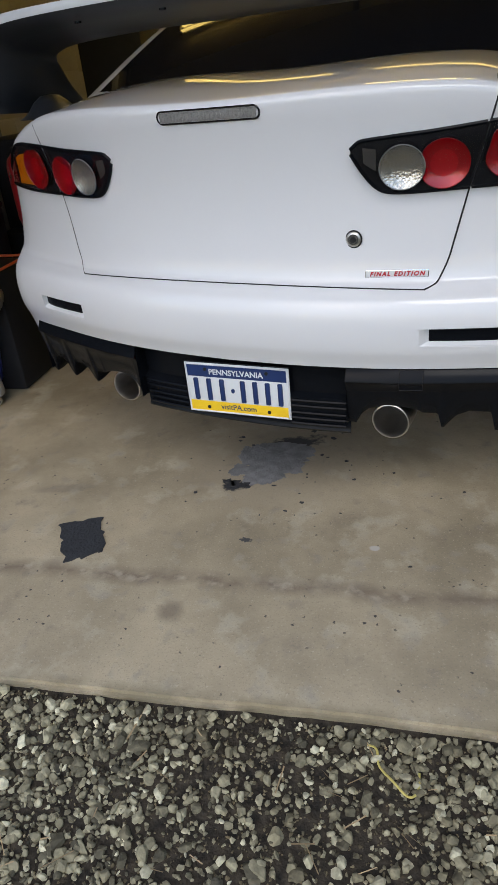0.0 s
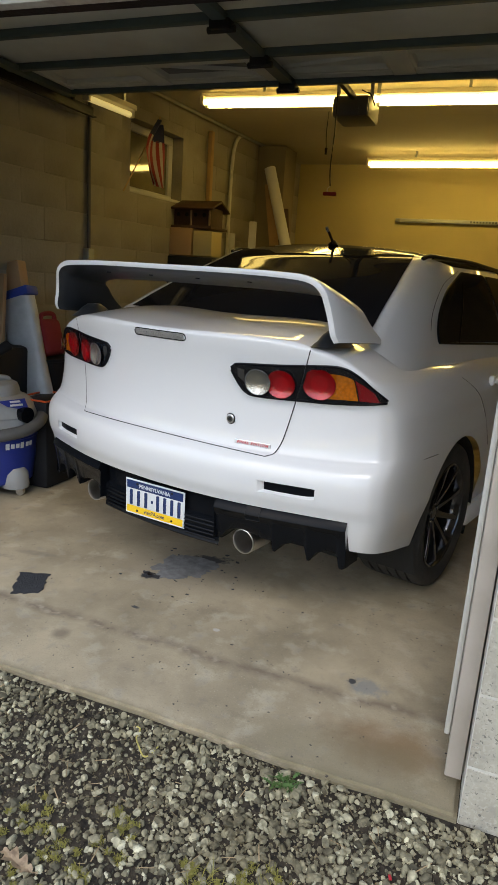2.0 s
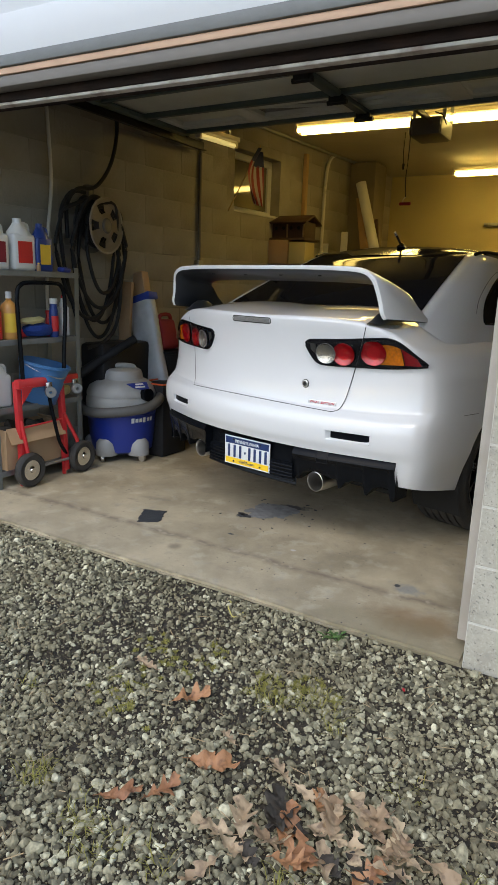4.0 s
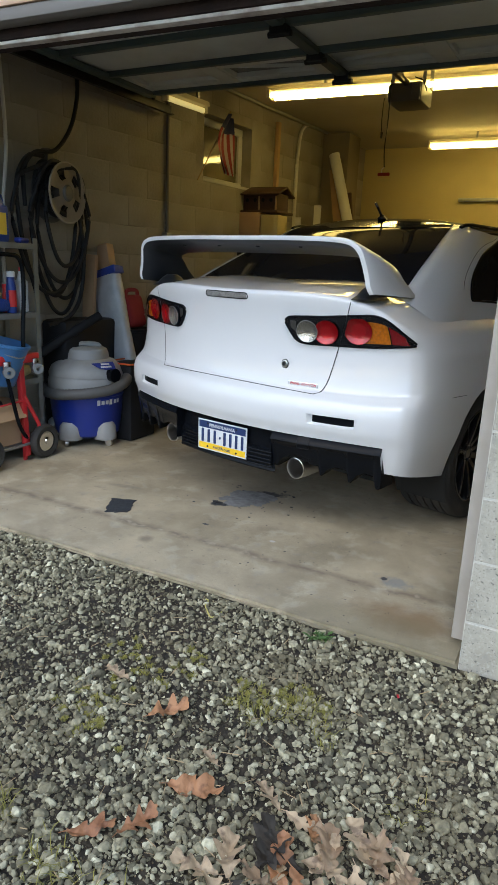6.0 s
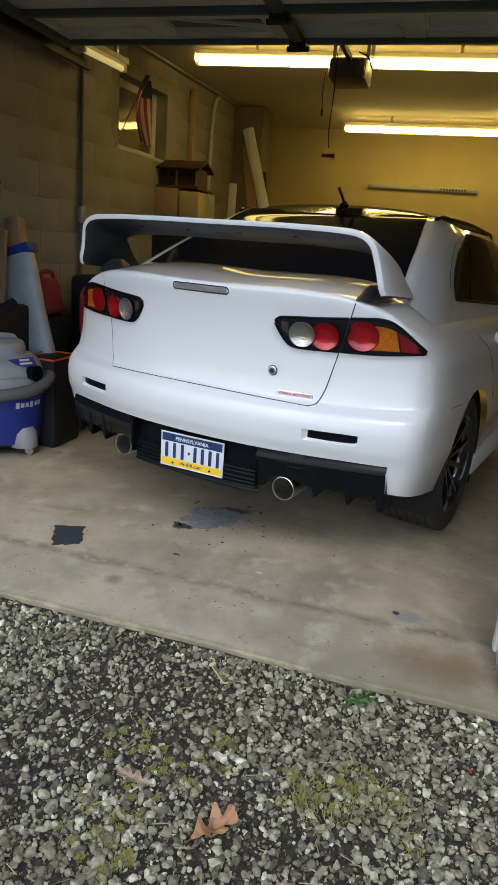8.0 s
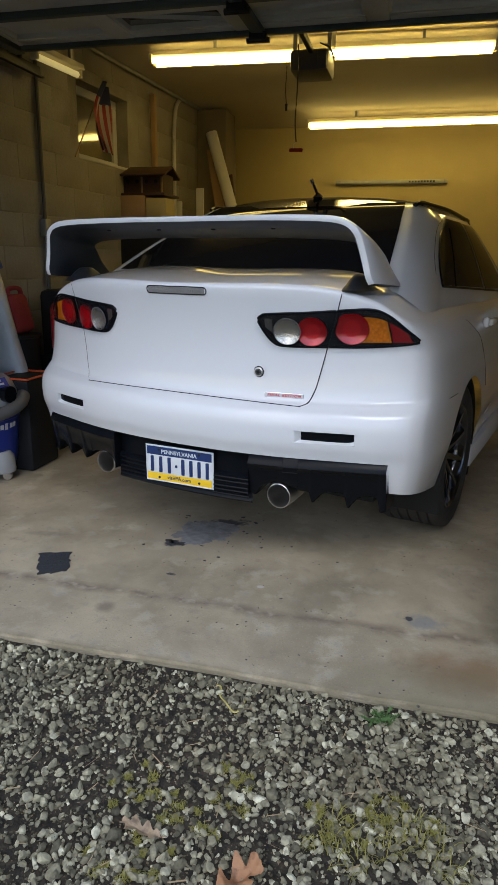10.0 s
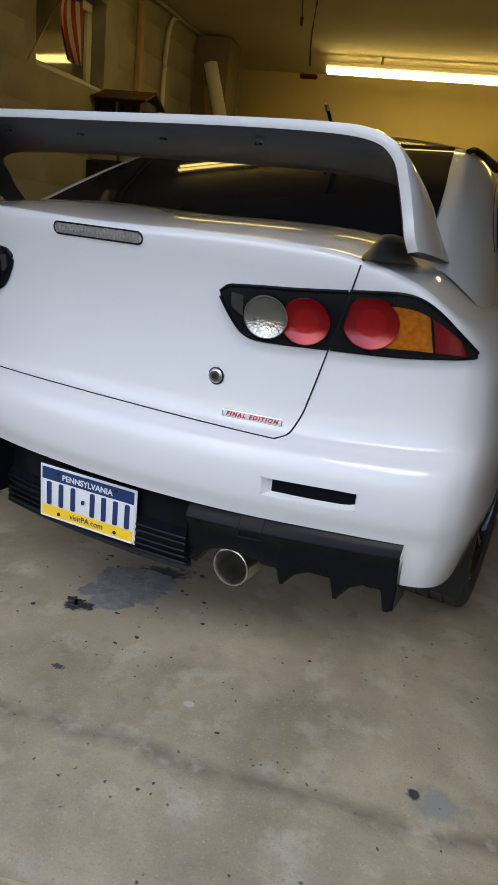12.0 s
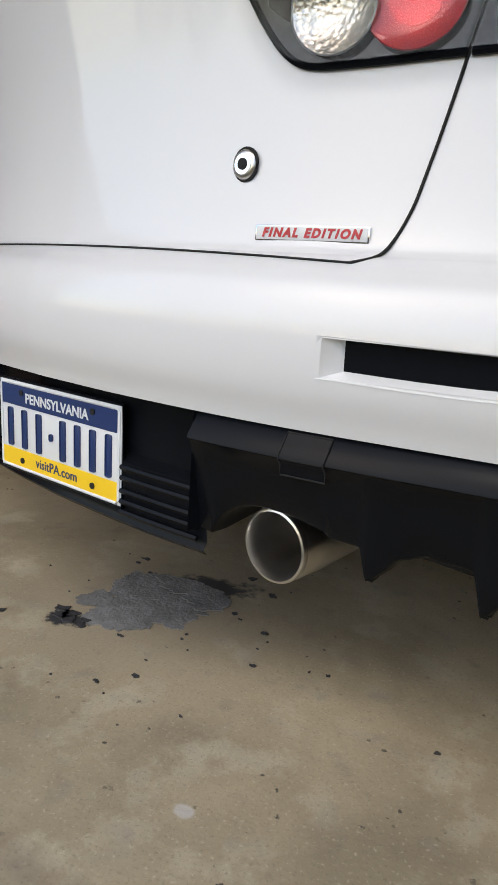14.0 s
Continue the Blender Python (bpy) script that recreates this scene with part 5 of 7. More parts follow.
part("gap", tube_along([lp + Vector((0.0185 * math.cos(radians(a)), -0.001, 0.0185 * math.sin(radians(a)))) for a in range(0, 360, 15)], 0.0022, 6, smooth=1, closed=True), M["seam"], lock)
part("face", cyl(0.012, 0.012, 0.002, Matrix.Translation(lp + Vector((0, -0.0062, 0))) @ pose(0, 0, 0, 90, 0, 6), 24), M["chrome"], lock)
part("barrel", cyl(0.0068, 0.0068, 0.003, Matrix.Translation(lp + Vector((0, -0.0066, 0))) @ pose(0, 0, 0, 90, 0, 6), 20), M["seam"], lock)
b0, b1 = on_body(0.352, 0.699, 0.002), on_body(0.490, 0.699, 0.002)
yaw = math.degrees(math.atan2(b1.y - b0.y, b1.x - b0.x))
mid = (b0 + b1) / 2
bpose = Matrix.Translation(mid) @ pose(0, 0, 0, 0, 0, yaw)
badge = part("badge", box((0.144, 0.0035, 0.0185), (0, 0, 0), 0.0015), M["chrome"], lid, "small silver plate with red lettering")
badge.matrix_local = bpose
part("face", box((0.140, 0.002, 0.0150), (0, -0.0018, 0), 0.0008), M["plate_white"], badge)
text_mesh("lettering", "FINAL EDITION", 0.0138, M["badge_red"], badge, pose(0, -0.0032, 0, 90, 0, 0), 0.0004, 0.28, 1.34, 0.0007)

# bumper slots, sunk into the bumper: sloped white sides and a black insert
def slot_ring(s, grow, depth):
    """The slot's outline on the bumper: tapering to a rounded outer end."""
    top = lambda x: 0.588 - 0.010 * (x - 0.5)
    bot = lambda x: interp(x, [(0.50, 0.553), (0.60, 0.551), (0.672, 0.552), (0.692, 0.557)])
    xs_s = list(np.linspace(0.512 - grow * 2.6, 0.692 + grow * 0.6, 16))
    ring = [(x, bot(min(max(x, 0.512), 0.692)) - grow * 0.8) for x in xs_s] + [(x, top(x) + grow * 0.25) for x in xs_s[::-1]]
    return [on_body(s * x, z, -depth) for x, z in ring]


for s in (1, -1):
    rims = [slot_ring(s, g, d) for g, d in ((0.0105, -0.0006), (0.008, 0.0), (0.001, 0.012), (0.0, 0.014))]
    slot = part("bumper_slot", grid_mesh([r + r[:1] for r in rims]), M["white"], car, "white sloped sides of the bumper slot")
    n = len(rims[-1]) // 2
    face = [rims[-1][:n], [(p + q) / 2 for p, q in zip(rims[-1][:n], rims[-1][:n - 1:-1])], rims[-1][:n - 1:-1]]
    part("insert", grid_mesh(face), M["blackmatte"], slot, "gloss black slot insert")

# ---- black lower rear: diffuser blades, middle panel, plate, tailpipes ----
def dif_depth(x):
    """How far the diffuser hangs below the bumper: an arch over the pipe, then three pointed fins."""
    d = float(np.interp(x, [0.317, 0.335, 0.49, 0.533, 0.543, 0.553, 0.575, 0.605, 0.655, 0.667, 0.678, 0.700, 0.730, 0.768, 0.779, 0.80], [0.163, 0.165, 0.130, 0.132, 0.172, 0.166, 0.138, 0.126, 0.130, 0.182, 0.174, 0.144, 0.130, 0.136, 0.192, 0.186]))
    k = 1 - ((x - 0.415) / 0.078) ** 2
    return d - (d - 0.112) * max(0, k) ** 0.6


for s in (1, -1):
    xs_d = np.linspace(0.317, 0.80, 110)
    R = []
    for share, dy in [(0.0, 0.010), (0.02, 0.004), (0.19, -0.0125), (0.22, -0.0135), (0.27, -0.008), (0.6, 0.008), (0.97, 0.018), (1.0, 0.022), (1.0, 0.05), (0.93, 0.12)]:
        R.append([Vector((s * x, body_surface(x, 0.478) + dy, 0.482 - (0.036 + (dif_depth(x) - 0.036) * (share - 0.25) / 0.75 if share > 0.25 else 0.16 * share))) for x in xs_d])
    dif = part("diffuser", grid_mesh(R if s == -1 else [r[::-1] for r in R]), M["blackmatte"], car, "black plastic rear diffuser")
    part("side_wall", grid_mesh([[Vector((s * 0.317, body_surface(0.318, 0.478) + dy, z)) for dy in (-0.004, 0.02, 0.06)] for z in (0.480, 0.42, 0.32)]), M["blackmatte"], dif)
    for x, drop in ((0.546, 0.170), (0.671, 0.180), (0.787, 0.190)):
        y0 = body_surface(x, 0.478) + 0.016
        fin = prism([(y0, 0.40), (y0 + 0.002, 0.482 - drop + 0.01), (y0 + 0.010, 0.482 - drop - 0.003), (y0 + 0.13, 0.345), (y0 + 0.16, 0.40)], 0.012, "x", (s * x, 0, 0), 0.003)
        part("fin", fin, M["blackmatte"], dif)
    inner = [[Vector((s * 0.802, body_surface(0.80, 0.478) + 0.01 + 0.1 * t, z)) for t in (0, 1)] for z in (0.48, 0.40, 0.33, 0.30)]
    part("return_face", grid_mesh(inner), M["blackmatte"], dif)
    if s == 1:
        prof = [(0.006, 0.0005), (0.018, -0.0065), (0.0305, -0.0140), (0.0360, -0.0150), (0.0430, -0.0098), (0.056, -0.0075)]
        tow = grid_mesh([[Vector((x, body_surface(x, 0.478) + dy, 0.482 - dz)) for x in np.linspace(0.500, 0.446, 8)] for dz, dy in prof])
        cover = part("tow_cover", tow, M["blackmatte"], dif)
        seam = [(0.500, i) for i in range(6)] + [(0.446, i) for i in range(5, -1, -1)]
        part("seam", tube_along([Vector((x, body_surface(x, 0.478) + prof[i][1] - 0.0004, 0.482 - prof[i][0])) for x, i in seam], 0.0011, 6, smooth=1, closed=True), M["seam"], cover)
    # tailpipe: double wall tip on a pipe
    pipe = part("tailpipe", lathe([(0.0485, 0.006), (0.0495, 0.001), (0.0485, -0.003), (0.0455, -0.004), (0.0435, 0.0), (0.042, 0.012), (0.040, 0.05), (0.039, 0.13)], 48, m=pose(s * 0.417, 0.068, 0.317, -90, 0, 0)), M["steel"], car, "brushed steel exhaust tip")
    part("outer_sleeve", lathe([(0.0485, 0.006), (0.0495, 0.012), (0.050, 0.06), (0.047, 0.14), (0.036, 0.2), (0.036, 0.5)], 48, m=pose(s * 0.417, 0.068, 0.317, -90, 0, 0)), M["steel"], pipe)
    part("inner_pipe", lathe([(0.0, 0.13), (0.03, 0.13), (0.039, 0.128)], 32, m=pose(s * 0.417, 0.068, 0.317, -90, 0, 0)), M["darksteel"], pipe)

mid = grid_mesh([[Vector((x, body_surface(x, 0.478) + dy, z)) for x in np.linspace(-0.318, 0.318, 24)] for z, dy in ((0.484, 0.045), (0.44, 0.043), (0.385, 0.045), (0.375, 0.027), (0.335, 0.029), (0.295, 0.033), (0.284, 0.027), (0.276, 0.035))])
bmesh.ops.reverse_faces(mid, faces=mid.faces)
midp = part("middle_panel", mid, M["blackmatte"], car, "black plate panel with ribs beside the plate")
for s in (1, -1):
    for z in (0.368, 0.352, 0.332, 0.316, 0.300):
        part("rib", tube_along([Vector((s * x, body_surface(x, 0.478) + 0.025, z)) for x in np.linspace(0.16, 0.308, 6)], 0.0042, 6, smooth=2), M["blackmatte"], midp)
under = box((1.45, 1.0, 0.02), (0, 0.75, 0.30), 0.0)
part("underbody", under, M["seam"], car)
part("muffler", box((0.7, 0.28, 0.14), (0, 0.42, 0.33), 0.05), M["darksteel"], car)
plate = part("license_plate", box((0.305, 0.004, 0.152), (0, 0, 0), 0.0015), M["plate_white"], car, "state licence plate, blue top and yellow foot")
plate.matrix_local = pose(0.006, 0.010, 0.381, 1, 0, 4.5)
part("border", tube_along([(x, -0.002, z) for x, z in ((-0.146, -0.072), (-0.148, -0.068), (-0.148, 0.068), (-0.144, 0.072), (0.144, 0.072), (0.148, 0.068), (0.148, -0.068), (0.144, -0.072))], 0.003, 6, smooth=1, closed=True), M["plate_white"], plate)
part("blue_band", box((0.292, 0.0012, 0.036), (0, -0.0024, 0.053)), M["plate_blue"], plate)
part("yellow_band", box((0.292, 0.0012, 0.031), (0, -0.0024, -0.0555)), M["plate_yellow"], plate)
text_mesh("lettering", "PENNSYLVANIA", 0.0225, M["plate_white"], plate, pose(0, -0.0034, 0.050, 90, 0, 0), 0.0003, 0, 1.0, 0.0005)
text_mesh("lettering", "visitPA.com", 0.0225, M["plate_blue"], plate, pose(0, -0.0034, -0.0545, 90, 0, 0), 0.0003, 0, 1.0, 0.0002)
for x in (-0.122, -0.083, -0.044, 0.018, 0.054, 0.090, 0.126):
    part("bar", box((0.0135, 0.0014, 0.066), (x, -0.0026, -0.003), 0.003), M["plate_blue"], plate)
part("bar", box((0.009, 0.0014, 0.012), (-0.012, -0.0026, -0.003), 0.003), M["plate_blue"], plate)
for x in (-0.09, 0.09):
    for z in (0.058, -0.058):
        part("screw", cyl(0.005, 0.005, 0.003, pose(x, -0.0035, z, 90, 0, 0), 12), M["iron"], plate)
part("plate_frame", tube_along([(x, 0.001, z) for x, z in ((-0.1535, -0.077), (-0.1535, 0.077), (0.1535, 0.077), (0.1535, -0.077))], 0.003, 6, smooth=1, closed=True), M["blackmatte"], plate)


# ---- wheels ----
def wheel(s, y):
    w = part("wheel", lathe([(0.0, -0.02), (0.05, -0.02), (0.19, -0.03), (0.205, -0.05)], 40, m=pose(0, 0, 0, 0, 90, 0)), M["darksteel"], car, "dark ten-spoke wheel with wide tyre")
    prof = [(0.232, -0.15), (0.262, -0.166), (0.30, -0.167), (0.318, -0.157), (0.3245, -0.143)]
    for g in (-0.105, -0.065, -0.022, 0.022, 0.065):
        prof += [(0.326, g - 0.006), (0.319, g - 0.005), (0.319, g + 0.005), (0.326, g + 0.006)]
    prof += [(0.3245, 0.098), (0.318, 0.112), (0.30, 0.122), (0.262, 0.121), (0.232, 0.105)]
    part("tyre", lathe(prof, 72, m=pose(0, 0, 0, 0, 90, 0)), M["rubber"], w, "worn black tyre")
    part("rim", lathe([(0.2, -0.1), (0.236, -0.112), (0.238, 0.09), (0.236, 0.110), (0.230, 0.113), (0.222, 0.104), (0.212, 0.06), (0.21, -0.09)], 64, m=pose(0, 0, 0, 0, 90, 0)), M["rim"], w)
    for k in range(10):
        a = 36 * k
        bm = prism([(0.035, -0.017), (0.13, -0.012), (0.222, -0.015), (0.222, 0.015), (0.13, 0.012), (0.035, 0.017)], 0.03, "z", (0, 0, 0), 0.005)
        for v in bm.verts:
            v.co.z += 0.072 - 0.035 * max(0, 1 - v.co.x / 0.22) ** 1.5 + 0.016 * (v.co.x / 0.22)
        o = part("spoke", bm, M["rim"], w)
        o.matrix_local = pose(0, 0, 0, 0, 90, 0) @ pose(0, 0, 0, 0, 0, a)
    part("hub", lathe([(0.0, 0.066), (0.025, 0.066), (0.032, 0.058), (0.06, 0.05), (0.07, 0.035)], 32, m=pose(0, 0, 0, 0, 90, 0)), M["rim"], w)
    for k in range(5):
        a = radians(72 * k + 18)
        part("nut", cyl(0.009, 0.008, 0.02, pose(0.055, 0.045 * math.cos(a), 0.045 * math.sin(a), 0, 90, 0), 6), M["chrome"], w)
    w.matrix_local = pose(s * WHEEL_X, y, WHEEL_R, 0, 0, 0 if s > 0 else 180)
    well = lathe([(0.36, -0.1), (0.36, 0.16)], 32, m=pose(s * 0.74, y, WHEEL_R + 0.005, 0, 90, 0), a0=60, a1=300)
    part("wheel_well", well, M["seam"], car)
    return w


for s in (1, -1):
    for y in (WHEEL_Y, FRONT_WHEEL_Y):
        wheel(s, y)
    part("side_skirt", box((0.05, 1.9, 0.11), (s * 0.885, 2.17, 0.245), 0.02), M["white"], car)


# ---- along the left wall ----
SX, SY0, SY1 = -1.44, -0.37, 0.275      # front plane of the shelf and its ends
shelf = thing("shelving_unit", pose(0, 0, 0), "grey steel shelving unit crowded with bottles, against the block wall", "shelf")
for x in (SX, SX - 0.26):
    for y in (SY0, SY1):
        bm = box((0.004, 0.032, 1.29), (x, y, 0.645))
        box((0.032, 0.004, 1.29), (x - 0.014, y + (0.016 if y > 0 else -0.016), 0.645), bm=bm)
        part("post", bm, M["shelfgrey"], shelf)
for z in (0.10, 0.475, 0.865, 1.255):
    bm = box((0.27, SY1 - SY0 + 0.02, 0.006), (SX - 0.13, (SY0 + SY1) / 2, z))
    box((0.005, SY1 - SY0 + 0.03, 0.032), (SX + 0.004, (SY0 + SY1) / 2, z - 0.012), bm=bm)
    box((0.26, 0.005, 0.032), (SX - 0.13, SY1 + 0.016, z - 0.012), bm=bm)
    part("shelf_board", bm, M["shelfgrey"], shelf)


def jug(x, y, z, w, d, h, body, cap, label, name="jug", turn=0.0, band=None):
    """A handled jug: blown body with a pinched handle hole, neck and cap."""
    ob = thing(name, pose(x, y, z, 0, 0, turn), label, name)
    bm = box((d, w, h * 0.72), (0, 0, h * 0.36), min(w, d) * 0.18, seg=3)
    sh = lathe([(0.5, 0), (0.47, 0.3), (0.3, 0.75), (0.22, 1.0)], 20, bm=bm, m=Matrix.Translation((0, 0, h * 0.66)) @ Matrix.Diagonal((d, w, h * 0.26, 1)))
    part("body", bm, body, ob)
    part("handle", tube_along([(0, w * 0.08, h * 0.92), (0, w * 0.36, h * 0.90), (0, w * 0.42, h * 0.74), (0, w * 0.40, h * 0.6)], min(w, d) * 0.1, 8), body, ob)
    part("cap", cyl(w * 0.16, w * 0.15, h * 0.1, Matrix.Translation((0, -w * 0.05, h * 0.955)), 18), cap, ob)
    if band:
        part("sticker", box((0.002, w * 0.62, h * 0.42), (d / 2 + 0.001, 0, h * 0.36), 0.0), band, ob)
    return ob


def bottle(x, y, z, r, h, body, cap, label, neck=0.4, name="bottle", band=None, turn=0.0):
    ob = thing(name, pose(x, y, z, 0, 0, turn), label, name)
    part("body", lathe([(0, 0), (r * 0.9, 0), (r, 0.012), (r, h * 0.62), (r * 0.85, h * 0.72), (r * neck, h * 0.82), (r * neck, h * 0.88)], 24), body, ob)
    part("cap", lathe([(r * neck * 1.15, h * 0.86), (r * neck * 1.2, h * 0.98), (r * neck, h), (0, h)], 20), cap, ob)
    if band:
        part("sticker", lathe([(r + 0.0008, h * 0.15), (r + 0.0008, h * 0.55)], 16, a0=-70, a1=70), band, ob)
    return ob


TOP, SEC, THI = 1.258, 0.868, 0.478
jug(-1.54, -0.075, TOP, 0.165, 0.11, 0.29, M["whiteplastic"], M["whiteplastic"], "large white plastic jug with a red label on the shelf", turn=0, band=M["redcap"])
jug(-1.54, -0.26, TOP, 0.15, 0.11, 0.27, M["whiteplastic"], M["redcap"], "white plastic jug with a red cap on the shelf", band=M["flagred"])
jug(-1.52, 0.068, TOP, 0.125, 0.085, 0.275, M["bluebottle"], M["bluebottle"], "dark blue oil bottle with a yellow label", "oil_bottle", band=M["yellowlabel"])
jug(-1.60, 0.135, TOP, 0.09, 0.07, 0.22, M["bluebottle"], M["bluebottle"], "plain dark blue bottle at the shelf's end", "oil_bottle")
bottle(-1.47, 0.005, TOP, 0.012, 0.05, M["woodtan"], M["yellowlabel"], "tiny amber bottle on the shelf")
solo("rag", box((0.05, 0.085, 0.03), (-1.48, 0.215, TOP + 0.017), 0.012, (0, 6, 10), seg=3), M["vacblue"], "folded bright blue rag on the shelf", "rag")
bottle(-1.50, -0.20, SEC, 0.05, 0.27, M["orangeliquid"], M["whiteplastic"], "clear bottle of orange cleaner with a white trigger cap", 0.3, "spray_bottle", M["yellowlabel"])
bottle(-1.50, -0.31, SEC, 0.045, 0.24, M["redcap"], M["grass"], "red cleaner bottle with a green cap", 0.35, "spray_bottle")
mitt = thing("wash_mitt", pose(-1.50, 0.0, SEC), "fuzzy blue chenille wash mitt under a yellow cloth", "wash mitt")
bm = lathe([(0, -0.04), (0.05, -0.03), (0.068, 0.0), (0.06, 0.03), (0.03, 0.045), (0, 0.05)], 20, m=Matrix.Translation((0, 0.01, 0.042)) @ Matrix.Diagonal((0.8, 1.75, 0.95, 1)))
for v in bm.verts:
    v.co += 0.009 * noise.noise_vector(v.co * 60)
part("body", bm, M["bluechenille"], mitt)
bm = lathe([(0, 0.0), (0.05, 0.0), (0.06, 0.016), (0.04, 0.032), (0, 0.036)], 18, m=Matrix.Translation((0, -0.03, 0.088)) @ Matrix.Diagonal((0.75, 1.6, 1.0, 1)) @ pose(0, 0, 0, 8, 0, 0))
for v in bm.verts:
    v.co += 0.008 * noise.noise_vector(v.co * 45)
part("cloth", bm, M["towel"], mitt, "pale yellow cloth")
solo("rag", box((0.06, 0.11, 0.05), (-1.53, -0.105, SEC + 0.027), 0.02, (0, 0, 12), seg=3), M["redcap"], "crumpled red shop rag on the shelf", "rag")
bottle(-1.48, 0.118, SEC, 0.028, 0.235, M["bluebottle"], M["whiteplastic"], "blue spray can with a white cap", 0.75, "spray_can", M["redcap"])
bottle(-1.53, 0.125, SEC, 0.022, 0.16, M["redcap"], M["redcap"], "small red aerosol can", 0.8, "spray_can")
jug(-1.50, 0.215, SEC, 0.062, 0.05, 0.255, M["whiteplastic"], M["redcap"], "slim white bottle with a red cap", "bottle")
jug(-1.52, -0.29, THI, 0.13, 0.10, 0.26, M["whiteplastic"], M["grass"], "milky jug with a green cap on the lower shelf")
bk = thing("bucket", pose(-1.52, 0.0, THI) @ pose(0, 0, 0, -8, 10, 0), "blue plastic bucket standing askew on the lower shelf", "bucket")
part("body", lathe([(0, 0.02), (0.105, 0.02), (0.108, 0.0), (0.112, 0.0), (0.15, 0.225), (0.158, 0.228), (0.158, 0.243), (0.150, 0.246), (0.145, 0.236), (0.107, 0.03), (0, 0.028)], 40), M["bucket"], bk)
part("handle", tube_along([(0.0, -0.155, 0.225), (0.09, -0.11, 0.20), (0.15, 0.0, 0.18), (0.09, 0.11, 0.20), (0, 0.155, 0.225)], 0.004, 6), M["galv"], bk)
solo("rag", box((0.12, 0.17, 0.06), (-1.55, 0.19, THI + 0.033), 0.02, (3, 0, 20), seg=3), M["towel"], "dusty pale rag on the lower shelf", "rag")

cb = thing("cardboard_box", pose(-1.535, -0.115, 0.108), "open brown cardboard box on the bottom shelf", "box")
bm = bmesh.new()
for s, a in (((0.005, 0.42, 0.24), (0.105, 0, 0.12)), ((0.005, 0.42, 0.24), (-0.105, 0, 0.12)), ((0.205, 0.005, 0.24), (0, 0.21, 0.12)), ((0.205, 0.005, 0.24), (0, -0.21, 0.12)), ((0.205, 0.415, 0.005), (0, 0, 0.004))):
    box(s, a, bm=bm)
part("carton", bm, M["card"], cb)
part("flap", box((0.10, 0.42, 0.004), (0.135, 0, 0.205), 0, (0, 62, 0)), M["card"], cb)
part("flap", box((0.20, 0.11, 0.004), (0, 0.245, 0.215), 0, (-50, 0, 0)), M["card"], cb)
bm = bmesh.new()
for i in range(9):
    box((0.09, 0.07, 0.05), (random.uniform(-0.06, 0.06), -0.17 + 0.042 * i, random.uniform(0.16, 0.23)), 0.01, (random.uniform(-30, 30), random.uniform(-30, 30), random.uniform(0, 90)), bm=bm)
ob = part("filling", bm, M["bark"], cb)
ob["kind"] = "stuff"

# hand truck: red frame, black loop handle, two wheels
ht = thing("hand_truck", pose(-1.385, -0.005, 0.0), "red folding hand truck with black handle and two wheels", "hand truck")
R0 = 0.105
for y in (-0.235, 0.10):
    part("upright", box((0.035, 0.035, 0.60), (-0.02, y, 0.33), 0.004, (0, -3, 0)), M["cartred"], ht, "red steel upright")
bar = box((0.045, 0.47, 0.055), (-0.012, -0.02, 0.615), 0.008)
part("cross_bar", bar, M["cartred"], ht, "red steel cross bar")
part("gusset", prism([(-0.235, 0.60), (-0.15, 0.60), (-0.235, 0.50)], 0.006, "x", (0.012, 0, 0)), M["cartred"], ht)
part("cross_rod", cyl(0.006, 0.006, 0.34, pose(-0.01, -0.07, 0.36, 92, 0, 0), 10), M["cartred"], ht)
part("handle", tube_along([(-0.015, -0.20, 0.60), (-0.03, -0.20, 0.9), (-0.038, -0.198, 1.12), (-0.04, -0.165, 1.178), (-0.04, -0.10, 1.192), (-0.04, 0.08, 1.192), (-0.04, 0.135, 1.178), (-0.038, 0.16, 1.12), (-0.03, 0.155, 0.98), (-0.02, 0.13, 0.80), (-0.015, 0.115, 0.60)], 0.0125, 10), M["blackmatte"], ht, "black steel loop handle")
for y in (-0.05, 0.165):
    c = part("caster", lathe([(0.012, -0.014), (0.03, -0.014), (0.034, -0.008), (0.034, 0.008), (0.03, 0.014), (0.012, 0.014)], 24, m=pose(0.045, y, 0.555, 0, 0, 0) @ pose(0, 0, 0, 90, 0, 60)), M["galv"], ht)
    part("fork", box((0.012, 0.05, 0.06), (0.03, y, 0.585), 0.004), M["chrome"], c)
for y, b in ((-0.215, -0.235), (0.21, 0.10)):
    part("wheel_strut", tube_along([(-0.01, b, 0.40), (0.02, b + (y - b) * 0.7, 0.22), (0.03, b + (y - b) * 0.85, R0)], 0.012, 8, smooth=1), M["cartred"], ht, "red steel strut")
    wh = part("wheel", lathe([(0.062, -0.022), (0.09, -0.027), (0.101, -0.018), (0.105, 0.0), (0.101, 0.018), (0.09, 0.027), (0.062, 0.022)], 40, m=pose(0.03, y, R0, 0, 90, 0)), M["rubber"], ht, "black rubber tyre on a steel disc")
    part("disc", lathe([(0.0, 0.027), (0.012, 0.027), (0.016, 0.02), (0.03, 0.016), (0.045, 0.019), (0.066, 0.017), (0.066, -0.015), (0.0, -0.015)], 36, m=pose(0.03, y, R0, 0, 90, 0)), M["chrome"], wh, "bare metal wheel disc")
part("axle", cyl(0.009, 0.009, 0.44, pose(0.012, -0.0, R0, 90, 0, 0), 10), M["galv"], ht)
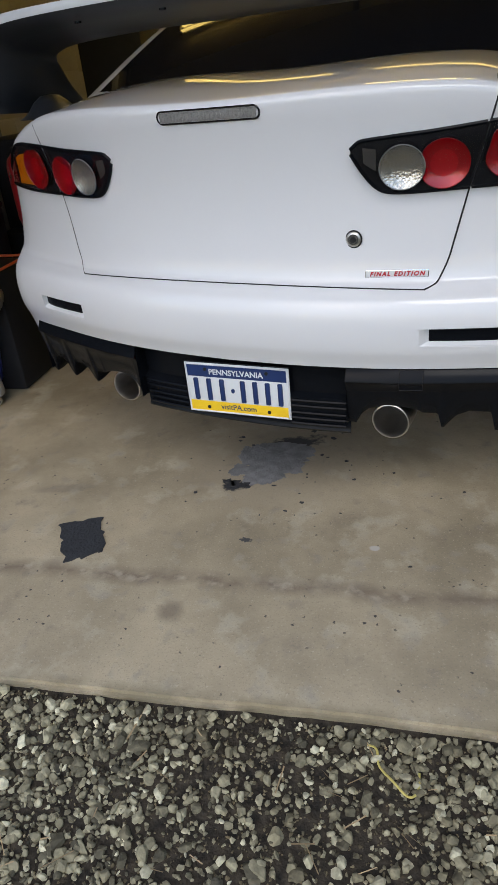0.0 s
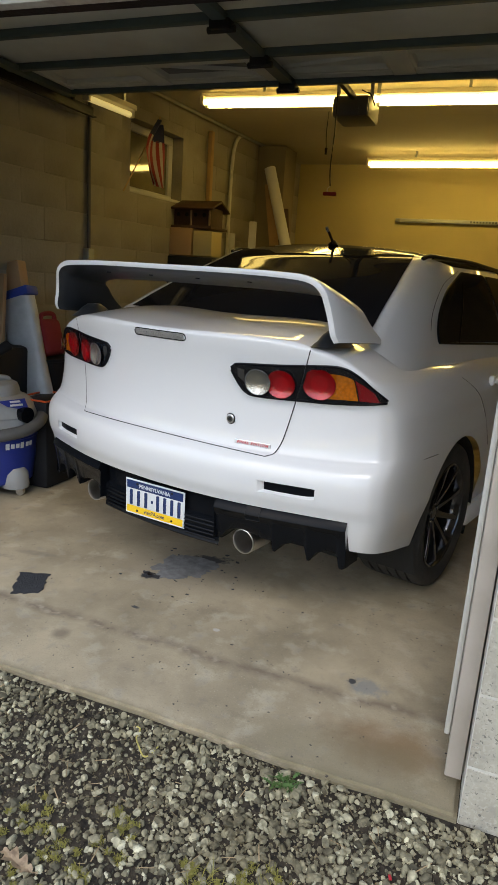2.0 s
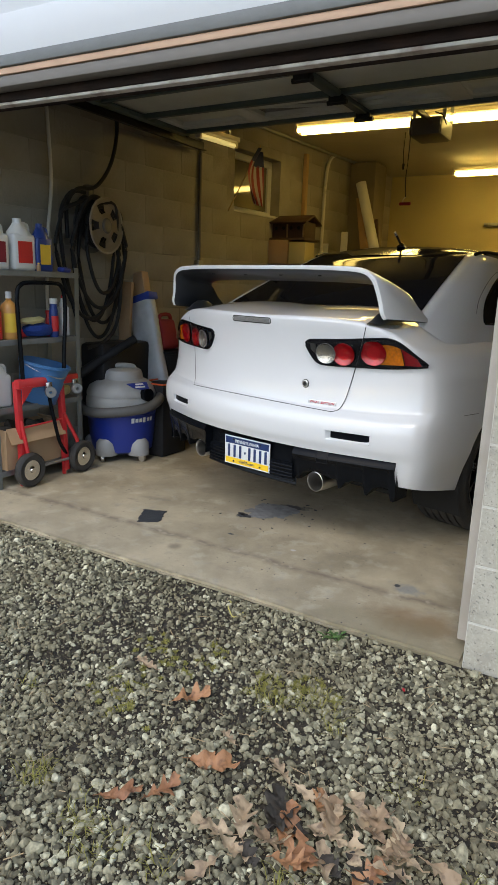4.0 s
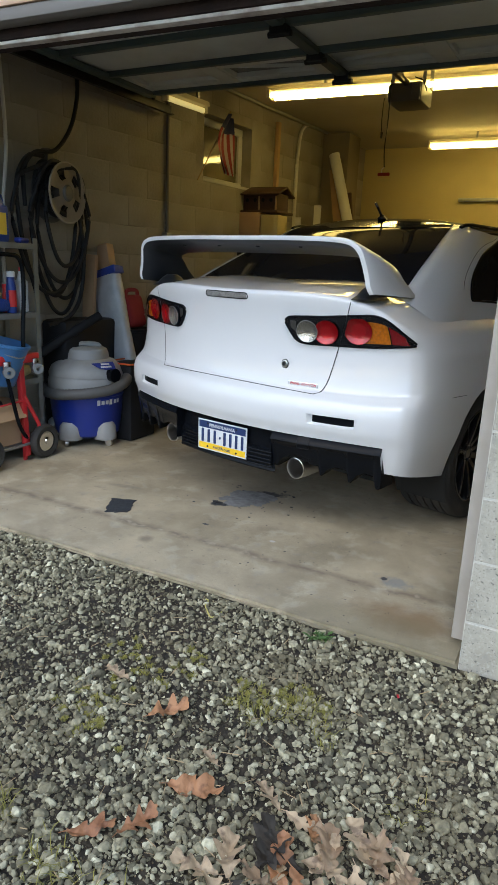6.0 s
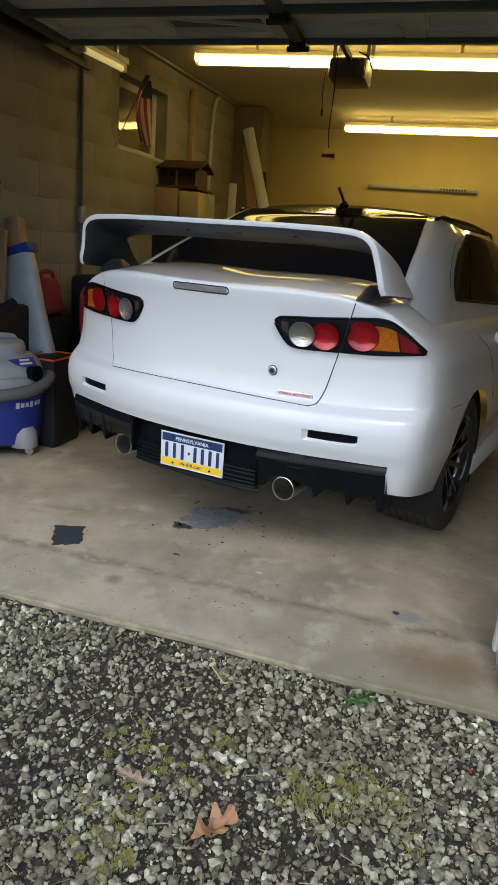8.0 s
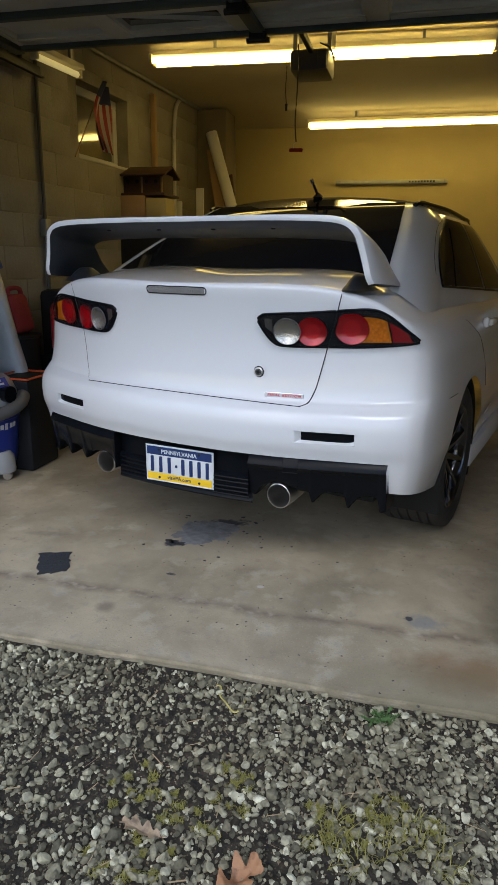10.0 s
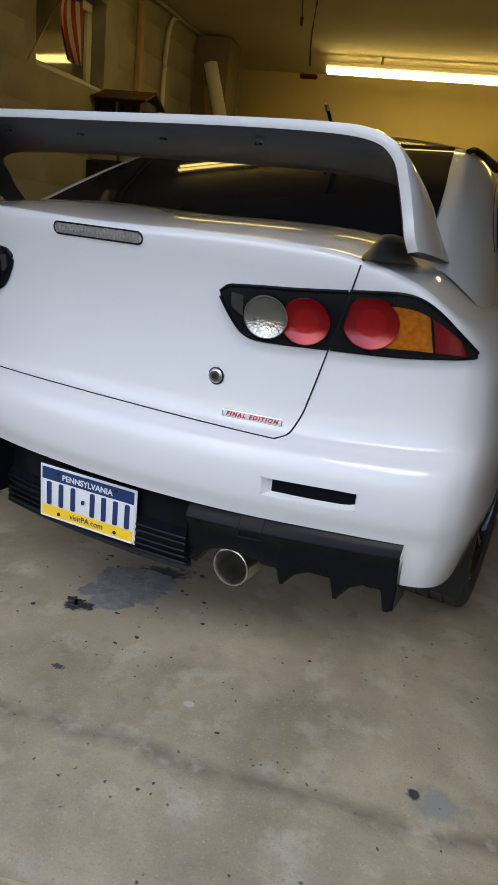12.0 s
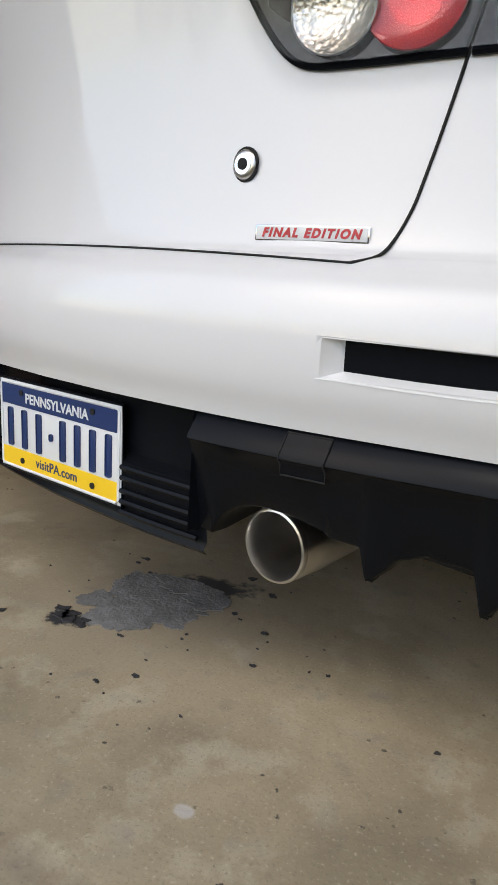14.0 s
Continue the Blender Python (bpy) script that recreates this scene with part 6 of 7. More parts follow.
part("toe_strap", tube_along([(0.03, -0.05, 0.53), (0.04, -0.03, 0.40), (0.03, 0.02, 0.24), (0.0, 0.10, 0.14)], 0.011, 8), M["blackmatte"], ht)
part("leg", box((0.02, 0.02, 0.10), (-0.02, -0.235, 0.05), 0.003), M["cartred"], ht)
part("leg", box((0.02, 0.02, 0.10), (-0.02, 0.10, 0.05), 0.003), M["cartred"], ht)

# wet/dry vacuum
VX, VY = -1.44, 0.69
vac = thing("shop_vacuum", pose(VX, VY, 0.0, 0, 0, -43) @ Matrix.Scale(0.99, 4), "grey and blue wet-dry workshop vacuum with hose wrapped round", "vacuum")
part("tank", lathe([(0, 0.05), (0.185, 0.05), (0.215, 0.07), (0.235, 0.20), (0.245, 0.33), (0.25, 0.335), (0.25, 0.35), (0, 0.35)], 48), M["vacblue"], vac, "dusty blue drum")
part("collar", lathe([(0.243, 0.35), (0.252, 0.355), (0.252, 0.42), (0.243, 0.45), (0.235, 0.46)], 48), M["greyplastic"], vac)
part("lid", lathe([(0.246, 0.455), (0.246, 0.475), (0.225, 0.52), (0.185, 0.553), (0.15, 0.566), (0.145, 0.60), (0.135, 0.625), (0.11, 0.637), (0.0, 0.64)], 48), M["greyplastic"], vac, "light grey domed motor head")
part("handle", tube_along([(0.0, -0.09, 0.625), (0.0, -0.075, 0.648), (0, 0, 0.655), (0.0, 0.075, 0.648), (0.0, 0.09, 0.625)], 0.018, 10), M["greyplastic"], vac)
for k in range(6):
    part("vent", box((0.008, 0.004, 0.035), (-0.03 + 0.014 * k, -0.158, 0.615), 0.001), M["hosegrey"], vac)
part("badge", prism([(-0.075, 0.025), (0.085, 0.03), (0.085, -0.035), (0.02, -0.03), (-0.03, -0.015)], 0.006, "y", (0, 0, 0), 0.002), M["vacblue"], vac, "blue badge panel").matrix_local = pose(0, 0, 0, 0, 0, 112) @ pose(0.0, -0.222, 0.535, -42, 0, 0)
for z, w in ((0.012, 0.06), (-0.010, 0.075)):
    part("bar", box((w, 0.006, 0.012), (0.02, -0.003, z), 0.001), M["whiteplastic"], vac).matrix_local = pose(0, 0, 0, 0, 0, 112) @ pose(0.0, -0.222, 0.535, -42, 0, 0)
for k, a in enumerate((12, 19, 26, 33, 42, 49)):
    t = radians(a)
    part("bar", box((0.022, 0.004, 0.036 if k in (0, 3) else 0.027), (0.2425 * math.cos(t), 0.2425 * math.sin(t), 0.298), 0.002, (6, 0, a + 90)), M["whiteplastic"], vac)
hp = [(-0.20, 0.12, 0.52), (-0.262, 0.03, 0.50), (-0.275, -0.06, 0.46), (-0.235, -0.16, 0.41), (-0.15, -0.24, 0.375), (-0.03, -0.285, 0.355), (0.10, -0.275, 0.355), (0.21, -0.21, 0.355), (0.275, -0.10, 0.365), (0.285, 0.02, 0.375), (0.255, 0.14, 0.39), (0.19, 0.23, 0.42), (0.10, 0.27, 0.45)]
part("hose", tube_along([(x * 0.97, y * 0.97, z) for x, y, z in hp], 0.033, 14, smooth=10, ribs=0.07), M["hosegrey"], vac, "dark grey ribbed hose")
part("inlet", cyl(0.04, 0.045, 0.06, pose(0.205, 0.145, 0.475, 90, 0, 125), 24), M["blackmatte"], vac)
part("cable", tube_along([(-0.20, -0.16, 0.42), (-0.19, -0.19, 0.30), (-0.10, -0.235, 0.2), (-0.06, -0.245, 0.17)], 0.009, 8), M["hose"], vac)
for a in (-100, -40, 30, 110, 190):
    t = radians(a)
    f = part("foot", lathe([(0.0, 0.165), (0.06, 0.16), (0.085, 0.13), (0.092, 0.06), (0.09, 0.045), (0.0, 0.045)], 24, m=pose(0.19 * math.cos(t), 0.19 * math.sin(t), 0.0) @ Matrix.Diagonal((0.85, 0.85, 1, 1))), M["greyplastic"], vac, "light grey foot")
    part("wheel", cyl(0.024, 0.024, 0.022, pose(0.235 * math.cos(t), 0.235 * math.sin(t), 0.024, 90, 0, a + 25), 18), M["steel"], f)
    part("fork", box((0.03, 0.012, 0.035), (0.23 * math.cos(t), 0.23 * math.sin(t), 0.042), 0.003, (0, 0, a)), M["galv"], f)

# wrapped panel leaning on the wall, petrol can, dark bin, tools behind the car
bag = thing("wrapped_board", pose(-1.47, 1.00, 0.0), "tall carton in grey plastic film with blue tape, leaning", "wrapped board")
R = []
for z in np.linspace(0.02, 1.10, 24):
    t = z / 1.10
    w = 0.165 - 0.058 * t
    c = 0.14 - 0.265 * t
    row = []
    for k in range(20):
        a = 2 * math.pi * k / 20
        rx = w * (abs(math.cos(a)) ** 0.6) * (1 if math.cos(a) > 0 else -1)
        ry = 0.05 * (abs(math.sin(a)) ** 0.6) * (1 if math.sin(a) > 0 else -1)
        fold = 0.006 * noise.noise(Vector((rx * 30, ry * 30, z * 3)))
        row.append(Vector((c + rx + fold, ry + 0.10 * t + fold, z)))
    R.append(row)
part("film", grid_mesh(R, close_u=True), M["sheet"], bag, "creased grey plastic film")
part("tape", box((0.215, 0.105, 0.055), (-0.122, 0.10, 1.10), 0.01, (-5, -18, 0)), M["tapeblue"], bag, "blue tape band")
part("carton", box((0.12, 0.075, 0.20), (-0.15, 0.11, 1.19), 0.006, (-5, -14, 0)), M["card"], bag, "brown cardboard end")
solo("cardboard_sheet", box((0.10, 0.03, 1.22), (-1.64, 0.93, 0.61), 0.004, (-3, 2, 0)), M["card"], "narrow brown cardboard sheet leaning on the wall", "cardboard")
can = thing("petrol_can", pose(-1.46, 1.20, 0.72), "red plastic petrol can on a dark bin", "petrol can")
part("body", box((0.11, 0.20, 0.23), (0, 0, 0.118), 0.035, (0, -14, 0), seg=3), M["flagred"], can)
part("handle", tube_along([(0.0, -0.07, 0.22), (0.0, -0.05, 0.265), (0.0, 0.05, 0.265), (0.0, 0.07, 0.22)], 0.014, 8), M["flagred"], can)
solo("waste_bin", lathe([(0, 0), (0.2, 0), (0.215, 0.02), (0.25, 0.70), (0.262, 0.705), (0.262, 0.719), (0, 0.719)], 40), M["hose"], "dark plastic waste bin behind the car", "bin", m=pose(-1.48, 1.20, 0) @ Matrix.Diagonal((0.6, 0.6, 1, 1)))
solo("storage_tote", box((0.48, 0.6, 0.97), (-1.25, 1.80, 0.486), 0.04), M["hose"], "tall dark storage tote by the wall", "tote")
cr = thing("milk_crate", pose(-1.26, 0.93, 0), "black plastic crate with orange rim behind the car", "crate")
part("body", box((0.22, 0.28, 0.52), (0, 0, 0.26), 0.02), M["hose"], cr)
part("edge", tube_along([(x, y, 0.526) for x, y in ((-0.11, -0.14), (-0.11, 0.14), (0.11, 0.14), (0.11, -0.14))], 0.006, 6, smooth=1, closed=True), M["orange"], cr, "orange plastic rim")
seat = thing("lawn_mower", pose(-1.30, 1.55, 0), "red and black machine in the shadow behind the car", "mower")
part("hood", box((0.34, 0.4, 0.36), (0.1, 0.0, 0.74), 0.07, (0, 0, 12), seg=3), M["cartred"], seat, "red painted hood")
part("frame", box((0.4, 0.5, 0.56), (0.0, 0.1, 0.28), 0.04), M["hose"], seat)

# hose reel with loops of hose on the wall
RX, RY, RZ = -1.56, 0.62, 1.575
reel = thing("hose_reel", pose(RX, RY, RZ, 0, 0, 6), "tan metal hose reel with black hose on the wall", "hose reel")
bm = bmesh.new()
N = 60
rad = [0.175, 0.17, 0.155]
# flange as a ring of faces with five slots
inner = []
for j in range(9):
    r = 0.05 + 0.125 * j / 8
    inner.append([bm.verts.new((0.058 - 0.012 * (1 if 0.09 < r < 0.15 else 0), r * math.cos(2 * math.pi * k / N), r * math.sin(2 * math.pi * k / N))) for k in range(N)])
for j in range(8):
    for k in range(N):
        if 2 <= j <= 5 and (k % 12) in (4, 5, 6, 7, 8):
            continue
        bm.faces.new((inner[j][k], inner[j][(k + 1) % N], inner[j + 1][(k + 1) % N], inner[j + 1][k]))
bmesh.ops.solidify(bm, geom=bm.faces[:], thickness=0.006)
part("flange", bm, M["reelmetal"], reel, "tan pressed-steel flange with five slots")
part("hub", lathe([(0, 0.072), (0.04, 0.072), (0.05, 0.062), (0.05, -0.06), (0, -0.06)], 28, m=pose(0, 0, 0, 0, 90, 0)), M["hosegrey"], reel)
part("flange", cyl(0.175, 0.175, 0.008, pose(-0.075, 0, 0, 0, 90, 0), 48), M["hosegrey"], reel)
part("rim", tube_along([(0.058, 0.176 * math.cos(radians(a)), 0.176 * math.sin(radians(a))) for a in range(0, 360, 10)], 0.006, 8, smooth=1, closed=True), M["reelmetal"], reel)
part("bracket", box((0.05, 0.06, 0.4), (-0.085, 0, 0.06), 0.006), M["hosegrey"], reel)
for k, (r, x) in enumerate(((0.12, -0.05), (0.135, -0.03), (0.12, -0.01), (0.135, 0.01), (0.12, 0.03))):
    part("hose_turn", tube_along([(x, r * math.cos(radians(a)), r * math.sin(radians(a))) for a in range(0, 360, 15)], 0.012, 8, smooth=1, closed=True), M["hose"], reel)
loops = thing("coiled_hose", pose(RX, RY - 0.05, RZ), "black hose hanging in long loose loops from the reel", "hose")
for k, (w, h, dy, x) in enumerate(((0.20, 0.62, -0.02, 0.0), (0.26, 0.52, 0.02, 0.025), (0.22, 0.72, 0.05, -0.02), (0.30, 0.60, -0.05, 0.01), (0.17, 0.45, 0.06, 0.03), (0.24, 0.66, 0.10, -0.03))):
    pts = []
    for a in range(0, 360, 15):
        t = radians(a)
        s = math.sin(t)
        pts.append((x + 0.015 * math.cos(2 * t + k), dy + w * math.cos(t) * (1.0 if s < 0 else 0.8), (0.16 * s if s > 0 else h * s) + 0.02 * math.cos(3 * t + k)))
    part("loop", tube_along(pts, 0.0125, 8, smooth=3, closed=True), M["hose"], loops)
part("tail", tube_along([(0.02, 0.18, -0.05), (0.03, 0.22, -0.35), (0.04, 0.17, -0.62), (0.05, 0.05, -0.75), (0.03, -0.12, -0.80)], 0.013, 8), M["hose"], loops)
part("supply", tube_along([(-0.05, 0.28, 0.80), (-0.04, 0.27, 0.60), (-0.04, 0.20, 0.40), (-0.04, 0.06, 0.25), (-0.03, -0.12, 0.21), (-0.02, -0.22, 0.10), (0, -0.24, -0.1)], 0.013, 8), M["hose"], loops)
part("supply", tube_along([(-0.03, -0.05, 0.20), (-0.03, -0.18, 0.18), (-0.02, -0.28, 0.02), (0, -0.27, -0.3), (0.02, -0.2, -0.6)], 0.013, 8), M["hose"], loops)
solo("vacuum_tube", tube_along([(-1.56, 0.40, 0.60), (-1.50, 0.52, 0.68), (-1.42, 0.66, 0.775), (-1.38, 0.76, 0.83)], 0.03, 14), M["hose"], "grey plastic vacuum tube lying over clutter", "tube")
solo("dark_bin", box((0.22, 0.5, 0.80), (-1.57, 0.78, 0.40), 0.03), M["hose"], "dark storage bin against the block wall", "bin")

# cables, conduit and pipes on the wall
solo("cable", tube_along([(left_wall_x(0.3) + 0.02, 0.30, 2.6), (left_wall_x(0.3) + 0.03, 0.32, 2.2), (left_wall_x(0.3) + 0.05, 0.315, 1.8), (left_wall_x(0.3) + 0.04, 0.27, 1.4), (left_wall_x(0.3) + 0.04, 0.26, 1.0)], 0.011, 8), M["cablewhite"], "white cable hanging down the block wall", "cable")
cx = left_wall_x(1.82) + 0.02
solo("conduit", tube_along([(cx, 1.82, 2.45), (cx, 1.815, 1.9), (cx, 1.815, 1.36), (cx, 1.81, 0.9)], 0.013, 8), M["hosegrey"], "thin grey steel conduit down the block wall", "conduit")
solo("outlet_box", box((0.05, 0.07, 0.11), (cx, 1.815, 1.36), 0.006), M["galv"], "grey metal outlet box on the conduit", "outlet")
px = left_wall_x(3.85) + 0.03
solo("pipe", tube_along([(px + 0.02, 4.02, 2.602), (px, 3.98, 2.58), (px, 3.90, 2.50), (px, 3.86, 2.35), (px, 3.84, 2.0), (px, 3.84, 0.5)], 0.017, 10), M["cablewhite"], "cream plastic pipe bending down the wall", "pipe")
solo("pipe", tube_along([(left_wall_x(2.2) + 0.04, 2.2, 2.603), (left_wall_x(3.3) + 0.04, 3.3, 2.603), (left_wall_x(4.2) + 0.04, 4.2, 2.603), (left_wall_x(5.2) + 0.06, 5.2, 2.603)], 0.016, 8), M["galv"], "grey steel pipe along the top of the wall", "pipe")
solo("timber", box((0.04, 0.05, 0.8), (left_wall_x(3.45) + 0.025, 3.45, 2.12), 0.004), M["woodtan"], "short timber batten fixed to the wall", "timber")

# bird house shelf with boxes below the window
bh = thing("wooden_birdhouse", pose(-1.36, 3.05, 1.66), "dark wooden birdhouse with red-brown roof on cartons", "birdhouse")
part("base", box((0.42, 0.34, 0.02), (0, 0, 0.01), 0.003), M["wooddark"], bh)
part("body", box((0.36, 0.24, 0.15), (0, 0, 0.095), 0.004), M["wooddark"], bh, "dark stained box with round holes")
part("roof", box((0.44, 0.20, 0.016), (0, -0.085, 0.19), 0.003, (22, 0, 0)), M["wooddark"], bh)
part("roof", box((0.44, 0.20, 0.016), (0, 0.085, 0.19), 0.003, (-22, 0, 0)), M["wooddark"], bh)
for x in (-0.12, -0.04, 0.04, 0.12):
    part("opening", cyl(0.016, 0.016, 0.006, pose(x, -0.121, 0.11, 90, 0, 0), 16), M["seam"], bh)
for x in (-0.17, 0.0, 0.17):
    part("slat", box((0.016, 0.008, 0.12), (x, -0.123, 0.085), 0.002), M["woodtan"], bh)
solo("carton", box((0.22, 0.3, 0.22), (-1.43, 3.02, 1.55), 0.006), M["card"], "plain brown carton under the birdhouse", "carton")
solo("carton", box((0.17, 0.2, 0.2), (-1.22, 2.97, 1.54), 0.006), M["plaster"], "cream carton under the birdhouse", "carton")
st = thing("steel_cabinet", pose(-1.34, 3.05, 0), "dark steel cabinet against the block wall", "cabinet")
part("body", box((0.45, 0.4, 1.43), (0, 0, 0.715), 0.008), M["hose"], st)

# flag on a stick at the window
fl = thing("small_flag", pose(left_wall_x(2.4) + 0.07, 2.36, 2.10), "small striped cloth flag on a stick by the window", "flag")
part("stick", tube_along([(0, -0.26, -0.26), (0, 0.24, 0.34)], 0.005, 6, smooth=1), M["woodtan"], fl)


def flag_point(u, v):
    """u across the hang, v down it."""
    wide = 0.035 + 0.24 * math.sin(math.pi * min(1, 0.04 + 0.82 * v)) ** 1.2
    return Vector((0.03 * math.sin(7 * u + 2 * v) + 0.02, 0.22 - wide * (1 - u) + 0.03 * v, 0.31 - 0.46 * v - 0.03 * u))


for k in range(11):
    a, b = k / 11, (k + 1) / 11
    bm = grid_mesh([[flag_point(a + (b - a) * i / 3, 0.28 + 0.72 * j / 14) for i in range(4)] for j in range(15)])
    part("stripe", bm, M["flagred"] if k % 2 == 0 else M["flagwhite"], fl)
part("canton", grid_mesh([[flag_point(i / 12, 0.30 * j / 6) for i in range(13)] for j in range(7)]), M["flagblue"], fl)

# planks and tubes in the far corner
solo("leaning_tube", cyl(0.055, 0.055, 2.46, pose(-0.82, 4.22, 1.19) @ pose(0, 0, 0, -3, -18, 0), 24), M["trimwhite"], "long white tube leaning in the corner", "tube")
solo("plank", box((0.09, 0.03, 2.25), (-1.02, 4.30, 1.11), 0.003, (-2, -10, 0)), M["woodtan"], "tan timber plank leaning in the corner", "plank")
solo("plank", box((0.05, 0.03, 2.0), (-0.90, 4.36, 1.0), 0.003, (-2, -8, 0)), M["wooddark"], "narrow dark timber leaning in the corner", "plank")
solo("picket", box((0.075, 0.02, 1.82), (-1.20, 3.93, 0.91), 0.006), M["trimwhite"], "white painted picket standing upright", "picket", "pickets")
solo("picket", box((0.075, 0.02, 1.70), (-1.405, 3.9, 0.85), 0.006), M["trimwhite"], "shorter white painted picket standing upright", "picket", "pickets")
lv = thing("spirit_level", pose(0.475, 5.575, 2.032), "long aluminium straightedge on the rear wall", "straightedge")
part("bar", box((1.21, 0.03, 0.042), (0, 0, 0), 0.004), M["galv"], lv)
for k in range(9):
    part("mark", box((0.018, 0.004, 0.018), (0.21 + 0.032 * k, -0.016, 0.002), 0.001), M["iron"], lv)
for x in (-0.55, 0.58):
    part("end_cap", box((0.02, 0.034, 0.046), (x, 0, 0), 0.003), M["greyplastic"], lv)

# ---- outside: gravel, leaves and weeds ----
rng = np.random.default_rng(7)


def broken_stone(points, seed):
    """One angular chip: the hull of a few points in a flattened, slightly rounded lump."""
    g = np.random.default_rng(seed)
    bm = bmesh.new()
    p = g.normal(size=(points, 3))
    p /= (np.abs(p) ** 2.6).sum(axis=1)[:, None] ** (1 / 2.6)
    p *= g.uniform(0.86, 1.0, (points, 1))
    for q in p:
        bm.verts.new(q)
    bmesh.ops.convex_hull(bm, input=bm.verts)
    bmesh.ops.triangulate(bm, faces=bm.faces)
    bmesh.ops.delete(bm, geom=[v for v in bm.verts if not v.link_faces], context="VERTS")
    bm.verts.ensure_lookup_table()
    bm.verts.index_update()
    v = np.array([tuple(q.co) for q in bm.verts])
    f = np.array([[q.index for q in t.verts] for t in bm.faces])
    bm.free()
    return v, f


SHAPES = {n: [broken_stone(n, 100 * n + k) for k in range(14)] for n in (9, 14, 26)}


def stones(name, count, lo, hi, corners, area, sink, label, hole=None, power=1.6, surface="stone", floor=0.22):
    """Broken stones strewn on the ground in one mesh."""
    x = rng.uniform(area[0], area[1], count)
    y = rng.uniform(area[2], area[3], count)
    wander = np.array([noise.noise(Vector((a * 2.6 + 5, b * 2.6, 3))) for a, b in zip(x, y)])
    bare = np.exp(-(((x - 0.30) / 0.66) ** 2 + ((y + 1.12) / 0.42) ** 2)) * (0.50 + 1.2 * wander)
    keep = rng.uniform(0, 1, count) < np.clip(1.0 - bare, floor, 1)
    keep &= (y < -0.716) | (x > 1.30)
    if hole:
        keep &= ~((x > hole[0]) & (x < hole[1]) & (y > hole[2]))
    x, y = x[keep], y[keep]
    n = len(x)
    z = np.array([ground_z(a, b) for a, b in zip(x, y)])
    r = lo * (hi / lo) ** (rng.uniform(0, 1, n) ** power)
    q = rng.normal(size=(n, 4)) * np.array([1.0, 0.35, 0.35, 1.0])      # mostly lying on a broad side
    q /= np.linalg.norm(q, axis=1)[:, None]
    w, a, b, c = q.T
    Rm = np.stack([1 - 2 * (b * b + c * c), 2 * (a * b - c * w), 2 * (a * c + b * w), 2 * (a * b + c * w), 1 - 2 * (a * a + c * c), 2 * (b * c - a * w), 2 * (a * c - b * w), 2 * (b * c + a * w), 1 - 2 * (a * a + b * b)], 1).reshape(n, 3, 3)
    S = rng.uniform((0.75, 0.6, 0.42), (1.25, 1.0, 0.8), (n, 3)) * r[:, None]
    which = rng.integers(0, 14, n)
    VV, FF, base = [], [], 0
    for k, (V0, F0) in enumerate(SHAPES[corners]):
        i = np.nonzero(which == k)[0]
        P = np.einsum("nij,nkj->nki", Rm[i], V0[None] * S[i][:, None, :]) + np.stack([x, y, z + r * sink], 1)[i][:, None, :]
        VV.append(P.reshape(-1, 3))
        FF.append((F0[None] + (base + np.arange(len(i)) * len(V0))[:, None, None]).reshape(-1, 3))
        base += len(i) * len(V0)
    P, F = np.concatenate(VV), np.concatenate(FF)
    me = bpy.data.meshes.new(name)
    me.vertices.add(len(P))
    me.vertices.foreach_set("co", P.reshape(-1).astype(np.float32))
    me.loops.add(len(F) * 3)
    me.loops.foreach_set("vertex_index", F.reshape(-1).astype(np.int32))
    me.polygons.add(len(F))
    me.polygons.foreach_set("loop_start", np.arange(0, len(F) * 3, 3, dtype=np.int32))
    me.update(calc_edges=True)
    me.shade_flat()
    me.materials.append(M[surface])
    return tagged(new(name, me), label, "gravel", kind="stuff")


NEAR = (-1.1, 2.1, -2.35, -0.715)
WIDE = (-2.2, 3.0, -3.3, -0.715)
stones("gravel", 42000, 0.0022, 0.0055, 9, NEAR, 0.3, "fine brown grit over dirt", surface="grit", floor=0.85)
stones("gravel", 42000, 0.0042, 0.0082, 14, NEAR, 0.40, "grey broken limestone gravel", power=1.3, floor=0.5)
stones("gravel", 15000, 0.0075, 0.0135, 26, NEAR, 0.40, "rounded grey-olive limestone gravel", power=1.3, floor=0.35)
stones("gravel", 3000, 0.0125, 0.0175, 26, NEAR, 0.36, "larger grey limestone stones", power=1.5, floor=0.3)
stones("gravel", 260, 0.016, 0.024, 26, NEAR, 0.32, "scattered big grey limestone stones", power=1.5, floor=0.5)
stones("gravel", 20000, 0.008, 0.016, 14, WIDE, 0.3, "grey broken limestone gravel at the drive's edges", NEAR)
stones("gravel", 9000, 0.018, 0.04, 14, (-7, 8, -9, -0.76), 0.2, "grey limestone gravel further along the drive", WIDE)


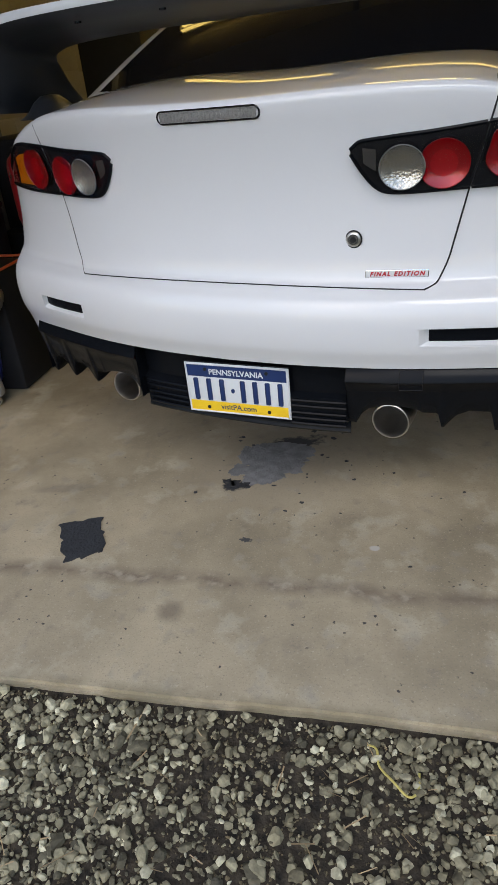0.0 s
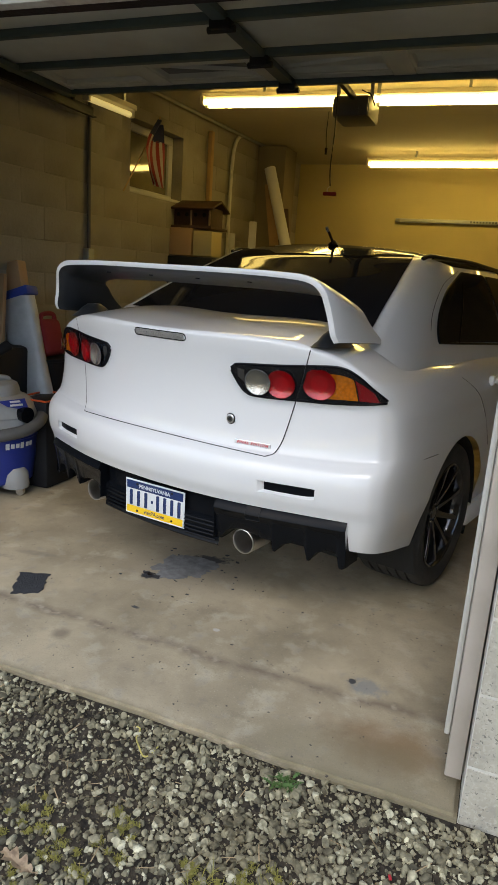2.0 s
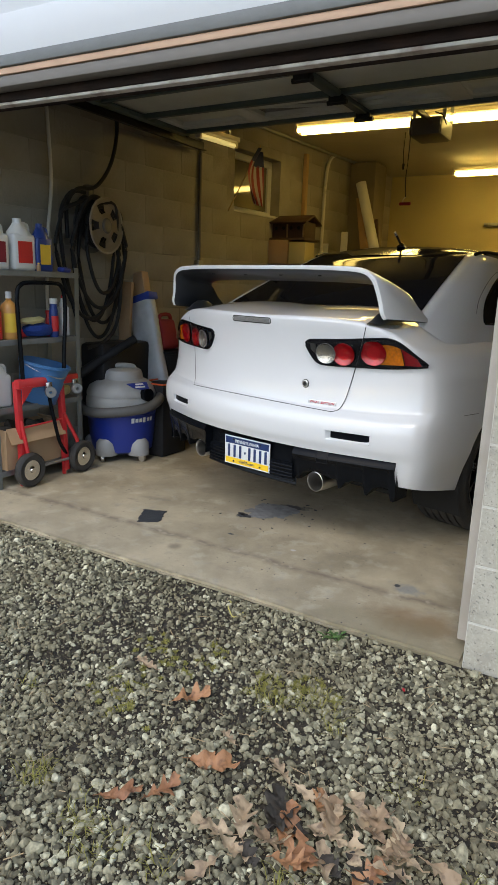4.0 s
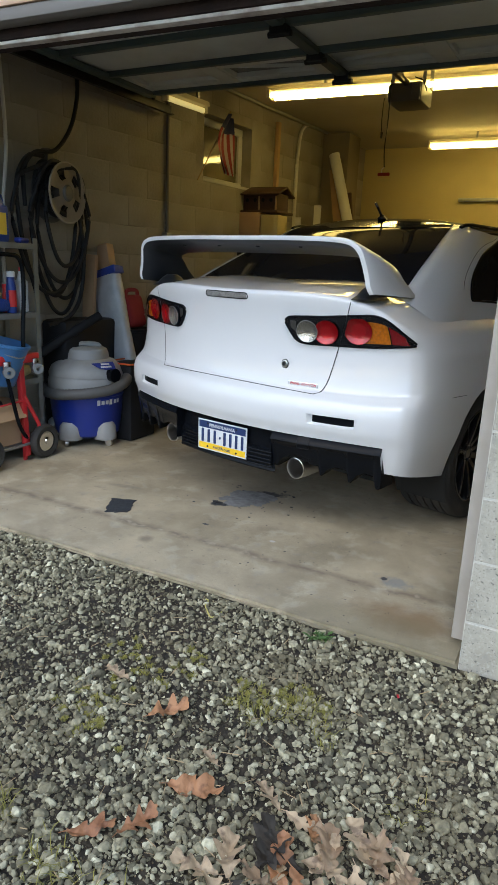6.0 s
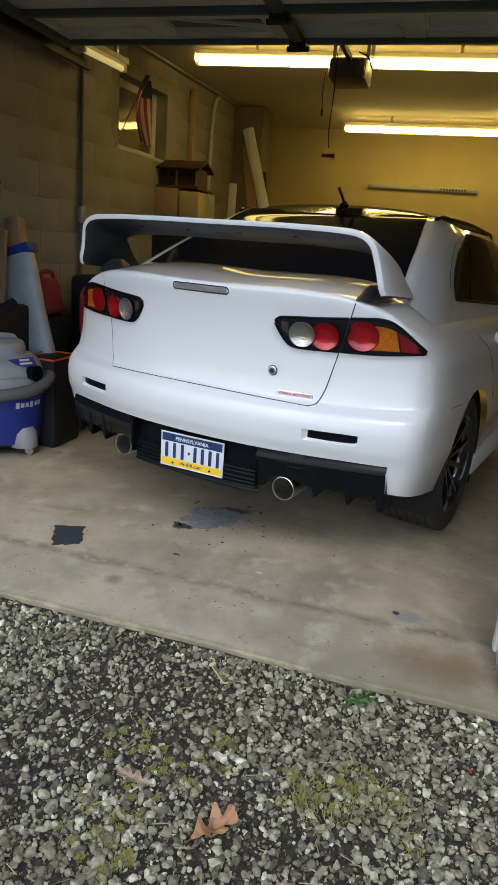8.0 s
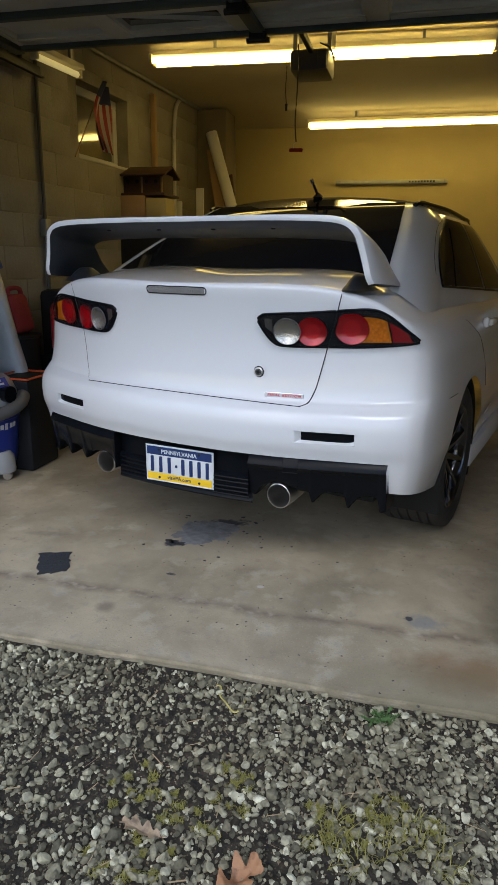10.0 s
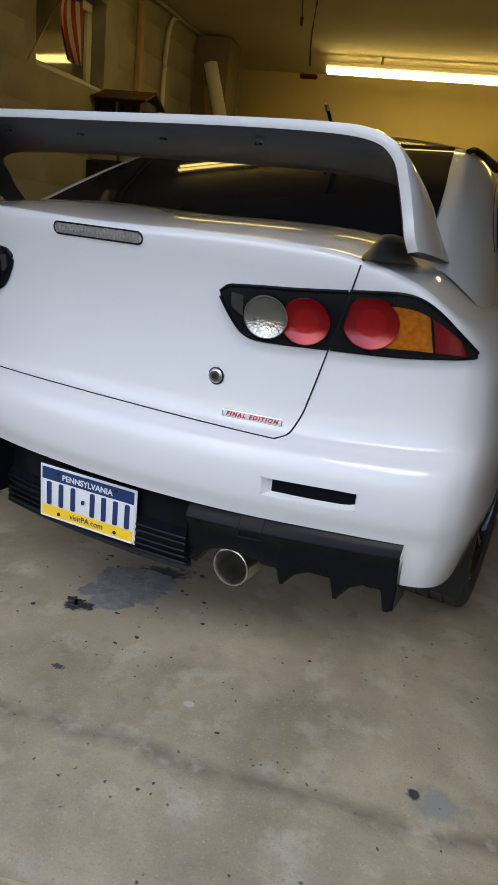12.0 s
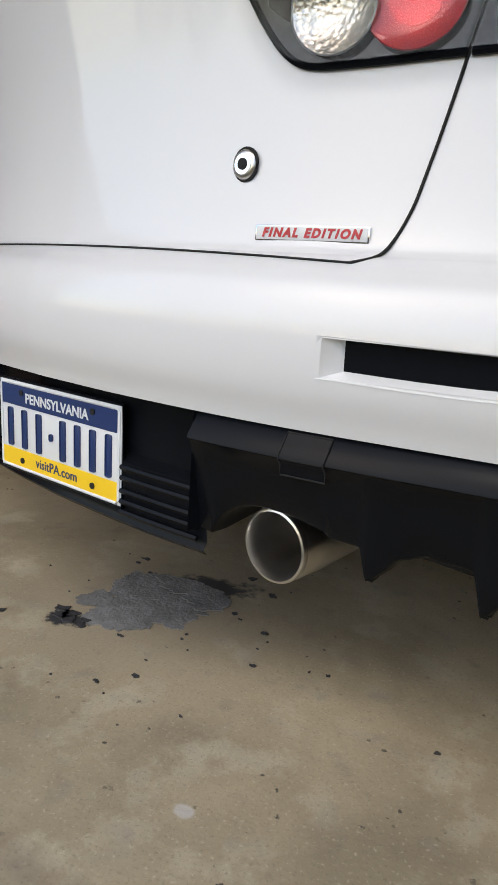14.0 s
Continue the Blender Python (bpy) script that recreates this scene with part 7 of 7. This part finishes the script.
def oak_leaf(x, y, length, turn, curl, material, label, lift=0.018, tilt=0.0):
    """A lobed dry leaf: uneven lobes, a folded midrib, a crumpled and curling blade."""
    bm = bmesh.new()
    N, K = 44, 4
    seed = 90 * random.random()
    lobes = random.uniform(2.6, 3.6)

    def half_width(t, side):
        ph = lobes * t + side * 0.16 + seed
        lobe = (0.5 + 0.5 * math.cos(2 * math.pi * ph)) ** 0.8
        env = math.sin(math.pi * min(1, t * 0.93 + 0.035)) ** 0.6 * (0.72 + 0.5 * noise.noise(Vector((t * 5, seed, side * 7))))
        return length * max(0.012, 0.37 * env * (0.34 + 0.66 * lobe)), 0.16 * length * lobe * env

    rows_l = []
    for i in range(N + 1):
        t = i / N
        zc = curl * length * (t - 0.4) ** 2
        wl, kl = half_width(t, 0)
        wr, kr = half_width(t, 1)
        row = []
        for j in range(-K, K + 1):
            q = j / K
            w, sk = (wl, kl) if q < 0 else (wr, kr)
            px_, py_ = q * w, (t - 0.5) * length + sk * abs(q)
            crumple = noise.noise(Vector((px_ * 28, py_ * 28, seed))) * 0.16 + noise.noise(Vector((px_ * 80, py_ * 80, seed))) * 0.04
            row.append(Vector((px_, py_, zc + abs(px_) * (0.30 + (0.6 * curl if q < 0 else -0.4 * curl)) + length * crumple)))
        rows_l.append(row)
    grid_mesh(rows_l, bm)
    ob = thing("leaf", pose(x, y, ground_z(x, y) + lift, tilt, tilt * 0.6, turn), label, "leaf", "fallen leaves")
    part("blade", bm, material, ob)
    part("stalk", tube_along([rows_l[0][K], rows_l[0][K] + Vector((0.006, -0.14 * length, 0.002))], 0.0012, 5, smooth=1), material, ob)
    return ob


LB = "dry red-brown oak leaf lying on the gravel"
LP = "faded weathered leaf pressed into the gravel"
for x, y, ln, tu, cu in ((0.60, -1.285, 0.12, -38, 0.4), (0.817, -1.483, 0.14, -70, 0.3), (0.754, -1.632, 0.11, -20, 0.4), (0.67, -1.698, 0.11, -55, 0.3), (0.35, -1.85, 0.10, 70, 0.3), (0.48, -2.02, 0.10, 20, 0.4)):
    oak_leaf(x, y, ln, tu, cu, M["leafbrown"], LB)
for x, y, ln, tu, cu in ((0.36, -1.22, 0.10, 80, 0.2), (0.80, -1.38, 0.07, 60, 0.2), (0.992, -1.415, 0.085, 60, 0.3), (0.98, -1.60, 0.12, 30, 0.3), (0.93, -1.66, 0.11, 100, 0.2), (0.97, -1.77, 0.10, 160, 0.2), (1.06, -1.62, 0.09, 70, 0.3)):
    oak_leaf(x, y, ln, tu, cu, M["leafpale"], LP)
for i in range(46):
    a, r = random.uniform(0, 6.28), random.random() ** 0.6
    x, y = 1.26 + 0.24 * r * math.cos(a) + random.uniform(-0.03, 0.03), -1.62 + 0.23 * r * math.sin(a)
    oak_leaf(x, y, random.uniform(0.07, 0.125), random.uniform(0, 360), random.uniform(0.1, 0.5), random.choice([M["leafpale"], M["leafpale"], M["leafpale"], M["bark"], M["leafbrown"]]), LP, 0.016 + 0.012 * random.random(), random.uniform(-14, 14))
for x, y, tu in ((1.04, -1.545, 20), (1.09, -1.57, 110), (1.07, -1.53, 65)):
    oak_leaf(x, y, 0.12, tu, 0.7, M["bark"], "blackened wet leaf crumpled on the gravel", 0.022, 12)


def tuft(x, y, spread, count, height, bm, lean=0.6):
    for _ in range(count):
        a, r = random.uniform(0, 6.28), spread * random.random() ** 0.7
        px_, py = x + r * math.cos(a), y + r * math.sin(a)
        z = ground_z(px_, py) + 0.004
        h, d = height * random.uniform(0.5, 1.1), random.uniform(0, 6.28)
        l = lean * h * random.uniform(0.3, 1.2)
        w = 0.0010
        s = Vector((-math.sin(d), math.cos(d), 0)) * w
        p0, p1, p2 = Vector((px_, py, z)), Vector((px_ + 0.4 * l * math.cos(d), py + 0.4 * l * math.sin(d), z + 0.7 * h)), Vector((px_ + l * math.cos(d), py + l * math.sin(d), z + h * 0.8))
        v = [bm.verts.new(q) for q in (p0 - s, p0 + s, p1 + s, p1 - s, p2)]
        bm.faces.new((v[0], v[1], v[2], v[3]))
        bm.faces.new((v[3], v[2], v[4]))


bm = bmesh.new()
for x, y, sp, n in ((0.78, -1.12, 0.06, 160), (0.87, -1.14, 0.05, 110), (0.97, -1.10, 0.07, 200), (1.04, -1.17, 0.04, 90), (0.42, -1.75, 0.06, 120), (0.62, -1.80, 0.06, 140), (1.30, -1.28, 0.05, 60), (1.55, -1.53, 0.10, 260), (0.72, -1.84, 0.07, 160), (0.402, -1.753, 0.05, 120), (0.815, -1.164, 0.06, 120), (0.918, -1.081, 0.05, 120), (0.86, -1.80, 0.05, 80), (1.15, -1.70, 0.05, 80), (0.1, -1.5, 0.04, 50)):
    tuft(x, y, sp, n // 3, 0.030, bm, 1.8)
solo("grass", bm, M["moss"], "short yellow-green grass tufts in the gravel", "grass", kind="stuff")
bm = bmesh.new()
for x, y in ((0.45, -1.15), (0.38, -1.28), (0.55, -1.05), (0.92, -1.02), (1.6, -1.5), (0.34, -1.36), (0.30, -1.1), (1.65, -1.65), (0.41, -1.42), (0.78, -1.1)):
    for _ in range(9):
        tuft(x + random.gauss(0, 0.05), y + random.gauss(0, 0.035), random.uniform(0.006, 0.02), 70, 0.009, bm, 1.5)
solo("moss", bm, M["moss"], "patches of olive moss between stones", "moss", kind="stuff")
# straw, twigs and chips
bm = bmesh.new()
for i in range(620):
    x, y = random.uniform(-1.5, 2.2), random.uniform(-2.6, -0.76)
    z = ground_z(x, y) + random.uniform(0.010, 0.022)
    ln, d = random.uniform(0.015, 0.06), random.uniform(0, 6.28)
    dx, dy = math.cos(d) * ln / 2, math.sin(d) * ln / 2
    w = random.uniform(0.0005, 0.0016)
    nx_, ny_ = -math.sin(d) * w, math.cos(d) * w
    z2 = z + random.uniform(-0.006, 0.01)
    v = [bm.verts.new(q) for q in ((x - dx - nx_, y - dy - ny_, z), (x - dx + nx_, y - dy + ny_, z + 0.001), (x + dx + nx_, y + dy + ny_, z2 + 0.001), (x + dx - nx_, y + dy - ny_, z2))]
    bm.faces.new(v)
solo("straw", bm, M["straw"], "bits of dry straw and wood chips on gravel", "straw", kind="stuff")
# green weed at the slab's edge
weed = thing("weed", pose(0.862, -0.775, ground_z(0.862, -0.775) + 0.01), "small green weed at the slab's edge", "weed")
for k in range(38):
    a = radians(360 / 38 * k * 7 + random.uniform(-10, 10))
    ln, up = random.uniform(0.016, 0.05), random.uniform(0.0, 1.2)
    start = Vector((random.gauss(0, 0.014), random.gauss(0, 0.010), 0.004))
    d = Vector((math.cos(a), math.sin(a), up)).normalized()
    sd = Vector((-math.sin(a), math.cos(a), random.uniform(-0.5, 0.5)))
    R = []
    for t in np.linspace(0, 1, 11):
        w = 0.20 * ln * math.sin(math.pi * min(1, 0.10 + 0.90 * t)) * (0.6 + 0.45 * math.cos(t * 26))
        c = start + d * (ln * t) + Vector((0, 0, -0.35 * ln * t * t))
        R.append([c - sd * w, c + Vector((0, 0, -0.0015)), c + sd * w])
    part("leaf", grid_mesh(R), M["grass"], weed)
# pale dead stalk near the slab
solo("dry_stalk", tube_along([(0.35, -0.742, GROUND + 0.03), (0.405, -0.750, GROUND + 0.045), (0.415, -0.785, GROUND + 0.04), (0.44, -0.815, GROUND + 0.045), (0.468, -0.835, GROUND + 0.035), (0.485, -0.825, GROUND + 0.04), (0.488, -0.79, GROUND + 0.04)], 0.0024, 6), M["stalk"], "pale yellow dead stalk curled on the gravel", "stalk")
solo("pink_scrap", box((0.007, 0.012, 0.004), (1.17, -0.92, ground_z(1.17, -0.92) + 0.018), 0.001, (10, 20, 30)), M["badge_red"], "tiny pink plastic scrap on gravel", "scrap")

# bare winter woods across the drive
bm = bmesh.new()
wood_rng = random.Random(11)


def limb(p, d, length, r, depth):
    """A tapered limb and its twigs."""
    q = p + d * length
    side = d.cross(Vector((0.3, 0.2, 1))).normalized()
    other = d.cross(side).normalized()
    A = [bm.verts.new(p + r * (math.cos(a) * side + math.sin(a) * other)) for a in (0, 2.1, 4.2)]
    B = [bm.verts.new(q + 0.45 * r * (math.cos(a) * side + math.sin(a) * other)) for a in (0, 2.1, 4.2)]
    for i in range(3):
        bm.faces.new((A[i], A[(i + 1) % 3], B[(i + 1) % 3], B[i]))
    if depth:
        for _ in range(5 if depth > 1 else 4):
            t = wood_rng.uniform(0.35, 1.0)
            way = (d * wood_rng.uniform(0.5, 1.0) + Vector((wood_rng.gauss(0, 0.55), wood_rng.gauss(0, 0.55), wood_rng.gauss(0.12, 0.3)))).normalized()
            limb(p + d * (length * t), way, length * wood_rng.uniform(0.4, 0.6), r * 0.5, depth - 1)


for i in range(110):
    x, y = -48 + 96 * (i + wood_rng.random()) / 110, -40 - 16 * wood_rng.random() + 0.004 * (-48 + 96 * i / 110) ** 2
    limb(Vector((x, y, GROUND - 0.4)), Vector((wood_rng.gauss(0, 0.04), wood_rng.gauss(0, 0.04), 1)).normalized(), wood_rng.uniform(3.6, 6.2), wood_rng.uniform(0.13, 0.24), 3)
solo("woods", bm, M["bark"], "bare winter trees across the drive", "woods", kind="stuff")

# tar patch on the slab
out = []
corners = [(-0.548, -0.14), (-0.432, -0.102), (-0.358, -0.25), (-0.452, -0.306)]
for i in range(4):
    a, b = Vector(corners[i]), Vector(corners[(i + 1) % 4])
    for k in range(9):
        p = a.lerp(b, k / 9)
        out.append((p.x + 0.018 * noise.noise(Vector((p.x * 40, p.y * 40, 1))), p.y + 0.022 * noise.noise(Vector((p.x * 40, p.y * 40, 7)))))
def ragged(cx, cy, rx, ry, seed, rough=0.16, n=120):
    """A torn outline round a middle: broad lobes with small tears."""
    pts = []
    for i in range(n):
        a = 2 * math.pi * i / n
        d = Vector((math.cos(a), math.sin(a), 0))
        k = 1 + rough * 1.6 * noise.noise(d * 1.7 + Vector((0, 0, seed))) + rough * 0.8 * noise.noise(d * 6 + Vector((0, 0, seed))) + rough * 0.45 * noise.noise(d * 19 + Vector((0, 0, seed)))
        pts.append((cx + rx * k * d.x, cy + ry * k * d.y))
    return pts


patch = thing("paint_patch", pose(0, 0, 0), "flaking grey floor paint on the concrete", "paint patch", kind="structure")
for k, (cx, cy, rx, ry) in enumerate(((0.075, 0.262, 0.088, 0.075), (-0.020, 0.295, 0.066, 0.072), (0.020, 0.185, 0.082, 0.062), (0.065, 0.345, 0.075, 0.036), (0.130, 0.315, 0.046, 0.042), (-0.062, 0.195, 0.034, 0.036))):
    part("flake", prism(ragged(cx, cy, rx, ry, 3.1 * k, 0.22), 0.0016, "z", (0, 0, 0.0009 + 0.0005 * k)), M["floorpaint"], patch, "curling grey paint skin")
chip = random.Random(5)
bm = bmesh.new()
for k in range(34):
    a, r = chip.uniform(0, 6.28), 0.10 + 0.22 * chip.random() ** 1.3
    size = 0.002 + 0.009 * chip.random() ** 2.8
    prism(ragged(0.05 + 1.25 * r * math.cos(a), 0.23 + r * math.sin(a), size, size * chip.uniform(0.45, 1), k, 0.5, 9), 0.002, "z", (0, 0, 0.001 + 0.002 * chip.random()), bm=bm)
for x, y in ((-0.075, 0.105), (-0.062, 0.118), (-0.05, 0.10), (-0.085, 0.125)):
    prism(ragged(x, y, 0.016, 0.011, 40 * x, 0.5, 14), 0.003, "z", (0, 0, 0.002), bm=bm)
solo("paint_chips", bm, M["chips"], "loose black and grey flakes strewn on the concrete", "chips", kind="stuff")
solo("tar_patch", prism(out, 0.006, "z", (0, 0, 0.002)), M["asphalt"], "ragged black tar patch on the concrete", "patch", kind="structure")

# ---- pieces of the walls, last ----
bmesh_block = box((0.394, 0.012, 0.1975), (0, 0, 0), 0.0018, seg=1)
bdata = None
k = 0
for r in range(13):
    z = 0.11 + 0.2045 * r
    for c in range(16):
        x = -0.2 + 0.402 * c + (0.2 if r % 2 else 0)
        if WIN[0] - 0.2 < x < WIN[1] + 0.2 and WIN[2] - 0.10 < z < WIN[3] + 0.10:
            continue
        if x > BACK + 0.1:
            continue
        if bdata is None:
            ob = link_bm("block", bmesh_block, M["blockwall"], wall_left)
            bdata = ob.data
        else:
            ob = new("block", bdata)
            ob.parent = wall_left
        ob.matrix_world = LW @ pose(x, 0.0042, z)
for (w, lab) in ((0.404, "full"), (0.200, "half")):
    pier = box((w, 0.03, 0.1955), (0, 0, 0), 0.0015, seg=1)
    data = None
    for r in range(11):
        z = 0.150 - 0.1016 + 0.2032 * (r - 1)
        xs_ = [OPEN_R + 0.207] if r % 2 == 0 else [OPEN_R + 0.105, OPEN_R + 0.313]
        for i, x in enumerate(xs_):
            is_half = r % 2 == 1
            if is_half != (lab == "half"):
                continue
            if data is None:
                ob = link_bm("block", pier, M["block"], wall_front)
                data = ob.data
            else:
                ob = new("block", data)
                ob.parent = wall_front
            ob.matrix_world = pose(x, PIER_OUT + 0.0165, z)
    if data is None:
        pier.free()
